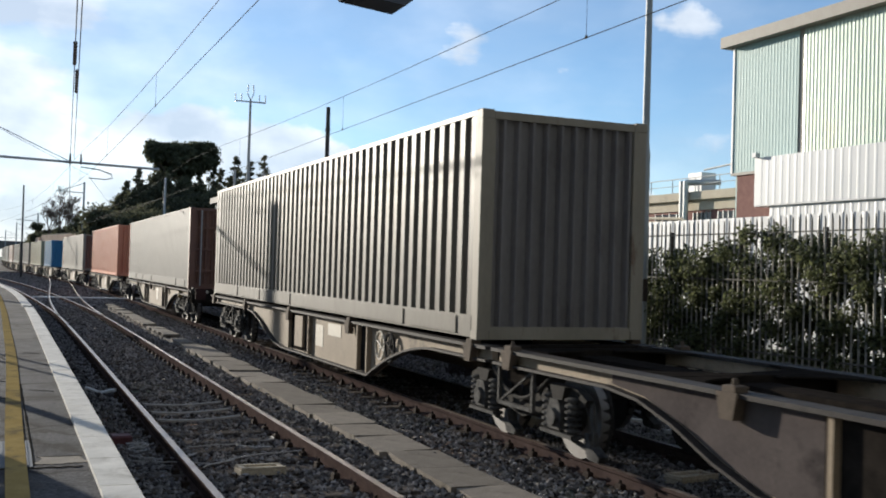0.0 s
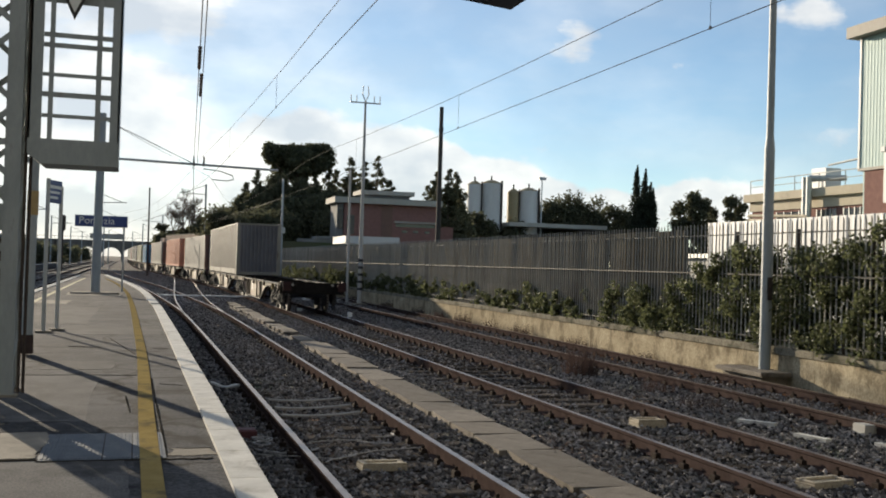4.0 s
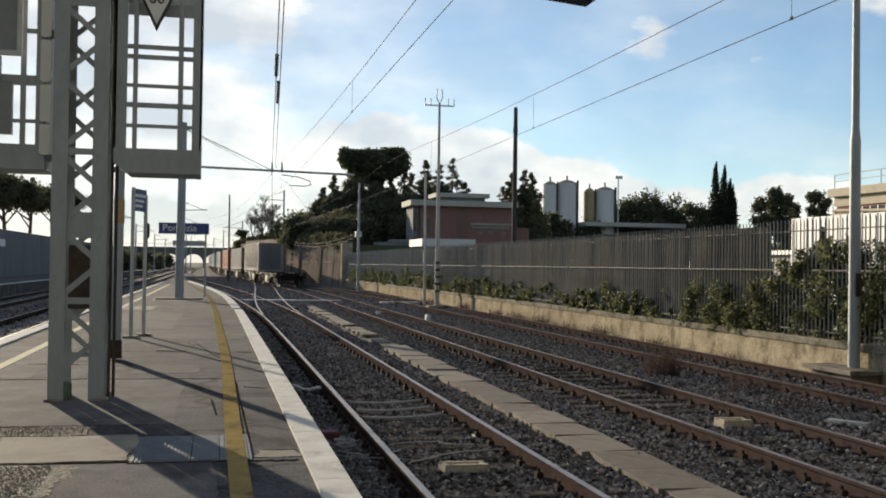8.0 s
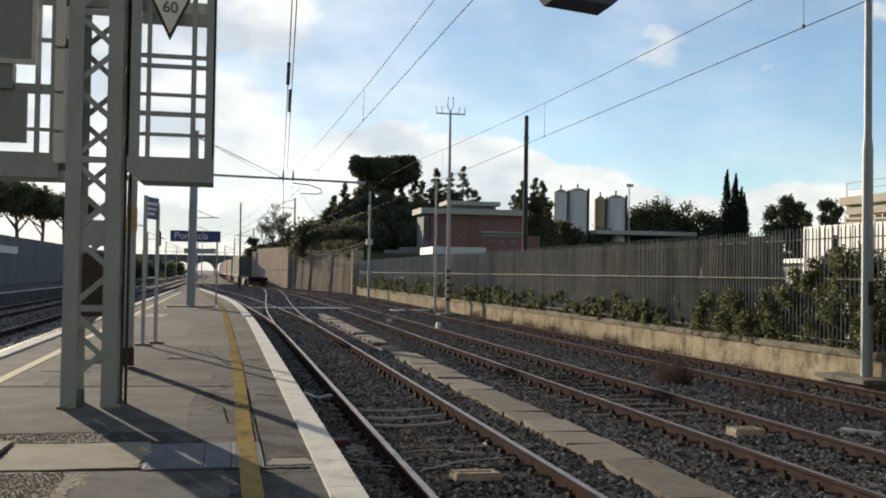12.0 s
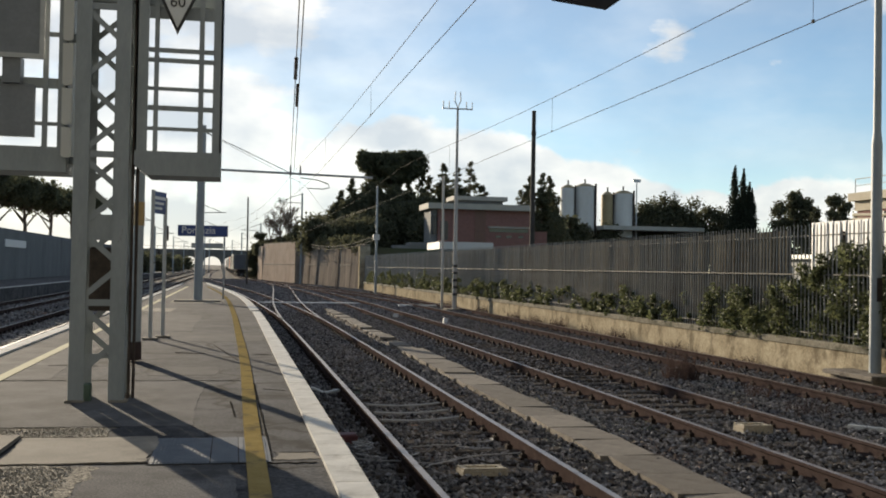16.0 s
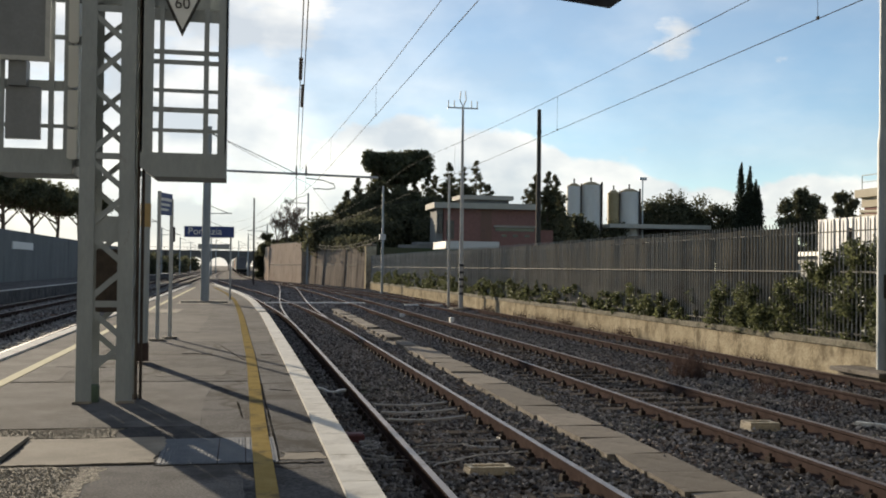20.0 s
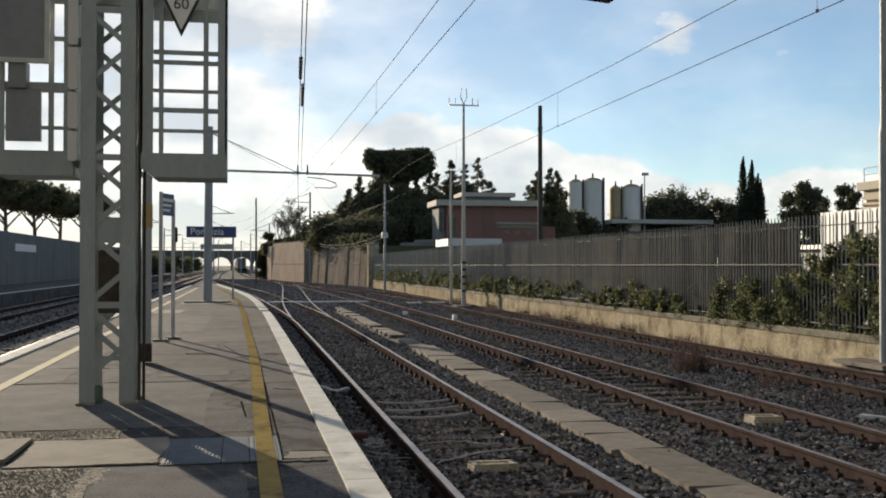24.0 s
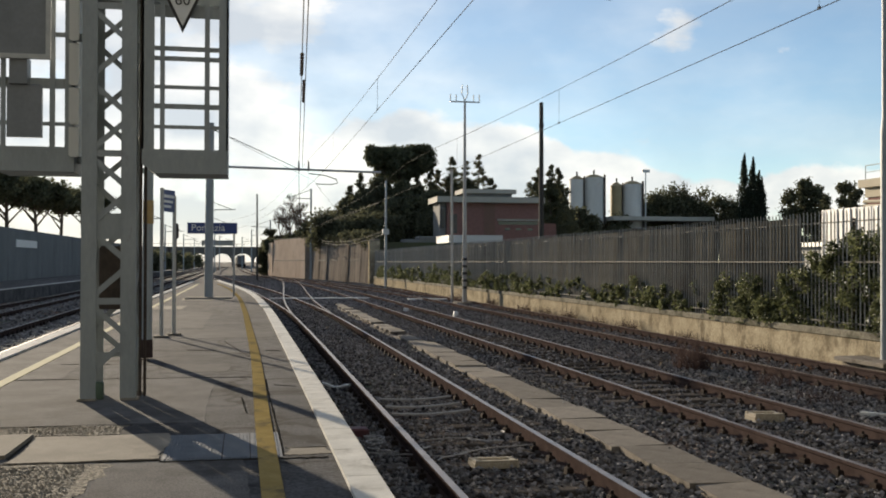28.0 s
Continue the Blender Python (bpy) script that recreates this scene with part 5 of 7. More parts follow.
def container(y0, y1, mat, label, height=2.9, pitch=0.35, depth=0.06, end=None, skirt=True, doors=False):
    """Corrugated steel container standing on the deck."""
    c = thing("shipping_container", label, "container", "containers on the train")
    z0, z1 = DECK + 0.0, DECK + height
    hw = 1.22
    zs = z0 + (0.30 if skirt else 0.16)
    for s in (-1, 1):                        # corrugated sides
        g = Geo()
        pts = []
        y = y0 + 0.20
        while y + pitch < y1 - 0.18:
            pts += [(y, 0), (y + pitch * 0.42, 0), (y + pitch * 0.52, 1), (y + pitch * 0.90, 1)]
            y += pitch
        pts += [(y, 0), (y1 - 0.18, 0)]
        v = []
        for yy, d in pts:
            x = s * (hw - 0.012 - depth * d)
            v += [(x, yy, zs), (x, yy, z1 - 0.06)]
        g.add(v, [(2 * i, 2 * i + 2, 2 * i + 3, 2 * i + 1) for i in range(len(pts) - 1)])
        part("side_panel", g, M[mat], c, "vertically corrugated side")
        r = Geo().box(*sorted((s * (hw - 0.09), s * hw)), y0 + 0.17, y1 - 0.17, z1 - 0.07, z1 - 0.01)
        part("top_rail", r, M[mat], c)
        r = Geo().box(*sorted((s * (hw - 0.09), s * (hw + 0.004))), y0 + 0.17, y1 - 0.17, z0 + 0.02, zs)
        part("bottom_rail", r, M[mat], c)
        if skirt:
            ln = y1 - y0
            for f0, f1 in ((0.035, 0.13), (0.145, 0.50), (0.52, 0.66), (0.68, 0.80), (0.82, 0.98)):
                part("skirt_panel", Geo().box(*sorted((s * (hw + 0.004), s * (hw + 0.022))), y0 + f0 * ln, y0 + f1 * ln, z0 + 0.05, zs - 0.03), M[mat], c)
    for yy in (y0, y1):                      # ends, corner posts, castings
        sgn = 1 if yy == y0 else -1
        g = Geo()
        k = 10
        pts = []
        p = (2 * hw - 0.36) / k
        x = -hw + 0.18
        for i in range(k):
            pts += [(x, 1), (x + p * 0.5, 1), (x + p * 0.66, 0), (x + p * 0.84, 0)]
            x += p
        pts += [(x, 1)]
        v = []
        for xx, d in pts:
            q = yy + sgn * (0.02 + 0.075 * d)
            v += [(xx, q, z0 + 0.15), (xx, q, z1 - 0.1)]
        g.add(v, [(2 * i, 2 * i + 2, 2 * i + 3, 2 * i + 1) for i in range(len(pts) - 1)])
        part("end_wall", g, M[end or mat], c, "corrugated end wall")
        fr = Geo()
        for s in (-1, 1):
            fr.box(*sorted((s * hw, s * (hw - 0.19))), *sorted((yy, yy + sgn * 0.18)), z0 + 0.11, z1 - 0.12)
        fr.box(-hw + 0.18, hw - 0.18, *sorted((yy + sgn * 0.01, yy + sgn * 0.12)), z1 - 0.12, z1 - 0.02)
        fr.box(-hw + 0.18, hw - 0.18, *sorted((yy + sgn * 0.01, yy + sgn * 0.14)), z0, z0 + 0.16)
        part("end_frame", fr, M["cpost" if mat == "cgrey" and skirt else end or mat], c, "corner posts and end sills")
        for s in (-1, 1):
            for za, zb in ((z0, z0 + 0.118), (z1 - 0.118, z1)):
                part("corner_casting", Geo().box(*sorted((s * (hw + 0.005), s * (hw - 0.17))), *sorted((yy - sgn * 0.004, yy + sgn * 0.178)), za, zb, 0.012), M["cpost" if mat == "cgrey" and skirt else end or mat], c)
    if doors:                                # near end has doors with locking bars
        for x in (-0.85, -0.35, 0.35, 0.85):
            part("locking_bar", Geo().tube((x, y0 - 0.035, z0 + 0.1), (x, y0 - 0.035, z1 - 0.08), 0.02, seg=8), M["galv"], c)
        for z in (0.55, 1.25, 1.95):
            part("hinge_band", Geo().box(-hw + 0.2, hw - 0.2, y0 - 0.012, y0 + 0.015, z0 + z, z0 + z + 0.07), M[end or mat], c)
    part("roof", Geo().box(-hw + 0.03, hw - 0.03, y0 + 0.05, y1 - 0.05, z1 - 0.06, z1 - 0.025), M[mat], c)
    part("floor", Geo().box(-hw + 0.03, hw - 0.03, y0 + 0.05, y1 - 0.05, z0 + 0.03, z0 + 0.12), M["underframe"], c)
    return c


TRAIN = []          # (thing, y at the clip's start of its local origin)


def build_train():
    """Every unit is built about its own middle and then runs along the curve of the track."""
    def unit(y0, y1, make):
        mid = (y0 + y1) / 2
        TRAIN.append((make(y0 - mid, y1 - mid, mid), mid))
    unit(-6.9, 11.0, lambda a, b, m: wagon(a, b, "empty articulated container wagon with beige side beams", True, (-4.75 - m, 10.45 - m), None, (-2.9 - m, -0.3 - m, 5.65 - m, 8.4 - m), [(4.55 - m, 5.45 - m), (0.05 - m, 1.44 - m)], [(3.3 - m, 3.95 - m, 0.55, 0.97), (1.75 - m, 2.4 - m, 0.62, 0.84), (-2.3 - m, -1.2 - m, 0.93, 1.03)], True))
    unit(11.0, 29.3, lambda a, b, m: wagon(a, b, "container wagon with deep beige side beams and brake wheels", False, (27.0 - m,), 14.55 - m, (12.9 - m, 15.55 - m, 21.1 - m, 24.6 - m), [(15.6 - m, 16.1 - m), (19.1 - m, 20.6 - m)], [(17.2 - m, 18.0 - m, 0.75, 0.97), (18.3 - m, 18.8 - m, 0.5, 0.9)]))
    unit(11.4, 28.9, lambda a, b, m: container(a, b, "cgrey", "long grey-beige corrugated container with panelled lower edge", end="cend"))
    unit(32.6, 51.8, lambda a, b, m: wagon(a, b, "container wagon with dusty side beams", True, (35.2 - m, 54.0 - m)))
    unit(33.5, 51.0, lambda a, b, m: container(a, b, "cgrey2", "dull grey container with a panelled lower edge", 2.65, 0.3, 0.008, end="cdark", doors=True))
    unit(55.5, 73.6, lambda a, b, m: wagon(a, b, "container wagon with dusty side beams", False, (71.2 - m,)))
    unit(57.0, 72.4, lambda a, b, m: container(a, b, "cred", "orange-red corrugated container on its wagon", 2.75, 0.3, 0.012, skirt=False))
    unit(77.6, 97.2, lambda a, b, m: wagon(a, b, "container wagon with dusty side beams", False, (80.0 - m, 94.5 - m)))
    unit(79.4, 96.0, lambda a, b, m: container(a, b, "cgrey", "pale grey container with a panelled lower edge", 2.68, 0.3, 0.008, end="cdark"))
    unit(100.0, 117.5, lambda a, b, m: wagon(a, b, "container wagon with dusty side beams", False, (102.5 - m, 115.0 - m)))
    unit(107.0, 115.0, lambda a, b, m: container(a, b, "cblue", "short blue corrugated container on its wagon", 2.6, 0.3, 0.012, skirt=False))
    y = 119.5
    for k, (mt, lb) in enumerate((("cyellow", "pale yellow container"), ("cgrey2", "dull grey container"), ("cgrey", "pale grey container"), ("cdark", "brown container"),
                                  ("cgrey2", "dull grey container"), ("cgrey", "pale grey container"), ("cgrey2", "dull grey container"), ("cgrey", "pale grey container"))):
        unit(y - 1.0, y + 15.2, lambda a, b, m: wagon(a, b, "container wagon with dusty side beams", False, (a + 2.6, b - 2.6)))
        unit(y, y + 14.2, lambda a, b, m: container(a, b, mt, lb + " on its wagon", 2.66, 0.3, 0.01, skirt=(k != 0)))
        y += 17.2


def motions():
    """The train runs away at an even speed."""
    for ob, mid in TRAIN:
        rows = []
        for k in range(29):
            y = mid + SPEED * k
            a, b = track_2(y - 6), track_2(y + 6)
            rows.append((float(k), pose((a + b) / 2, y, 0, 0, 0, math.degrees(math.atan2(a - b, 12)))))
        walk(ob, rows)


# ---------------------------------------------------------------- masts, signals and signs on the platform
def lattice_mast():
    m = thing("signal_mast", "grey steel lattice signal mast standing on the platform", "signal mast")
    X0, X1, Y0, Y1, T = -1.72, -1.15, 11.48, 12.10, 7.6
    for x, sx in ((X0, 1), (X1, -1)):
        for y, sy in ((Y0, 1), (Y1, -1)):
            g = Geo()
            g.box(*sorted((x, x + sx * 0.16)), *sorted((y, y + sy * 0.012)), PLAT - 0.01, T)
            g.box(*sorted((x, x + sx * 0.012)), *sorted((y + sy * 0.012, y + sy * 0.125)), PLAT - 0.01, T)
            part("leg", g, M["mastpaint"], m, "steel angle leg")
    def brace(p, q, w=0.05):
        part("brace", Geo().bar(p, q, w, 0.01, up=(0, 1, 0) if abs(p[1] - q[1]) < 0.01 else (1, 0, 0)), M["mastpaint"], m)
    z, k = 0.75, 0
    while z < 7.2:
        h = 0.40
        a, b = (X0 + 0.06, X1 - 0.06) if k % 2 == 0 else (X1 - 0.06, X0 + 0.06)
        brace((a, Y0 + 0.018, z), (b, Y0 + 0.018, z + h), 0.06)
        brace((b, Y1 - 0.018, z + 0.1), (a, Y1 - 0.018, z + h + 0.1), 0.06)
        a, b = (Y0 + 0.06, Y1 - 0.06) if k % 2 == 0 else (Y1 - 0.06, Y0 + 0.06)
        for x in (X0 + 0.018, X1 - 0.018):
            brace((x, a, z), (x, b, z + h))
        if k % 4 == 1:
            brace((X0 + 0.03, Y0 + 0.02, z + h), (X1 - 0.03, Y0 + 0.02, z + h), 0.07)
        z += h
        k += 1
    for z0, z1 in ((2.22, 2.50), (0.95, 1.0)):
        part("gusset_plate", Geo().box(X0 + 0.10, X1 - 0.10, Y0 + 0.026, Y0 + 0.034, z0, z1), M["mastpaint"], m)
    bx = Geo().box(X0 + 0.15, X1 - 0.14, Y0 + 0.3, Y0 + 0.5, 1.45, 2.15, 0.02)
    part("relay_box", bx, M["iron"], m, "grey cable box inside the mast")
    for x in (X0 + 0.06, X1 - 0.06):
        for y in (Y0 + 0.06, Y1 - 0.06):
            part("foot", Geo().box(x - 0.09, x + 0.10, y - 0.09, y + 0.09, PLAT - 0.03, PLAT + 0.006, 0.01), M["concrete"], m, "small concrete foot")
    part("base_box", Geo().box(-1.60, -1.50, Y0 + 0.1, Y0 + 0.22, PLAT - 0.02, PLAT + 0.17, 0.015), M["greenbox"], m, "small dark green cable box")
    # cable runs on the mast
    cb = Geo()
    for dx in (0.0, 0.05):
        cb.tube((X1 + 0.03 + dx, Y0 + 0.2, PLAT), (X1 + 0.03 + dx, Y0 + 0.2, 5.5), 0.018, seg=6)
    part("cable_conduit", cb, M["iron"], m)
    part("bracket_arm", Geo().box(-3.3, -0.26, 11.72, 11.80, 4.86, 4.98), M["mastpaint"], m)
    return m


def basket(x0, x1, name, label, mirror=False):
    """Maintenance basket beside a signal: side plates, trough floor, rails, uprights."""
    b = thing(name, label, "signal basket", "signal baskets")
    Y, D = 11.52, 0.70
    Z0, Z1 = 2.90, 6.2
    fl = Geo().prism([(x0, 3.21), (x0, 3.05), (x0 + 0.14, 2.945), (x1, 2.945), (x1, 3.21)], "y", Y, Y + D)
    part("floor_trough", fl, M["mastpaint"], b, "solid steel floor trough")
    part("side_plate", Geo().prism([(Y, 3.21), (Y + D, 3.21), (Y + D, Z1), (Y, Z1)], "x", x0, x0 + 0.02), M["mastpaint"], b)
    g = Geo()
    g.box(x0, x0 + 0.13, Y, Y + 0.02, 3.21, Z1)
    g.box(x1 - 0.10, x1, Y, Y + 0.02, 3.21, Z1)
    for bx in (x0 + 0.20, x1 - 0.28):
        for bz in (3.09, 3.15):
            g.tube((bx, Y, bz), (bx, Y - 0.012, bz), 0.016, seg=8)
    part("front_plate", g, M["mastpaint"], b)
    g = Geo().prism([(Y, 3.21), (Y + D, 3.21), (Y + D, Z1), (Y, Z1)], "x", x1 - 0.02, x1)
    part("side_plate", g, M["mastpaint"], b)
    for x, w in ((x0 + 0.19, 0.05), (x1 - 0.255, 0.055)):
        part("upright", Geo().box(x, x + w, Y, Y + 0.03, 3.21, Z1), M["mastpaint"], b)
    for z, h in (((3.44, 0.04), (3.66, 0.055), (3.88, 0.04), (4.19, 0.05), (4.30, 0.05), (4.67, 0.13), (5.2, 0.05), (5.7, 0.05)) if not mirror else ((3.44, 0.04), (3.84, 0.11), (4.40, 0.05), (4.9, 0.05), (5.5, 0.05))):
        part("cross_rail", Geo().box(x0 + 0.13, x1 - 0.085, Y + 0.03, Y + 0.05, z, z + h), M["mastpaint"], b)
    for z in (5.6,):
        part("hoop", Geo().box(x0 + 0.02, x1 - 0.02, Y + D - 0.03, Y + D, z, z + 0.04), M["mastpaint"], b)
    part("hanger", Geo().box(*((x0 - 0.12, x0) if not mirror else (x1, x1 + 0.12)), Y + 0.2, Y + 0.28, 3.05, 3.13), M["mastpaint"], b)
    part("hanger", Geo().box(*((x0 - 0.12, x0) if not mirror else (x1, x1 + 0.12)), Y + 0.2, Y + 0.28, 4.4, 4.48), M["mastpaint"], b)
    return b


def words(text, size, at, mat, parent, name="lettering", label=""):
    cu = bpy.data.curves.new(name, "FONT")
    cu.body, cu.size, cu.extrude, cu.align_x, cu.align_y = text, size, 0.003, "CENTER", "CENTER"
    tmp = bpy.data.objects.new(name, cu)
    scene.collection.objects.link(tmp)
    me = bpy.data.meshes.new_from_object(tmp.evaluated_get(bpy.context.evaluated_depsgraph_get()))
    bpy.data.objects.remove(tmp)
    bpy.data.curves.remove(cu)
    me.materials.clear()
    me.materials.append(mat)
    o = new(name, me)
    o.parent = parent
    o.matrix_basis = at
    if label:
        o["label"] = label
    return o


def platform_furniture():
    lattice_mast()
    basket(-1.10, -0.18, "signal_basket", "grey steel maintenance basket hung beside the signal mast")
    basket(-2.74, -1.80, "signal_basket", "grey steel maintenance basket hung beside the signal mast", True)
    # signal head on the far side of the other basket, seen from behind
    s = thing("railway_signal", "back of a railway signal with a grey backboard and pale frame", "signal")
    part("backboard", Geo().box(-2.66, -2.06, 11.38, 11.40, 4.16, 5.2), M["sigcase"], s)
    fr = Geo()
    fr.box(-2.70, -2.02, 11.36, 11.41, 4.12, 4.17)
    fr.box(-2.07, -2.02, 11.36, 11.41, 4.17, 5.25)
    fr.box(-2.70, -2.65, 11.36, 11.41, 4.17, 5.25)
    part("frame", fr, M["galv"], s, "pale steel frame")
    part("lamp_housing", Geo().tube((-2.36, 11.41, 4.5), (-2.36, 11.75, 4.5), 0.18, seg=14), M["sigcase"], s)
    part("bracket", Geo().box(-2.44, -2.26, 11.40, 11.60, 3.86, 4.14), M["sigcase"], s)
    part("lower_case", Geo().box(-2.47, -2.12, 11.44, 11.51, 3.30, 3.86, 0.01), M["sigcase"], s)
    for z0, z1 in ((3.10, 3.42), (3.45, 3.84), (3.87, 4.32), (4.35, 4.95), (4.98, 5.9)):
        lb = Geo().prism([(-1.85, z0 + 0.02), (-1.83, z0), (-1.77, z0), (-1.75, z0 + 0.02), (-1.75, z1), (-1.85, z1)], "y", 11.46, 11.50)
        part("ribbed_strip", lb, M["strip"], s, "translucent pale ribbed plastic strip")
    # triangular speed board
    t = thing("speed_board", "white triangular speed board with a dark rim and black figures", "sign")
    part("board", Geo().prism([(-0.90, 4.97), (-0.44, 4.97), (-0.67, 4.48)], "y", 11.45, 11.47), M["signblack"], t)
    part("face", Geo().prism([(-0.855, 4.945), (-0.485, 4.945), (-0.67, 4.555)], "y", 11.443, 11.45), M["signwhite"], t)
    words("60", 0.17, pose(-0.67, 11.439, 4.835, 90, 0, 0), M["signblack"], t, label="black figures")
    part("bracket", Geo().box(-0.72, -0.62, 11.47, 11.55, 4.70, 4.78), M["mastpaint"], t)
    # plain pole behind the mast with an ochre band
    p = thing("platform_pole", "slim grey steel pole with a rusty foot on the platform", "pole")
    part("shaft", Geo().tube((-1.47, 16.3, PLAT), (-1.45, 16.3, 3.38), 0.085, 0.075, 14), M["mastpaint"], p)
    part("foot", Geo().tube((-1.47, 16.3, PLAT), (-1.47, 16.3, PLAT + 0.28), 0.10, 0.095, 14), M["rust"], p, "rusty foot")
    part("ochre_band", Geo().tube((-1.452, 16.3, 2.56), (-1.451, 16.3, 2.92), 0.083, 0.082, 14), M["ochre"], p, "ochre band")
    part("crosspiece", Geo().box(-1.66, -1.36, 16.24, 16.36, 3.34, 3.42), M["mastpaint"], p)
    # two-post sign board, seen edge-on
    n = thing("sign_board", "narrow blue and white sign board on two slim posts", "sign")
    for x, y, h in ((-1.60, 20.9, 3.44), (-1.40, 21.5, 3.32)):
        part("post", Geo().tube((x, y, PLAT), (x, y, h), 0.038, seg=10), M["galv"], n)
        part("post_foot", Geo().box(x - 0.14, x + 0.14, y - 0.14, y + 0.14, PLAT - 0.015, PLAT + 0.02), M["concrete"], n)
    a = math.atan2(0.6, 0.2)
    bd = Geo().box(0, 0.63, -0.015, 0.015, 2.98, 3.42)
    part("board", bd, M["signblue"], n, at=pose(-1.60, 20.9, 0, 0, 0, math.degrees(a)))
    for z0, z1, u in ((3.26, 3.32, 0.52), (3.16, 3.21, 0.44), (3.06, 3.11, 0.36)):
        part("text_bar", Geo().box(0.06, 0.06 + u, -0.021, -0.015, z0, z1), M["signwhite"], n, "white line of unreadable writing", at=pose(-1.60, 20.9, 0, 0, 0, math.degrees(a)))
    # catenary mast on the platform with its long bracket
    c = thing("catenary_mast", "grey tubular overhead line mast with a long horizontal bracket", "overhead line mast")
    part("shaft", Geo().tube((-1.40, 42.3, PLAT), (-1.36, 42.3, 7.6), 0.175, 0.155, 18), M["mastpaint"], c)
    part("footing", Geo().box(-2.3, -0.5, 41.6, 43.0, PLAT - 0.02, PLAT + 0.05, 0.02), M["concrete"], c)
    part("bracket", Geo().tube((-1.36, 42.3, 5.85), (5.6, 42.3, 5.72), 0.05, seg=10), M["galv"], c)
    part("tie", Geo().tube((-1.36, 42.3, 7.4), (2.2, 42.3, 5.8), 0.015, seg=6), M["wire"], c)
    for x in (2.2, 2.6):
        part("insulator", Geo().tube((x, 42.3, 5.72), (x, 42.3, 6.12), 0.05, 0.03, 10), M["glassins"], c)
    arm = Geo()
    q = [(2.6, 5.62), (3.3, 5.55), (3.75, 5.4), (3.8, 5.25), (3.55, 5.18), (2.9, 5.2)]
    arm.pipe([(u[0], 42.3, u[1]) for u in q], 0.024)
    part("steady_arm", arm, M["galv"], c, "curved steady arm")
    part("hanger", Geo().tube((2.2, 42.3, 5.78), (2.24, 42.3, 4.0), 0.012, seg=6), M["wire"], c)
    # station name board
    s = thing("station_sign", "dark blue station name board with white letters on two posts", "sign")
    part("board", Geo().box(-2.34, -0.30, 44.4, 44.46, 3.18, 3.62), M["signblue"], s)
    part("rim", Geo().box(-2.36, -0.28, 44.42, 44.45, 3.16, 3.64), M["signwhite"], s)
    words("Pomezia", 0.42, pose(-1.50, 44.39, 3.41, 90, 0, 0), M["signwhite"], s, label="white letters")
    for x in (-1.4, -0.42):
        part("post", Geo().tube((x, 44.5, PLAT), (x, 44.5, 3.6), 0.04, seg=10), M["galv"], s)


def hanging_lamp():
    """Lamp over the tracks on a span wire."""
    l = thing("hanging_lamp", "dark wedge-shaped lamp hung over the tracks on a span wire", "lamp")
    g = Geo().prism([(3.215, 5.54), (3.255, 5.02), (3.335, 4.93), (3.955, 4.87), (4.155, 5.04), (4.195, 5.54)], "y", 10.2, 10.65)
    part("housing", g, M["lampcase"], l)
    part("rim", Geo().prism([(3.205, 5.54), (3.245, 5.03), (3.26, 5.03), (3.225, 5.54)], "y", 10.19, 10.66), M["signwhite"], l, "pale edge strip")
    part("stem", Geo().tube((3.65, 10.42, 5.5), (3.65, 10.42, 8.0), 0.02, seg=8), M["iron"], l)
    part("span_wire", Geo().tube((-1.4, 11.8, 7.5), (3.65, 10.42, 8.0), 0.008, seg=6), M["wire"], l)
    part("span_wire", Geo().tube((3.65, 10.42, 8.0), (11.9, 17.3, 8.6), 0.008, seg=6), M["wire"], l)


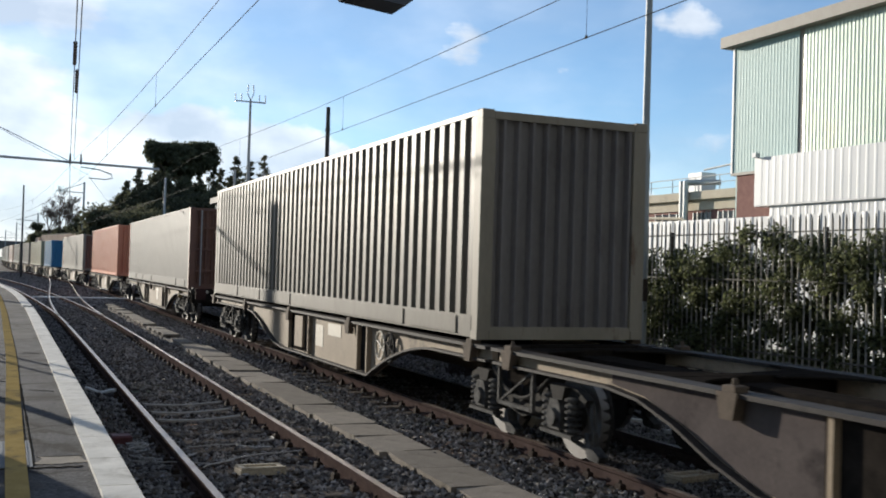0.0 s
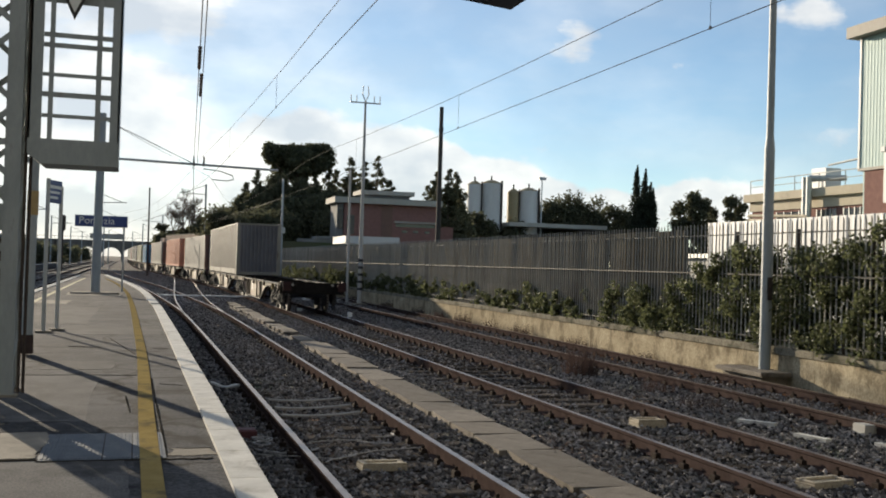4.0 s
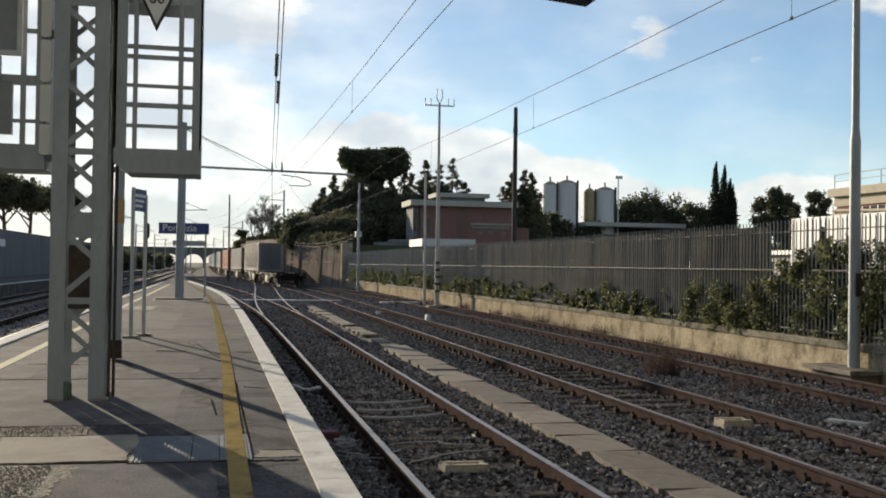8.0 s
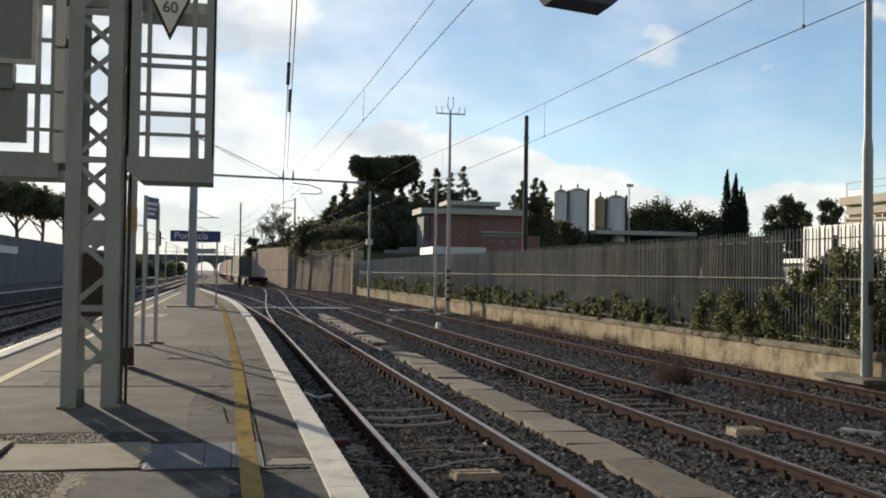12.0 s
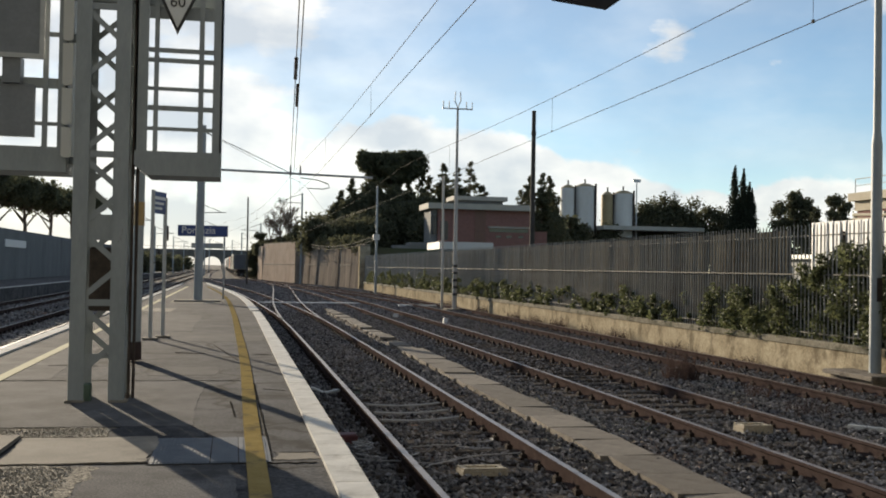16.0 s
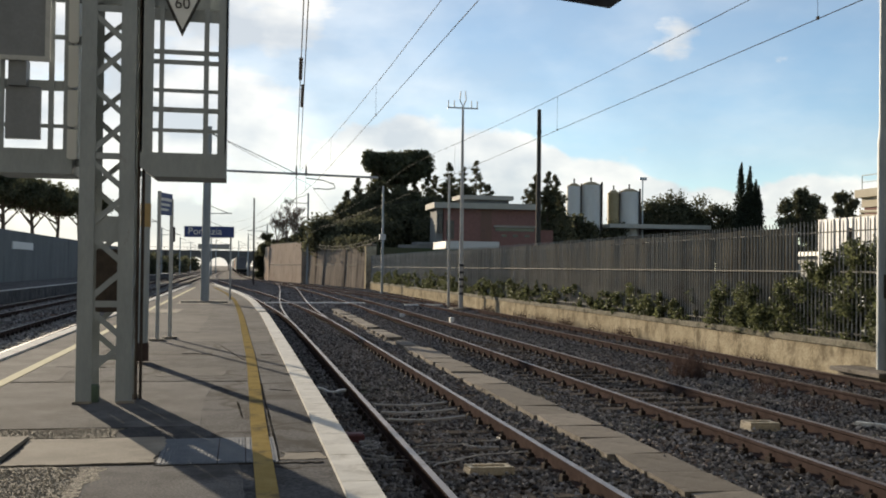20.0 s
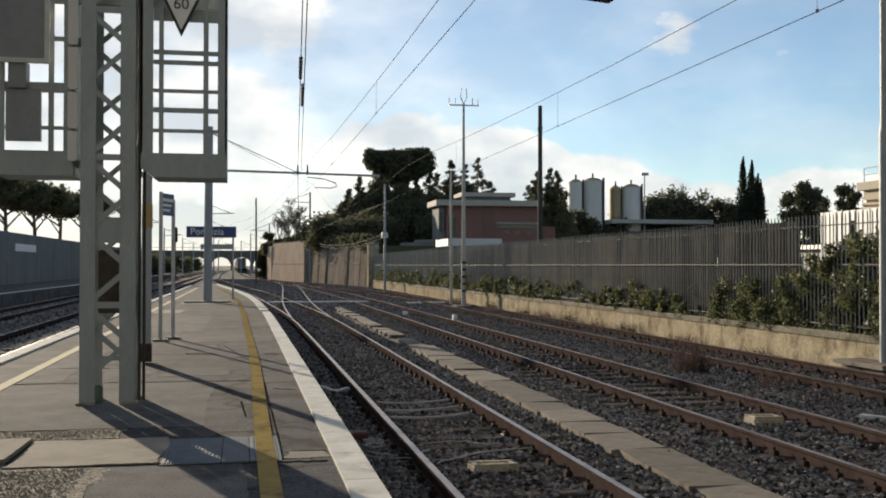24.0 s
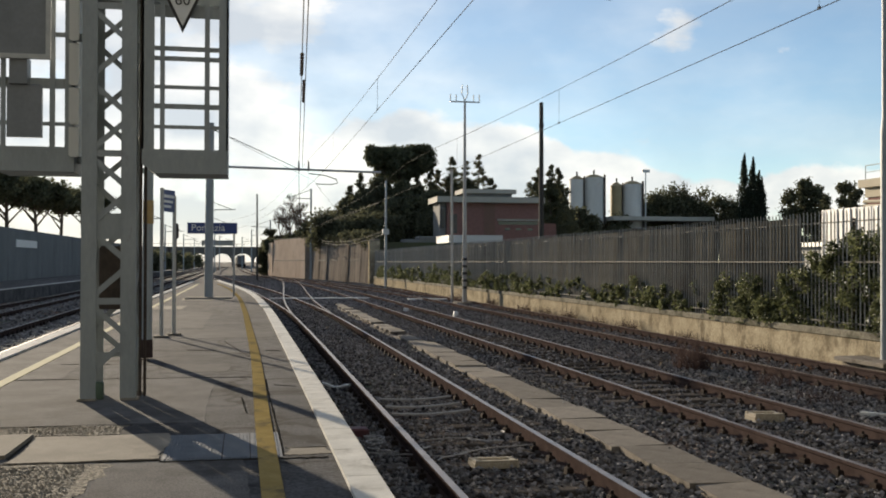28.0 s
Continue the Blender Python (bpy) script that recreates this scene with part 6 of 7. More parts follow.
def poles():
    p = thing("lamp_pole", "tall grey stepped steel pole on a concrete plinth by the wall", "pole")
    part("lower_shaft", Geo().tube((11.92, 17.3, 0.14), (11.92, 17.3, 4.5), 0.112, 0.098, 20), M["mastpaint"], p)
    part("upper_shaft", Geo().tube((11.92, 17.3, 4.5), (11.92, 17.3, 10.5), 0.074, 0.06, 18), M["mastpaint"], p)
    part("collar", Geo().tube((11.92, 17.3, 4.42), (11.92, 17.3, 4.72), 0.103, 0.074, 18), M["mastpaint"], p)
    part("cover_plate", Geo().box(11.87, 11.97, 17.17, 17.20, 1.50, 1.95), M["iron"], p, "dark inspection cover")
    part("plinth", Geo().box(11.5, 12.06, 16.75, 18.1, BED - 0.1, 0.07), M["trough"], p, "concrete plinth")
    part("plinth_slab", Geo().box(11.38, 12.06, 16.62, 18.2, 0.07, 0.15, 0.015), M["trough"], p)
    # antenna pole by the wall
    a = thing("antenna_pole", "slim pale pole carrying a crossbar of short aerials", "pole")
    part("shaft", Geo().tube((11.0, 50.6, BED), (11.0, 50.6, 10.2), 0.125, 0.055, 14), M["palepole"], a)
    part("crossbar", Geo().box(10.22, 11.78, 50.56, 50.64, 10.1, 10.16), M["galv"], a)
    for x in (10.25, 10.55, 11.45, 11.75):
        part("aerial", Geo().tube((x, 50.6, 10.13), (x, 50.6, 10.5), 0.025, seg=6), M["galv"], a)
    g = Geo()
    for s in (-1, 1):
        g.tube((11.0, 50.6, 10.2), (11.0 + s * 0.16, 50.6, 10.55), 0.025, seg=6)
        g.tube((11.0 + s * 0.16, 50.6, 10.55), (11.0 + s * 0.12, 50.6, 11.0), 0.025, seg=6)
    part("fork", g, M["galv"], a)
    for k in range(5):
        z = 0.62 + 0.36 * k
        part("dark_band", Geo().tube((11.0, 50.6, z), (11.0, 50.6, z + 0.13), 0.128, 0.127, 14), M["signblack"], a, "black painted band")
    part("footing", Geo().box(10.5, 11.5, 50.1, 51.1, BED - 0.05, BED + 0.12), M["concrete"], a)
    b = thing("utility_pole", "thin grey pole beside the antenna pole", "pole")
    part("shaft", Geo().tube((10.93, 53.4, BED), (10.9, 53.4, 6.95), 0.078, 0.06, 12), M["palepole"], b)
    d = thing("utility_pole", "dark tarred timber pole behind the fence", "pole")
    part("shaft", Geo().tube((16.65, 56, 0.3), (16.65, 56, 11.1), 0.16, 0.115, 14), M["darkpole"], d)
    part("cap_band", Geo().tube((16.65, 56, 9.7), (16.65, 56, 9.9), 0.145, seg=14), M["darkpole"], d)
    e = thing("utility_pole", "grey concrete pole carrying sagging cables", "pole")
    part("shaft", Geo().tube((11.0, 80, BED), (11.0, 80, 8.4), 0.115, 0.08, 12), M["mastpaint"], e)
    part("clamp", Geo().box(10.75, 11.25, 79.9, 80.1, 4.15, 4.6), M["galv"], e)
    f = thing("utility_pole", "slim dark pole beyond the points", "pole")
    part("shaft", Geo().tube((1.45, 115, BED), (1.40, 115, 9.5), 0.11, 0.08, 10), M["darkpole"], f)
    # overhead masts down the line
    for x, y, h in ((7.75, 121.0, 10.6), (-3.9, 110, 8.6), (-12.0, 120, 8.0), (-4.5, 150, 8.4), (-12.5, 170, 8.0), (4.0, 160, 8.5), (-5.5, 200, 8.4), (-13, 230, 8.0), (1.5, 210, 8.5), (-6, 260, 8.4), (-14, 300, 8.2), (-0.5, 270, 8.4)):
        m = thing("catenary_mast", "distant overhead line mast with a bracket arm", "overhead line mast", "distant overhead line masts")
        part("shaft", Geo().tube((x, y, BED), (x, y, h), 0.14, 0.1, 8), M["mastpaint"], m)
        sgn = -1 if x > 2 else 1
        part("bracket", Geo().tube((x, y, h - 1.2), (x + sgn * 3.0, y, h - 1.1), 0.05, seg=6), M["galv"], m)
        part("tie", Geo().tube((x, y, h - 0.1), (x + sgn * 2.6, y, h - 1.1), 0.03, seg=6), M["wire"], m)


def wires():
    """Contact and carrier wires with droppers, and cables."""
    def line(name, pts, r, label):
        g = Geo().pipe(pts, r)
        solo(name, g, M["wire"], label, "wire", "overhead wires")
    for curve, x0 in ((track_1, 2.56), (track_2, 6.69)):
        o = thing("overhead_line", "overhead contact wire and carrier wire with droppers", "overhead wire", "overhead wires")
        lo, hi = Geo(), Geo()
        ys = [-6 + 6 * i for i in range(26 if x0 < 4 else 17)]
        sag = lambda y: (5.56 if x0 < 4 else 5.65) + 0.00062 * (((y + 20) % 60) - 30) ** 2
        lo.pipe([(curve(a), a, 5.0) for a in ys], 0.0058)
        hi.pipe([(curve(a), a, sag(a)) for a in ys], 0.0058)
        for y in ((9.3, 20.1, 30.5, 41, 54, 68) if x0 < 4 else (11.0, 21.2, 32.0, 43, 55, 68)):
            dr = Geo().tube((curve(y), y, 5.0), (curve(y), y, sag(y)), 0.0032, seg=5)
            dr.box(curve(y) - 0.01, curve(y) + 0.01, y - 0.02, y + 0.02, 4.99, 5.03)
            part("dropper", dr, M["wire"], o)
        part("contact_wire", lo, M["wire"], o)
        part("carrier_wire", hi, M["wire"], o)
    # pair of anchor wires with insulators, rising towards the viewer
    o = thing("anchor_wires", "pair of anchor wires with strings of insulators", "overhead wire")
    for k, (dx, far) in enumerate(((0.0, 0.0), (0.10, 0.35))):
        part("anchor_wire", Geo().tube((0.70 + dx * 0.6, 12.0, 5.95), (2.2 + far * 0.4, 42.3, 5.9), 0.010, seg=6), M["wire"], o)
    for t0, t1, dx in ((0.25, 0.325, 0.0), (0.345, 0.445, 0.08)):
        A, B = Vector((0.70 + dx * 0.6, 12.0, 5.95)), Vector((2.2 + dx, 42.3, 5.9))
        for j in range(8):
            p = A.lerp(B, t0 + (t1 - t0) * j / 8)
            q = A.lerp(B, t0 + (t1 - t0) * (j + 0.6) / 8)
            part("insulator", Geo().tube(p, q, 0.042, 0.028, 8), M["glassins"], o)
    # sagging cables from the concrete pole to the far wall
    for dz in (0.0, 0.28):
        A, B = Vector((11.0, 80, 4.5 - dz)), Vector((8.0, 127.5, 5.2 - dz))
        pts = []
        for j in range(13):
            t = j / 12
            p = A.lerp(B, t)
            pts.append((p.x, p.y, p.z - 0.85 * 4 * t * (1 - t)))
        line("cable", pts, 0.022, "sagging telephone cable by the retaining wall")
    line("cable", [(8.0, 127.5, 6.2), (11.0, 80, 6.9), (20.5, 104.5, 9.4)], 0.016, "service cable to the house")
    line("cable", [(-1.4, 42.3, 7.4), (5.0, 75, 7.9), (11.2, 128, 8.6)], 0.010, "thin cable between masts")


def trackside():
    """Loose blocks, cables and small bits by the rails."""
    for x, y, z, a, sx, sy, sz, mt, lb in ((2.58, 10.42, BED + 0.04, 8, 0.50, 0.2, 0.085, "timber", "pale timber block lying between the rails"),
                                          (6.92, 12.72, BED + 0.06, 6, 0.46, 0.24, 0.12, "timber", "pale timber block lying between the rails"),
                                          (6.9, 8.9, BED + 0.03, 15, 0.62, 0.24, 0.1, "timber", "pale timber block lying between the rails"),
                                          (9.8, 11.78, BED + 0.06, 5, 0.32, 0.22, 0.17, "palepole", "small pale concrete block on the ballast"),
                                          (8.16, 39.2, BED + 0.10, 5, 0.16, 0.16, 0.22, "signwhite", "small white marker block by the track"),
                                          (6.92, 43.8, BED + 0.07, 25, 0.2, 0.14, 0.14, "signwhite", "small white marker block by the track")):
        if mt == "timber":                   # nailed from boards: a base, two long edges and end battens
            b = thing("timber_block", lb, "block", "loose blocks", at=pose(x, y, z, 1, 2, a))
            part("base_board", Geo().box(-sx / 2, sx / 2, -sy / 2, sy / 2, -sz / 2, sz * 0.2, 0.006), M["timber"], b)
            for e in (-1, 1):
                part("edge_board", Geo().box(-sx / 2 + 0.004, sx / 2 - 0.004, *sorted((e * sy / 2, e * (sy / 2 - 0.045))), sz * 0.2, sz / 2, 0.006), M["timber"], b)
                part("batten", Geo().box(*sorted((e * (sx / 2 - 0.01), e * (sx / 2 - 0.07))), -sy / 2 + 0.048, sy / 2 - 0.048, sz * 0.2, sz * 0.44, 0.004), M["timber"], b)
            continue
        g = Geo().box(-sx / 2, sx / 2, -sy / 2, sy / 2, -sz / 2, sz / 2, 0.012)
        solo("block", g, M[mt], lb, "block", "loose blocks", at=pose(x, y, z, 1, 2, a))
    # white crossing board over the tracks
    g = Geo().box(1.3, 6.75, 55.6, 55.9, -0.02, 0.03, 0.01)
    solo("crossing_board", g, M["signwhite"], "white painted board laid across the tracks", "board")
    g = Geo().box(8.9, 11.05, 55.5, 55.8, BED, BED + 0.12, 0.01)
    solo("crossing_board", g, M["signwhite"], "pale concrete strip beside the wall", "board")
    rng = random.Random(4)
    for x, y, d, n, turn in ((1.42, 12.15, 0.4, 10, 0.5), (1.46, 12.0, -0.5, 12, 0.6), (1.40, 11.9, 0.9, 11, -0.62), (1.38, 11.5, -0.9, 13, 0.13), (1.36, 11.2, -0.6, 12, 0.1),
                             (1.50, 12.05, 0.1, 9, 0.7), (2.05, 11.9, -0.05, 9, 0.0), (2.62, 11.85, -1.1, 7, 0.08), (2.02, 10.63, 0.9, 7, -0.06), (2.34, 10.99, 0.35, 13, 0.0), (2.9, 12.1, -0.4, 6, 0.5)):
        p = Vector((x, y, BED + 0.045))
        pts = [p]
        for i in range(n):
            p = p + Vector((math.cos(d) * 0.07, math.sin(d) * 0.07, rng.uniform(-0.006, 0.007)))
            pts.append(p)
            d += turn + rng.uniform(-0.15, 0.15)
        g = Geo().pipe(pts, 0.0085, 5)
        solo("cable", g, M["palewire"], "loose pale cable lying on the sleepers", "cable", "loose cables")
    for ya, yb in ((15.37, 15.45), (14.52, 14.72), (13.81, 14.0)):
        g = Geo().pipe([(2.0 + 1.12 * i / 12, ya + (yb - ya) * i / 12, BED + 0.07 - 0.03 * math.sin(0.262 * i)) for i in range(13)], 0.022)
        solo("conduit", g, M["palewire"], "pale conduit lying across between the rails", "conduit", "loose cables")
    g = Geo().pipe([(1.32 + 0.43 * i / 8, 17.45 - 0.39 * i / 8, BED + 0.05 + 0.03 * math.cos(0.785 * i)) for i in range(9)], 0.03)
    solo("conduit", g, M["signwhite"], "short white pipe beside the platform", "conduit")
    solo("junction_box", Geo().box(1.26, 1.50, 12.32, 12.56, BED, BED + 0.12, 0.02), M["reddark"], "small dark red junction box beside the rail", "junction box")
    for x0, y0, x1, y1 in ((8.48, 12.9, 8.80, 12.45), (8.55, 11.65, 8.68, 11.15), (9.18, 10.85, 9.52, 9.1), (8.88, 9.6, 8.95, 9.1)):
        g = Geo().bar((x0, y0, BED + 0.04), (x1, y1, BED + 0.04), 0.11, 0.05)
        solo("plank", g, M["white_edge"], "pale strip lying on the ballast", "plank", "loose strips")
    rg = np.random.default_rng(41)          # fallen leaves and soil along the foot of the wall
    n = 9000
    q = np.stack([12.08 - np.abs(rg.normal(0, 0.45, n)), 12 + 70 * rg.random(n) ** 1.4, BED + rg.uniform(0.0, 0.05, n)], 1)
    tagged(new("leaf_litter", leaves_mesh("leaf_litter", q, 0.07, "litter", rg, 2.0)), "fallen reddish-brown leaves along the foot of the wall", "leaves", kind="stuff")
    # dry weeds between tracks two and three
    rg = np.random.default_rng(12)
    for cx, cy, r, n, h in ((8.85, 19.2, 0.34, 210, 0.85), (8.75, 14.2, 0.40, 60, 0.35), (9.1, 16.4, 0.3, 60, 0.45), (11.7, 30.0, 0.3, 200, 0.5), (11.75, 36.0, 0.3, 200, 0.5), (11.7, 42.0, 0.3, 160, 0.45), (11.75, 26.0, 0.25, 120, 0.35), (11.8, 48.0, 0.35, 160, 0.5), (11.85, 22.0, 0.2, 80, 0.3), (11.8, 33.0, 0.25, 120, 0.4), (11.8, 39.0, 0.3, 140, 0.45), (11.7, 56.0, 0.4, 160, 0.5), (1.2, 20.0, 0.15, 50, 0.3)):
        v, f = [], []
        for i in range(n):
            a, q = rg.uniform(0, 6.28), r * math.sqrt(rg.random())
            b = Vector((cx + q * math.cos(a), cy + q * math.sin(a) * 1.6, BED))
            t = b + Vector((rg.normal(0, 0.15), rg.normal(0, 0.15), h * rg.uniform(0.4, 1)))
            o = len(v)
            v += [b + Vector((0.006, 0, 0)), b - Vector((0.006, 0, 0)), t]
            f.append((o, o + 1, o + 2))
        me = bpy.data.meshes.new("weeds")
        me.from_pydata([tuple(p) for p in v], [], f)
        me.materials.append(M["reedy"])
        tagged(new("weeds", me), "tuft of dry reddish-brown weeds on the ballast", "weeds", "dry weeds")


# ---------------------------------------------------------------- trees
BANK = 3.9          # top of the bank above the retaining wall


def tree(name, x, y, z, h, lobes, mat, label, trunk_r=0.3, leaf=0.6, per=260, trunk_top=0.8, limbs=6, seed=1):
    """Trunk with limbs and a crown of leaf clumps; lobes are (dx, dy, dz, rx, rz)."""
    rng = np.random.default_rng(seed)
    if 4 < x < 36 and 98.5 < y < 200:        # stands on the bank
        z, h = BANK - 0.05, h - BANK
        lobes = [(a, b, max(0.3, c - BANK), d, e) for a, b, c, d, e in lobes]
    t = thing(name, label, "tree", at=pose(x, y, z))
    g = Geo()
    top = Vector((rng.uniform(-0.3, 0.3), 0, h * trunk_top))
    mid = Vector((rng.uniform(-0.3, 0.3), 0, h * trunk_top * 0.5))
    g.tube((0, 0, -0.3), mid, trunk_r, trunk_r * 0.75, 9)
    g.tube(mid, top, trunk_r * 0.75, trunk_r * 0.4, 9)
    for i in range(min(limbs, len(lobes))):
        l = lobes[i]
        g.tube(mid.lerp(top, 0.3 + 0.6 * i / max(1, limbs)), (l[0], l[1], l[2] - l[4] * 0.2), trunk_r * 0.4, trunk_r * 0.1, 6)
    part("trunk", g, M["bark"], t)
    if lobes:
        P = []
        for dx, dy, dz, rx, rz in lobes:
            q = np.clip(rng.normal(0, 0.52, (per, 3)), -1.25, 1.25) * np.array([rx, rx, rz])
            P.append(q + np.array([dx, dy, dz]))
        part("crown", leaves_mesh("crown", np.concatenate(P), leaf, mat, rng), None, t)
    return t


def rnd_lobes(rng, w, h0, h1, n, r, taper=0.0):
    out = []
    for _ in range(n):
        f = rng.random()
        ww = w * (1 - taper * f)
        out.append((rng.uniform(-ww, ww), rng.uniform(-ww, ww) * 0.7, h0 + (h1 - h0) * f, r * rng.uniform(0.6, 1.2) * (1 - 0.6 * taper * f), r * rng.uniform(0.5, 1.0) * (1 - 0.4 * taper * f)))
    return out


def trees():
    R = random.Random(11)
    # umbrella pine over the house: flat top, tapering down to its limbs
    lobes = []
    for _ in range(170):
        f = R.random() ** 0.75
        a, q = R.uniform(0, 6.283), math.sqrt(R.random())
        w = (2.2 + 2.2 * min(1.0, 1.5 * f)) * (0.92 + 0.13 * math.sin(3 * a + 5 * f))
        lobes.append((w * q * math.cos(a) - 0.1, 0.75 * w * q * math.sin(a), 12.9 + 3.5 * f + R.uniform(-0.25, 0.25) + 0.25 * math.cos(a) + 0.3 * math.sin(4 * a) * q, R.uniform(0.45, 1.0), R.uniform(0.3, 0.6)))
    tree("umbrella_pine", 19.9, 130, 0.2, 16.6, lobes, "pine", "tall dark umbrella pine with a flat crown", 0.45, 0.34, 420, 0.85, 8, 1)
    # conifers and dark trees under it
    k = 2
    for x, y, h, w in ((10.9, 131, 8.2, 1.6), (12.5, 129, 9.9, 1.7), (13.9, 127, 10.4, 1.8), (15.6, 126, 11.2, 1.9), (17.3, 127, 12.4, 2.0), (19.2, 125, 12.2, 2.1), (21.2, 126, 11.8, 2.1), (23.0, 126, 11.2, 1.9), (24.6, 127, 10.8, 1.6), (16.6, 128, 12.9, 1.6),
                       (17.0, 119, 9.4, 2.2), (14.4, 120, 8.4, 2.2), (19.8, 118, 9.6, 2.2), (12.3, 122, 7.2, 1.9), (22.0, 119, 10.4, 2.0), (26.4, 130, 11.0, 1.7), (28.4, 131, 11.4, 1.7), (30.6, 132, 10.8, 1.5)):
        lb = []
        for i in range(64):                  # full, rounded crowns down to the ground
            f = (i + 0.5) / 64
            ww = w * math.sqrt(max(0.05, 1 - (1.9 * f - 0.75) ** 2)) if f > 0.4 else w
            a, q = 2.4 * i, math.sqrt(R.random())
            lb.append((ww * q * math.cos(a), ww * q * math.sin(a) * 0.8, BANK + 0.3 + (h - BANK - 0.7) * f, 0.75 * R.uniform(0.7, 1.2), 0.6 * R.uniform(0.7, 1.2)))
        tree("dark_tree", x, y, 0.2, h, lb, "dark_leaf", "dark evergreen tree by the railway", 0.25, 0.30, 150, 0.9, 6, k)
        k += 1
    # conifers with tiered branches
    for x, y, h, w in ((14.4, 128, 13.2, 2.2), (13.2, 129, 11.8, 1.8), (20.3, 129, 14.0, 1.7), (22.0, 130, 13.9, 1.7), (23.7, 129, 14.7, 1.9), (26.2, 128, 15.7, 2.7), (28.2, 129, 15.2, 2.7), (29.9, 129, 16.0, 3.0), (31.6, 129, 13.0, 2.2), (24.9, 131, 14.2, 2.4), (27.2, 132, 14.6, 2.6),
                       (37.6, 128, 14.0, 2.8), (39.6, 129, 14.7, 2.8), (41.0, 130, 14.4, 2.6), (42.0, 133, 13.2, 2.6), (38.6, 131, 13.2, 2.8)):
        lb = []
        tiers = 17
        for i in range(tiers):
            f = i / (tiers - 1)
            r = 1.25 * w * (1.04 - f) ** 0.8 * R.uniform(0.6, 1.25)
            for m in range(10 if f < 0.8 else 4):
                a = R.uniform(0, 6.283)
                q = R.uniform(0.25, 1.0)
                lb.append((r * q * math.cos(a), r * q * math.sin(a), 5.0 + (h - 5.2) * f + R.uniform(-0.25, 0.25) - 0.35 * q, 0.52 * (1.15 - 0.7 * f), 0.20))
        tree("conifer", x, y, 0.2, h, lb, "dark_leaf", "dark conifer with tiered branches", 0.14, 0.21, 70, 0.98, 0, k)
        k += 1
    # trees beyond the dark pole and round the silos
    for x, y, h, w in ((44.0, 143, 11.0, 1.8), (48.2, 143, 9.8, 1.4), (50.0, 143, 8.8, 1.3), (45.0, 141, 10.5, 2.0), (54, 165, 10.5, 2.5), (59, 168, 9.5, 2.5), (64, 168, 9.6, 2.6), (70, 172, 12.6, 2.6), (72.6, 172, 14.0, 2.8), (74.8, 173, 14.8, 2.8),
                       (76.9, 172, 15.7, 2.6), (79, 173, 14.9, 2.8), (81.2, 172, 15.3, 2.8), (83.4, 173, 14.2, 2.8), (85.6, 172, 13.8, 2.8), (88, 172, 13.0, 2.6), (92, 160, 14.6, 1.8), (94.6, 160, 16.6, 1.8), (96.8, 160, 17.0, 1.7), (99.5, 162, 14.0, 1.6), (102.2, 160, 16.2, 1.7), (105, 161, 15.0, 1.6), (107.5, 161, 13.5, 1.6)):
        tree("dark_tree", x, y, 0.2, h, rnd_lobes(R, w, h * 0.3, h * 0.94, 24, w * 0.75, 0.55), "dark_leaf", "dark tree behind the works", 0.25, 0.45, 200, 0.9, 6, k)
        k += 1
    for x, h, w in ((83.4, 19.7, 1.55), (85.0, 19.1, 1.5), (86.0, 16.9, 1.3), (86.7, 15.9, 1.1), (84.3, 14.5, 1.6)):
        lb = [(R.uniform(-0.12, 0.12), R.uniform(-0.2, 0.2), 3 + (h - 3.4) * i / 21, w * (1.1 - 1.0 * (i / 21) ** 1.6), 0.8) for i in range(22)]
        tree("cypress", x, 160, 0.2, h, lb, "cypress", "tall narrow dark cypress", 0.2, 0.3, 320, 0.7, 0, k)
        k += 1
    # wooded bank left of the big pine, over the retaining wall
    for i in range(16):
        x = 4.2 + i * 0.75
        y = 152 + (i % 3) * 4 - 1.4 * i
        h = (7.0 if i > 5 else 5.6) + 3.0 * (i / 16) + R.uniform(-0.8, 0.8)
        tree("bank_bush", x, y, 0.2, h, rnd_lobes(R, 1.3, 3.6, h * 0.88, 16, 0.9, 0.45), "dark_leaf", "dark bush on the bank above the retaining wall", 0.16, 0.32, 220, 0.8, 4, k)
        k += 1
    for i in range(18):                      # undergrowth below the pines
        x, y = 9.5 + 0.85 * i, 113 + R.uniform(0, 9) + (6 if i < 4 else 0)
        h = BANK + R.uniform(2.4, 4.4)
        tree("bank_bush", x, y, 0.2, h, rnd_lobes(R, 1.5, BANK + 0.3, h * 0.95, 22, 1.5, 0.3), "dark_leaf", "dark undergrowth on the bank below the pines", 0.12, 0.34, 170, 0.7, 3, k)
        k += 1
    for x, y, h in ((2.9, 156, 4.4), (3.4, 158, 6.0), (3.9, 159, 7.4)):
        tree("trackside_bush", x, y, 0.0, h, rnd_lobes(R, 0.65, 0.5, h * 0.9, 22, 0.6, 0.35), "dark_leaf", "dark bush at the end of the retaining wall", 0.14, 0.28, 200, 0.8, 4, k)
        k += 1
    for i in range(13):                      # growth hanging over the wall's top
        t = (i + 0.5) / 13
        x, y = 12.7 - 4.5 * t, 98.6 + 27.6 * t
        w = 0.5 + 0.7 * R.random()
        lobes = [(R.uniform(-0.35, 0.5), R.uniform(-1.3, 1.3), R.uniform(-0.35 - 0.35 * w, 0.7) + 0.9 * t, 0.42, 0.38) for _ in range(12)]
        t_ = thing("wall_creeper", "dark creeper hanging over the retaining wall", "creeper", "creepers over the wall", at=pose(x, y, 4.0))
        rg = np.random.default_rng(300 + i)
        P = np.concatenate([np.clip(rg.normal(0, 0.5, (90, 3)), -1.2, 1.2) * np.array([q[3], q[3], q[4]]) + np.array(q[:3]) for q in lobes])
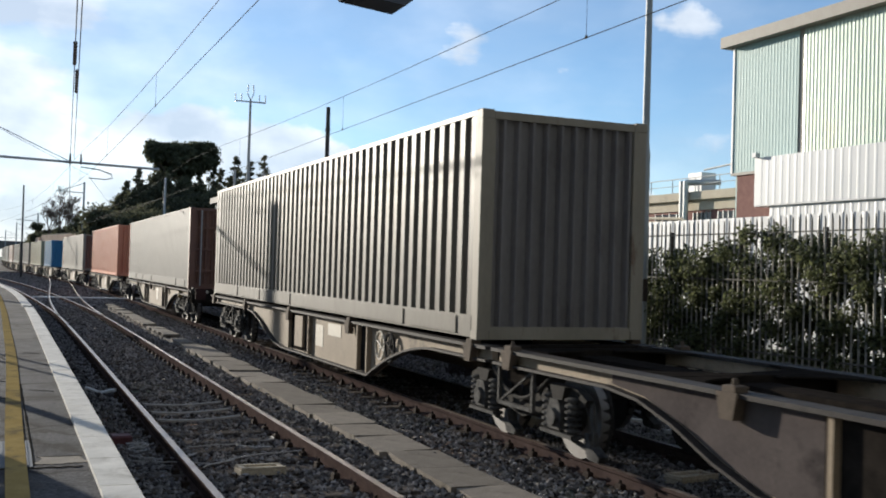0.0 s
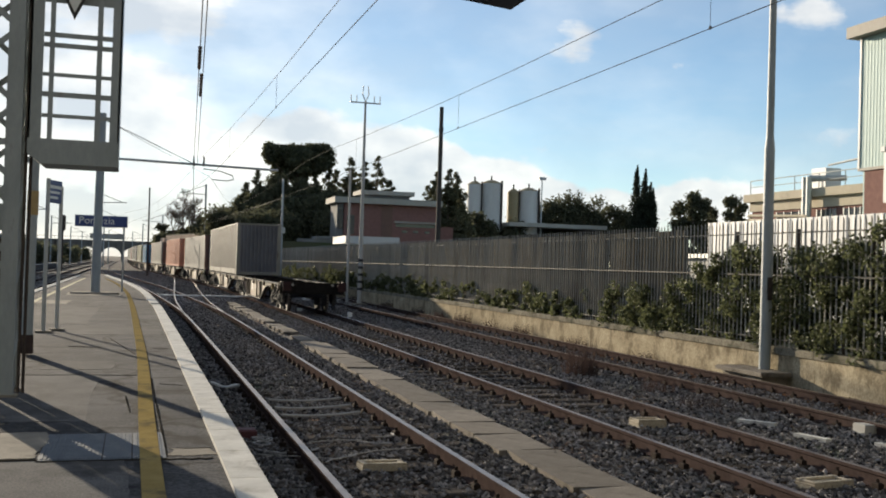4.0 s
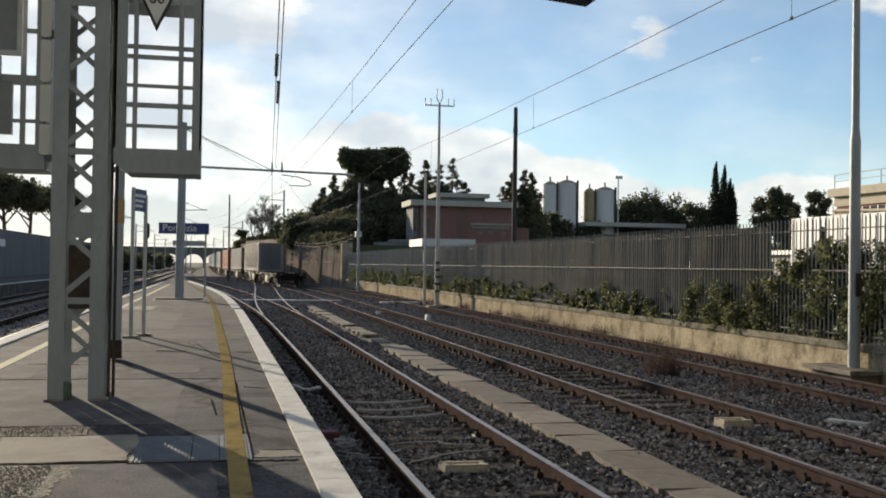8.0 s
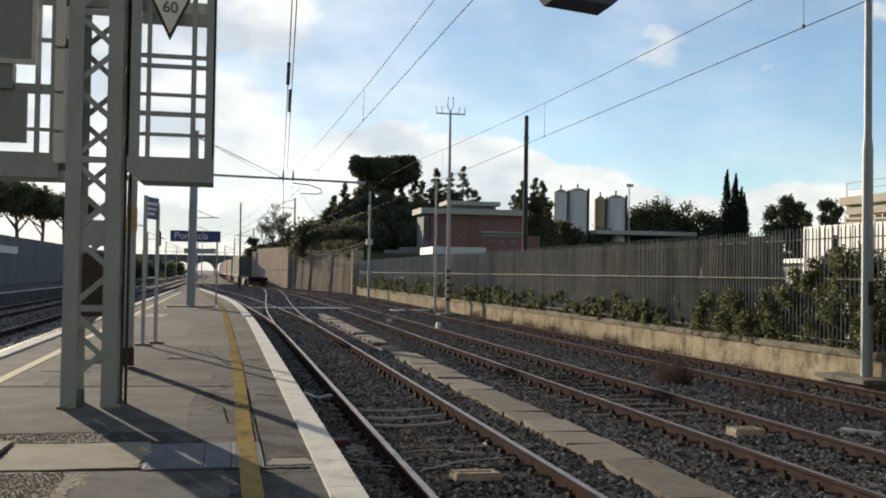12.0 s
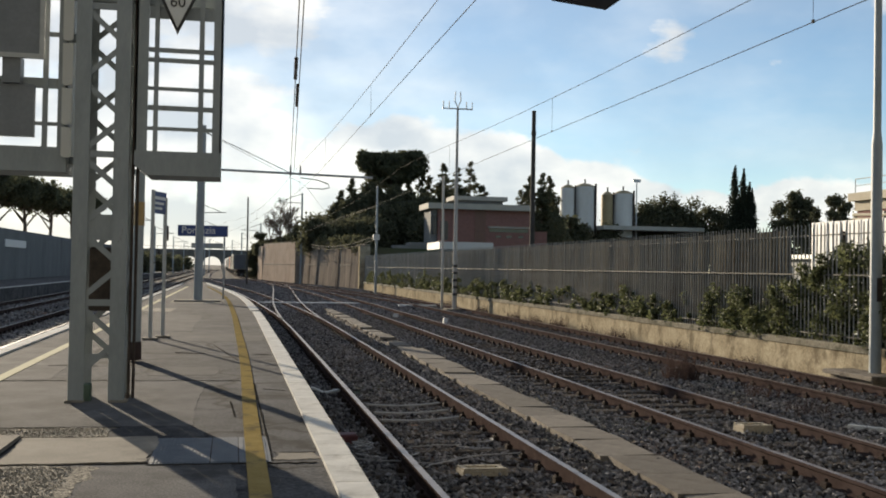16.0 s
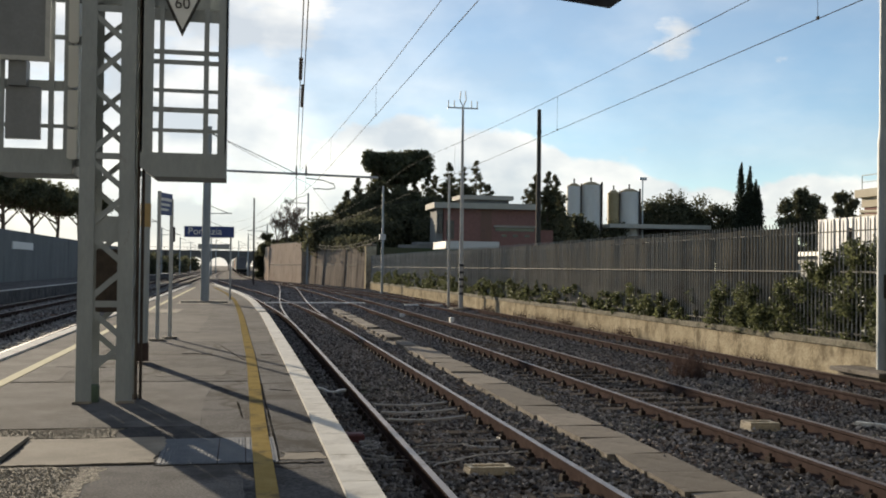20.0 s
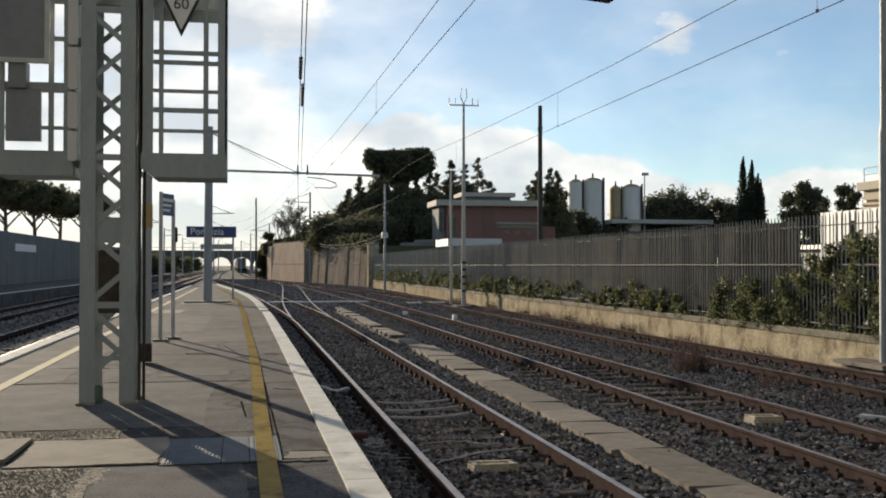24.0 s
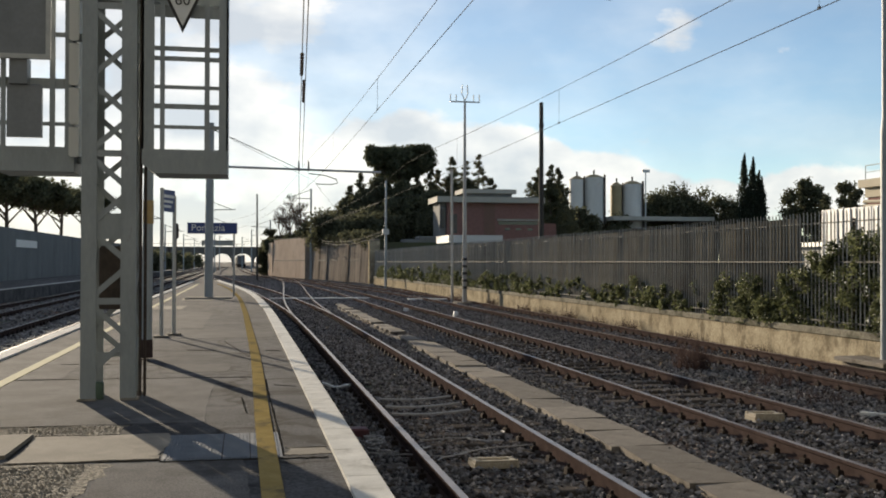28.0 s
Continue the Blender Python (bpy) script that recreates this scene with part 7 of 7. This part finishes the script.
        part("foliage", leaves_mesh("foliage", P, 0.22, "dark_leaf", rg), None, t_)
        part("stem", Geo().tube((0.2, 0, -0.3), (0.1, 0.2, 0.9), 0.05, 0.02, 6), M["bark"], t_)
    # bare winter tree
    for x, y, h in ((6.6, 149, 9.6), (8.2, 150, 7.6), (5.2, 151, 7.4), (7.4, 152, 8.4)):
        t = thing("bare_tree", "leafless winter tree with fine twigs", "tree", at=pose(x, y, BANK - 0.1))
        g = Geo()
        rr = random.Random(int(x * 10))
        def grow(p, d, ln, r, depth):
            q = p + d * ln
            g.tube(p, q, r, r * 0.65, 5, cap=False)
            if depth:
                for _ in range(4 if depth > 1 else 5):
                    nd = (d + Vector((rr.uniform(-0.7, 0.7), rr.uniform(-0.7, 0.7), rr.uniform(-0.15, 0.5)))).normalized()
                    grow(p.lerp(q, rr.uniform(0.5, 1.0)), nd, ln * rr.uniform(0.5, 0.75), r * 0.58, depth - 1)
        grow(Vector((0, 0, -0.3)), Vector((0, 0, 1)), h * 0.36, 0.13, 5)
        part("trunk", g, M["bark"], t)
    # row of umbrella pines across the main line
    for i, (x, y) in enumerate(((-27, 96), (-26, 108), (-25.5, 118), (-24.5, 128), (-23.5, 140), (-22.5, 152), (-30, 90))):
        lobes = [(R.uniform(-3.6, 3.6), R.uniform(-4, 4), R.uniform(9.0, 11.0) - 0.01 * i, R.uniform(1.0, 1.5), R.uniform(0.6, 0.9)) for _ in range(40)]
        tree("umbrella_pine", x, y, 0.0, 11.2, lobes, "pine", "umbrella pine with a broad flat crown beyond the station", 0.32, 0.36, 300, 0.82, 8, 60 + i)
    for i in range(14):
        x, y = -28 - 3 * (i % 3), 165 + i * 14
        h = 3.2 + R.uniform(-0.6, 1.0)
        tree("dark_tree", x + 12, y, 0, h, rnd_lobes(R, 2.6, h * 0.2, h * 0.9, 12, 1.6, 0.3), "dark_leaf", "dark tree beside the main line", 0.2, 0.8, 90, 0.8, 4, 80 + i)


# ---------------------------------------------------------------- buildings and walls
def clad(geo, X, y0, y1, z0, z1, pitch=0.35, d=0.05):
    """Profiled sheet facing -x."""
    pts = []
    y = y0
    while y < y1 - pitch:
        pts += [(y, 0), (y + pitch * 0.55, 0), (y + pitch * 0.68, d), (y + pitch * 0.87, d)]
        y += pitch
    pts.append((y1, 0))
    v = []
    for yy, o in pts:
        v += [(X - o, yy, z0), (X - o, yy, z1)]
    geo.add(v, [(2 * i, 2 * i + 2, 2 * i + 3, 2 * i + 1) for i in range(len(pts) - 1)])
    return geo


def shed():
    s = thing("industrial_shed", "tall industrial shed with pale green cladding and grey roof edge", "building")
    X = 38.0
    part("cladding", clad(Geo(), X, 41.75, 46.9, 8.0, 15.2, 0.25, 0.010), M["greenclad"], s)
    part("cladding", clad(Geo(), X - 0.02, 10.0, 41.35, 8.0, 15.2, 0.25, 0.022), M["sheenclad"], s, "glossy ribbed green metal sheet with cream sheen in its colour")
    part("downpipe", Geo().box(X + 0.06, X + 0.2, 41.35, 41.75, 6.0, 15.2), M["trimgrey"], s, "dark recessed joint")
    part("corner_trim", Geo().box(X - 0.06, X + 0.1, 46.88, 47.02, 8.0, 15.2), M["whiteclad"], s)
    part("body", Geo().box(X + 0.21, X + 26, 10.0, 46.86, 0, 15.2), M["greenclad"], s)
    part("roof_edge", Geo().box(X - 0.6, X + 26.5, 9.5, 47.5, 15.2, 15.82), M["trimgrey"], s)
    part("sill", Geo().box(X - 0.1, X + 0.2, 10.0, 46.95, 7.85, 8.0), M["trimgrey"], s)
    part("brick_base", Geo().box(X - 0.0, X + 0.2, 10.0, 46.5, 0, 7.85), M["brick"], s)
    # pale annexe in front
    a = thing("annexe", "white clad annexe with a projecting upper band", "building")
    part("upper_band", clad(Geo(), X - 1.2, 12, 43.6, 5.95, 8.45, 0.52, 0.006), M["whiteclad"], a)
    part("band_body", Geo().box(X - 1.19, X - 0.11, 12, 43.6, 5.9, 8.5), M["whiteclad"], a)
    part("lower_wall", clad(Geo().box(X - 0.99, X - 0.12, 12, 42.6, 0.0, 5.9), X - 1.0, 12, 42.6, 0.0, 5.9, 0.5, 0.012), M["whiteclad"], a)
    part("floodlight", Geo().box(X - 1.5, X - 1.2, 43.2, 43.5, 8.5, 8.75), M["whiteclad"], a)
    # white wall just behind the fence
    w = thing("yard_screen", "white profiled sheet screen behind the fence", "screen")
    part("sheet", clad(Geo(), 17.0, 4, 27.8, 0.3, 3.55, 0.33, 0.015), M["whiteclad"], w)
    part("back", Geo().box(17.01, 17.12, 4, 27.8, 0.2, 3.5), M["whiteclad"], w)
    h = thing("yard_hut", "pale grey flat-roofed hut behind the fence", "hut")
    part("body", Geo().box(20.0, 23.0, 32.0, 36.7, 0.34, 2.55), M["palepole"], h)
    part("roof", Geo().box(19.8, 23.2, 31.8, 36.9, 2.55, 2.7), M["galv"], h)
    part("door", Geo().box(19.97, 20.0, 34.0, 34.9, 0.36, 2.3), M["sigcase"], h)
    c = thing("yard_canopy", "low white canopy behind the fence", "canopy")
    part("roof", Geo().box(14.9, 19.0, 74.0, 79.0, 3.42, 3.98), M["whiteclad"], c)
    for x in (15.1, 18.7):
        part("post", Geo().box(x, x + 0.15, 74.2, 74.35, 0.3, 3.42), M["galv"], c)


def factory():
    f = thing("factory", "cream and brick factory wing with roof tanks and pipes", "building")
    X = 50.0
    part("wall", Geo().box(X, X + 18, 59.5, 75.0, 0, 7.3), M["brick"], f)
    part("band", Geo().box(X - 0.12, X + 18, 59.5, 75.2, 7.3, 8.1), M["cream"], f)
    part("parapet", Geo().box(X - 0.5, X + 18.2, 59.4, 75.6, 8.1, 8.75), M["cream"], f)
    part("pier", Geo().box(X - 0.1, X + 0.4, 58.6, 60.0, 0, 8.1), M["cream"], f)
    for y0, y1 in ((60.9, 63.3), (64.2, 66.4), (67.6, 71.5)):
        w = part("window", Geo().box(X - 0.02, X + 0.03, y0, y1, 6.0, 7.1), M["window"], f)
        n = 4
        for k in range(n + 1):
            yy = y0 + (y1 - y0) * k / n
            part("mullion", Geo().box(X - 0.07, X - 0.021, yy - 0.04, yy + 0.04, 5.95, 7.15), M["galv"], w)
    part("roof_tank", Geo().box(X + 0.6, X + 2.0, 66.3, 68.0, 8.75, 10.4), M["whiteclad"], f, "white roof tank")
    rl = Geo()
    for y in range(60, 76, 3):
        rl.tube((X - 0.2, y, 8.75), (X - 0.2, y, 9.9), 0.04, seg=6)
    rl.tube((X - 0.2, 60, 9.9), (X - 0.2, 75, 9.9), 0.04, seg=6)
    rl.tube((X - 0.2, 60, 9.35), (X - 0.2, 75, 9.35), 0.03, seg=6)
    part("roof_railing", rl, M["galv"], f)
    ch = Geo()
    for dy in (0, 0.5):
        ch.tube((X - 0.8, 66.4 + dy, 0.3), (X - 0.8, 66.4 + dy, 9.6), 0.22, seg=12)
    ch.tube((X - 0.8, 66.4, 9.5), (X + 1.2, 64.6, 9.5), 0.22, seg=12)
    part("flue_pipe", ch, M["galv"], f, "pale steel flues")
    part("upper_roof_rail", Geo().tube((X + 1, 60, 11.0), (X + 1, 66.5, 10.6), 0.08, seg=8), M["galv"], f)
    for k in range(3):
        d = Geo().pipe([(X - 1.0, 74.0, 6.9 - 0.35 * k), (X - 1.0, 66.5, 6.6 - 0.35 * k), (X - 1.2, 63.0, 5.0 - 0.3 * k)], 0.12, 8)
        part("duct", d, M["cream"], f, "cream pipe along the wall")


def villa():
    v = thing("brick_house", "two-storey red brick house with flat cream roofs", "house")
    Y = 105
    part("wall", Geo().box(20.9, 31.0, Y, Y + 5, 0, 8.25), M["brick"], v)
    part("corner_block", Geo().box(20.2, 20.88, Y + 0.3, Y + 4, 0, 8.25), M["greyrender"], v)
    part("roof", Geo().box(19.75, 31.4, Y - 0.7, Y + 4.6, 8.25, 8.85), M["rooftile"], v, "flat cream roof slab")
    part("upper_storey", Geo().box(23.2, 28.2, Y + 1, Y + 4, 8.85, 9.3), M["greyrender"], v)
    part("upper_roof", Geo().box(22.7, 28.6, Y + 0.5, Y + 4.5, 9.3, 9.75), M["rooftile"], v)
    # flat brown plate on the wall; the recess's shade is only its colour
    part("recess_shade", Geo().box(24.9, 26.1, Y - 0.03, Y + 0.02, 4.0, 8.25), M["cdark"], v)
    part("string_course", Geo().box(26.3, 31.1, Y - 0.35, Y + 0.02, 6.35, 6.55), M["trimgrey"], v)
    for x0, x1, z0, z1 in ((21.2, 22.0, 5.0, 7.0), (20.35, 20.75, 5.6, 7.6), (26.5, 30.8, 5.95, 6.3)):
        part("window", Geo().box(x0, x1, Y - 0.03, Y + 0.35, z0, z1), M["window"], v)
    for x0 in (27.2, 28.4, 29.7):
        part("window", Geo().box(x0, x0 + 0.55, Y - 0.03, Y + 0.35, 5.35, 5.6), M["window"], v, "small slot window")
    part("wing", Geo().box(31.0, 33.5, Y + 2, Y + 5, 0, 6.2), M["brick"], v)
    part("terrace", Geo().box(17.5, 22.0, Y - 3, Y - 0.1, 4.3, 4.6), M["greyrender"], v)
    part("terrace_wall", Geo().box(16.0, 21.0, Y - 2.8, Y - 0.2, 0, 4.3), M["greyrender"], v)


def silos():
    for x, r, z0, z1, mt in ((57.0, 1.35, 8.0, 16.9, "silo"), (60.1, 2.0, 8.0, 17.2, "silo"), (64.3, 1.1, 9.0, 15.9, "siloyellow"), (67.2, 1.95, 8.0, 16.2, "silo")):
        s = thing("silo", "tall cylindrical storage silo with a domed top" if mt == "silo" else "ochre cylindrical storage silo", "silo", "silos")
        part("tank", Geo().tube((x, 170, z0), (x, 170, z1 - 0.5), r, seg=28), M[mt], s, smooth=False)
        part("dome", Geo().tube((x, 170, z1 - 0.5), (x, 170, z1 + 0.1), r * 1.02, r * 0.35, 28), M["siloyellow"], s, "rust-stained domed top")
        part("vent", Geo().tube((x, 170, z1 + 0.1), (x, 170, z1 + 0.9), 0.15, seg=8), M["iron"], s)
        lg = Geo()
        for dx in (-0.7, 0.7):
            for dy in (-0.7, 0.7):
                lg.tube((x + dx * r, 170 + dy * r, 0), (x + dx * r, 170 + dy * r, z0), 0.16, seg=6)
        part("legs", lg, M["iron"], s)
        ld = Geo().box(x + r * 0.6, x + r * 0.75, 170 - r * 0.95, 170 - r * 0.8, z0, z1)
        part("ladder", ld, M["iron"], s)
    m = thing("floodlight_mast", "slim mast with floodlights behind the silos", "mast")
    part("shaft", Geo().tube((68.9, 168, 0), (68.9, 168, 17.9), 0.16, 0.1, 8), M["galv"], m)
    part("floodlight", Geo().box(68.2, 69.6, 167.8, 168.2, 17.7, 18.2), M["galv"], m)
    b = thing("works_building", "low pale flat-roofed works building below the silos", "building")
    part("wall", Geo().box(52, 80, 172, 182, 0, 9.2), M["greyrender"], b)
    part("roof", Geo().box(62, 80.6, 165.5, 182.4, 9.2, 9.9), M["rooftile"], b)


def far_walls():
    r = thing("retaining_wall", "stained concrete retaining wall with a pale ledge beside the tracks", "wall", kind="structure")
    def seg(x0, y0, x1, y1, h0, h1, mat, nm="panel"):
        n = 6
        for k in range(n):
            t0, t1 = k / n, (k + 1) / n
            a, b = Vector((x0 + (x1 - x0) * t0, y0 + (y1 - y0) * t0, 0)), Vector((x0 + (x1 - x0) * t1, y0 + (y1 - y0) * t1, 0))
            d = (b - a).normalized() * 0.01
            a, b = a + d, b - d
            g = Geo()
            g.add([(a.x, a.y, BED - 0.2), (b.x, b.y, BED - 0.2), (b.x + 0.6, b.y + 0.3, BED - 0.2), (a.x + 0.6, a.y + 0.3, BED - 0.2),
                   (a.x + 0.25, a.y, h0 + (h1 - h0) * t0), (b.x + 0.25, b.y, h0 + (h1 - h0) * t1), (b.x + 0.7, b.y + 0.3, h0 + (h1 - h0) * t1), (a.x + 0.7, a.y + 0.3, h0 + (h1 - h0) * t0)],
                  [(3, 2, 1, 0), (4, 5, 6, 7), (0, 1, 5, 4), (1, 2, 6, 5), (2, 3, 7, 6), (3, 0, 4, 7)])
            part(nm, g, M[mat], r)
            if not (mat == "stonewall" and k in (0, 2, 5)):   # the ledge is broken away in places
                lg = Geo().bar((a.x + 0.115, a.y, 2.15), (b.x + 0.115, b.y, 2.15), 0.06, 0.12)
                part("ledge", lg, M["concrete"], r, "pale ledge along the wall")
            lip = 0.5 * (h0 + (h1 - h0) * t0 + h0 + (h1 - h0) * t1)
            part("coping", Geo().bar((a.x + 0.50, a.y, lip + 0.02), (b.x + 0.50, b.y, lip + 0.02), 0.52, 0.10), M["concrete"], r)
            if mat == "stonewall" and k in (2, 4):
                part("pilaster", Geo().add([(a.x - 0.05, a.y - 0.25, BED - 0.2), (a.x - 0.05, a.y + 0.25, BED - 0.2), (a.x + 0.3, a.y + 0.25, BED - 0.2), (a.x + 0.3, a.y - 0.25, BED - 0.2),
                                            (a.x + 0.17, a.y - 0.25, lip - 0.12), (a.x + 0.17, a.y + 0.25, lip - 0.12), (a.x + 0.4, a.y + 0.25, lip - 0.12), (a.x + 0.4, a.y - 0.25, lip - 0.12)],
                                           [(3, 2, 1, 0), (4, 5, 6, 7), (0, 1, 5, 4), (1, 2, 6, 5), (2, 3, 7, 6), (3, 0, 4, 7)]), M["stonepale" if mat == "stonepale" or k % 2 else mat], r)
    seg(12.15, 98.0, 7.75, 126.0, 4.05, 4.95, "stonewall")
    seg(7.55, 126.6, 3.95, 147.0, 5.0, 5.0, "stonepale")
    part("wing", Geo().prism([(3.95, 147.1), (3.45, 152.0), (4.1, 152.2), (4.55, 147.3)], "z", BED - 0.2, 4.7), M["stonepale"], r, "pale return of the wall")
    part("joint_pier", Geo().box(7.35, 7.95, 126.02, 126.58, BED - 0.2, 5.0), M["stonewall"], r)
    part("end_pillar", Geo().box(11.75, 12.75, 96.9, 97.9, BED - 0.2, 4.0), M["wall"], r, "pale end pillar")
    b = Geo()                         # earth behind the fence and the bank above the wall
    b.prism([(12.39, -12), (70, -12), (70, 97), (12.39, 97)], "z", BED - 0.3, 0.35)
    solo("yard_ground", b, M["earth"], "rough earth yard behind the wall", "ground", kind="structure")
    b = Geo().prism([(12.9, 98.5), (37, 98.5), (37, 200), (4.6, 200), (4.6, 147.6), (8.5, 127)], "z", BED - 0.3, BANK)
    solo("bank", b, M["earth"], "grassy bank above the retaining wall", "bank", kind="structure")
    # low boundary wall and platform across the main line
    p = Geo().box(-17.5, -12.1, -20, 190, BED - 0.2, PLAT)
    pl = solo("platform_far", p, M["concrete_thin"], "grey platform across the main line", "platform", kind="structure")
    part("coping_slab", Geo().box(-12.4, -12.09, -20, 190, PLAT + 0.004, PLAT + 0.03), M["white_edge"], pl)
    w = Geo().box(-18.2, -17.6, 20, 190, BED - 0.2, 4.55)
    solo("wall_west", w, M["darkwall"], "long dark boundary wall behind the far platform", "wall", kind="structure")
    n = thing("sign_board", "long pale board on the far platform wall", "sign")
    part("board", Geo().box(-17.60, -17.52, 85, 93, 3.1, 3.7), M["signwhite"], n)
    st = thing("station_shelter", "low dark shelter on the far platform", "shelter")
    part("roof", Geo().box(-19, -14.6, 40, 66, 4.8, 5.2), M["darkwall"], st)
    for y in (42, 50, 58, 65):
        part("post", Geo().tube((-15.2, y, PLAT), (-15.2, y, 4.8), 0.09, seg=8), M["mastpaint"], st)


def bridge():
    b = thing("road_bridge", "old masonry road bridge with round arches over the railway", "bridge")
    Y, top = 424.0, 8.0
    cx = [(-26.7, 3.95), (-18.1, 3.95), (-8.9, 3.95), (-0.6, 3.95), (8.0, 3.95)]
    x = -60.0
    spans = []
    for c, r in cx:
        spans.append((x, c - r))
        x = c + r
    spans.append((x, 60.0))
    for x0, x1 in spans:
        part("pier", Geo().box(x0, x1, Y, Y + 8, BED - 0.2, top - 1.3), M["bridgestone"], b)
    for c, r in cx:
        g = Geo()
        n = 14
        spring, rise = 1.6, 3.7
        arc = [(c + r * math.cos(math.pi * k / n), spring + rise * math.sin(math.pi * k / n)) for k in range(n + 1)]
        k = len(arc)                         # one ring of vertices below, one above, front and back
        v = [(x, y, z) for y in (Y + 0.01, Y + 7.99) for x, z in arc + [(x, top - 1.3) for x, _ in arc]]
        for i in range(k - 1):
            u, h, o = i, i + k, 2 * k
            if not i:
                g.add(v, [])
            g.f += [(u, u + 1, h + 1, h), (u + o, h + o, h + o + 1, u + o + 1), (u, u + o, u + o + 1, u + 1), (h, h + 1, h + o + 1, h + o)]
            g.mi += [0] * 4
        part("arch", g, M["bridgestone"], b)
    part("parapet", Geo().box(-60, 60, Y - 0.15, Y + 8.15, top - 1.3, top), M["bridgestone"], b)
    rl = Geo()
    for k in range(41):
        xx = -60 + 3 * k
        rl.tube((xx, Y, top), (xx, Y, top + 1.2), 0.06, seg=5)
    rl.tube((-60, Y, top + 1.2), (60, Y, top + 1.2), 0.06, seg=5)
    part("railing", rl, M["iron"], b)
    s = thing("bridge_board", "pale board on the bridge railing", "sign")
    part("board", Geo().box(-16.9, -4.4, Y - 0.3, Y - 0.2, top + 0.5, top + 2.6), M["trimgrey"], s)
    for x in (-16.6, -4.9):
        part("post", Geo().box(x, x + 0.2, Y - 0.2, Y - 0.152, top - 0.6, top + 2.6), M["trimgrey"], s)
    for x, y, h in ((-8.9, 140, 7.05), (-23, 330, 6.5), (-18, 300, 5.0)):
        p = thing("signal_post", "distant signal post beside the main line", "signal")
        part("post", Geo().tube((x, y, BED), (x, y, h), 0.12, seg=6), M["iron"], p)
        part("head", Geo().prism([(x - 0.3, h - 2.0), (x + 0.3, h - 2.0), (x + 0.36, h - 1.8), (x + 0.36, h - 0.2), (x + 0.2, h), (x - 0.2, h), (x - 0.36, h - 0.2), (x - 0.36, h - 1.8)], "y", y - 0.22, y - 0.12), M["iron"], p)
        for z in (h - 1.6, h - 1.0, h - 0.4):
            part("lamp_hood", Geo().tube((x, y - 0.22, z), (x, y - 0.5, z - 0.04), 0.17, 0.17, 10), M["iron"], p)


def closing_wall():
    """Unseen plain wall added behind the viewer to cut skylight on surfaces facing back."""
    g = Geo().box(-60, 80, -16, -9, BED - 0.2, 22.0)
    solo("skylight_wall", g, M["darkwall"], "unseen plain grey wall added to block skylight from behind", "building", kind="structure")


# ---------------------------------------------------------------- build
ground()
closing_wall()
far_walls()
bridge()
platform()
shed()
factory()
villa()
silos()
build_train()
platform_furniture()
hanging_lamp()
poles()
wires()
trees()
shrubs()
trackside()
trough()
track("track_1", track_1, -12, 400, 62, M["railtop"], "platform track with timber sleepers and polished rails")
track("track_2", track_2, -12, 420, 62, M["railrust"], "running track with timber sleepers and worn rails")
track("track_3", track_3, -12, 124, 50, M["railrust"], "rusty siding beside the wall")
track("track_branch", branch, 38, 116, 40, M["railtop"], "turnout rails curving between the tracks")
track("track_main_1", main_a, 8, 420, 70, M["raildull"], "main line track", False)
track("track_main_2", main_b, 8, 420, 70, M["raildull"], "main line track", False)
wall_and_fence()
stones()
motions()
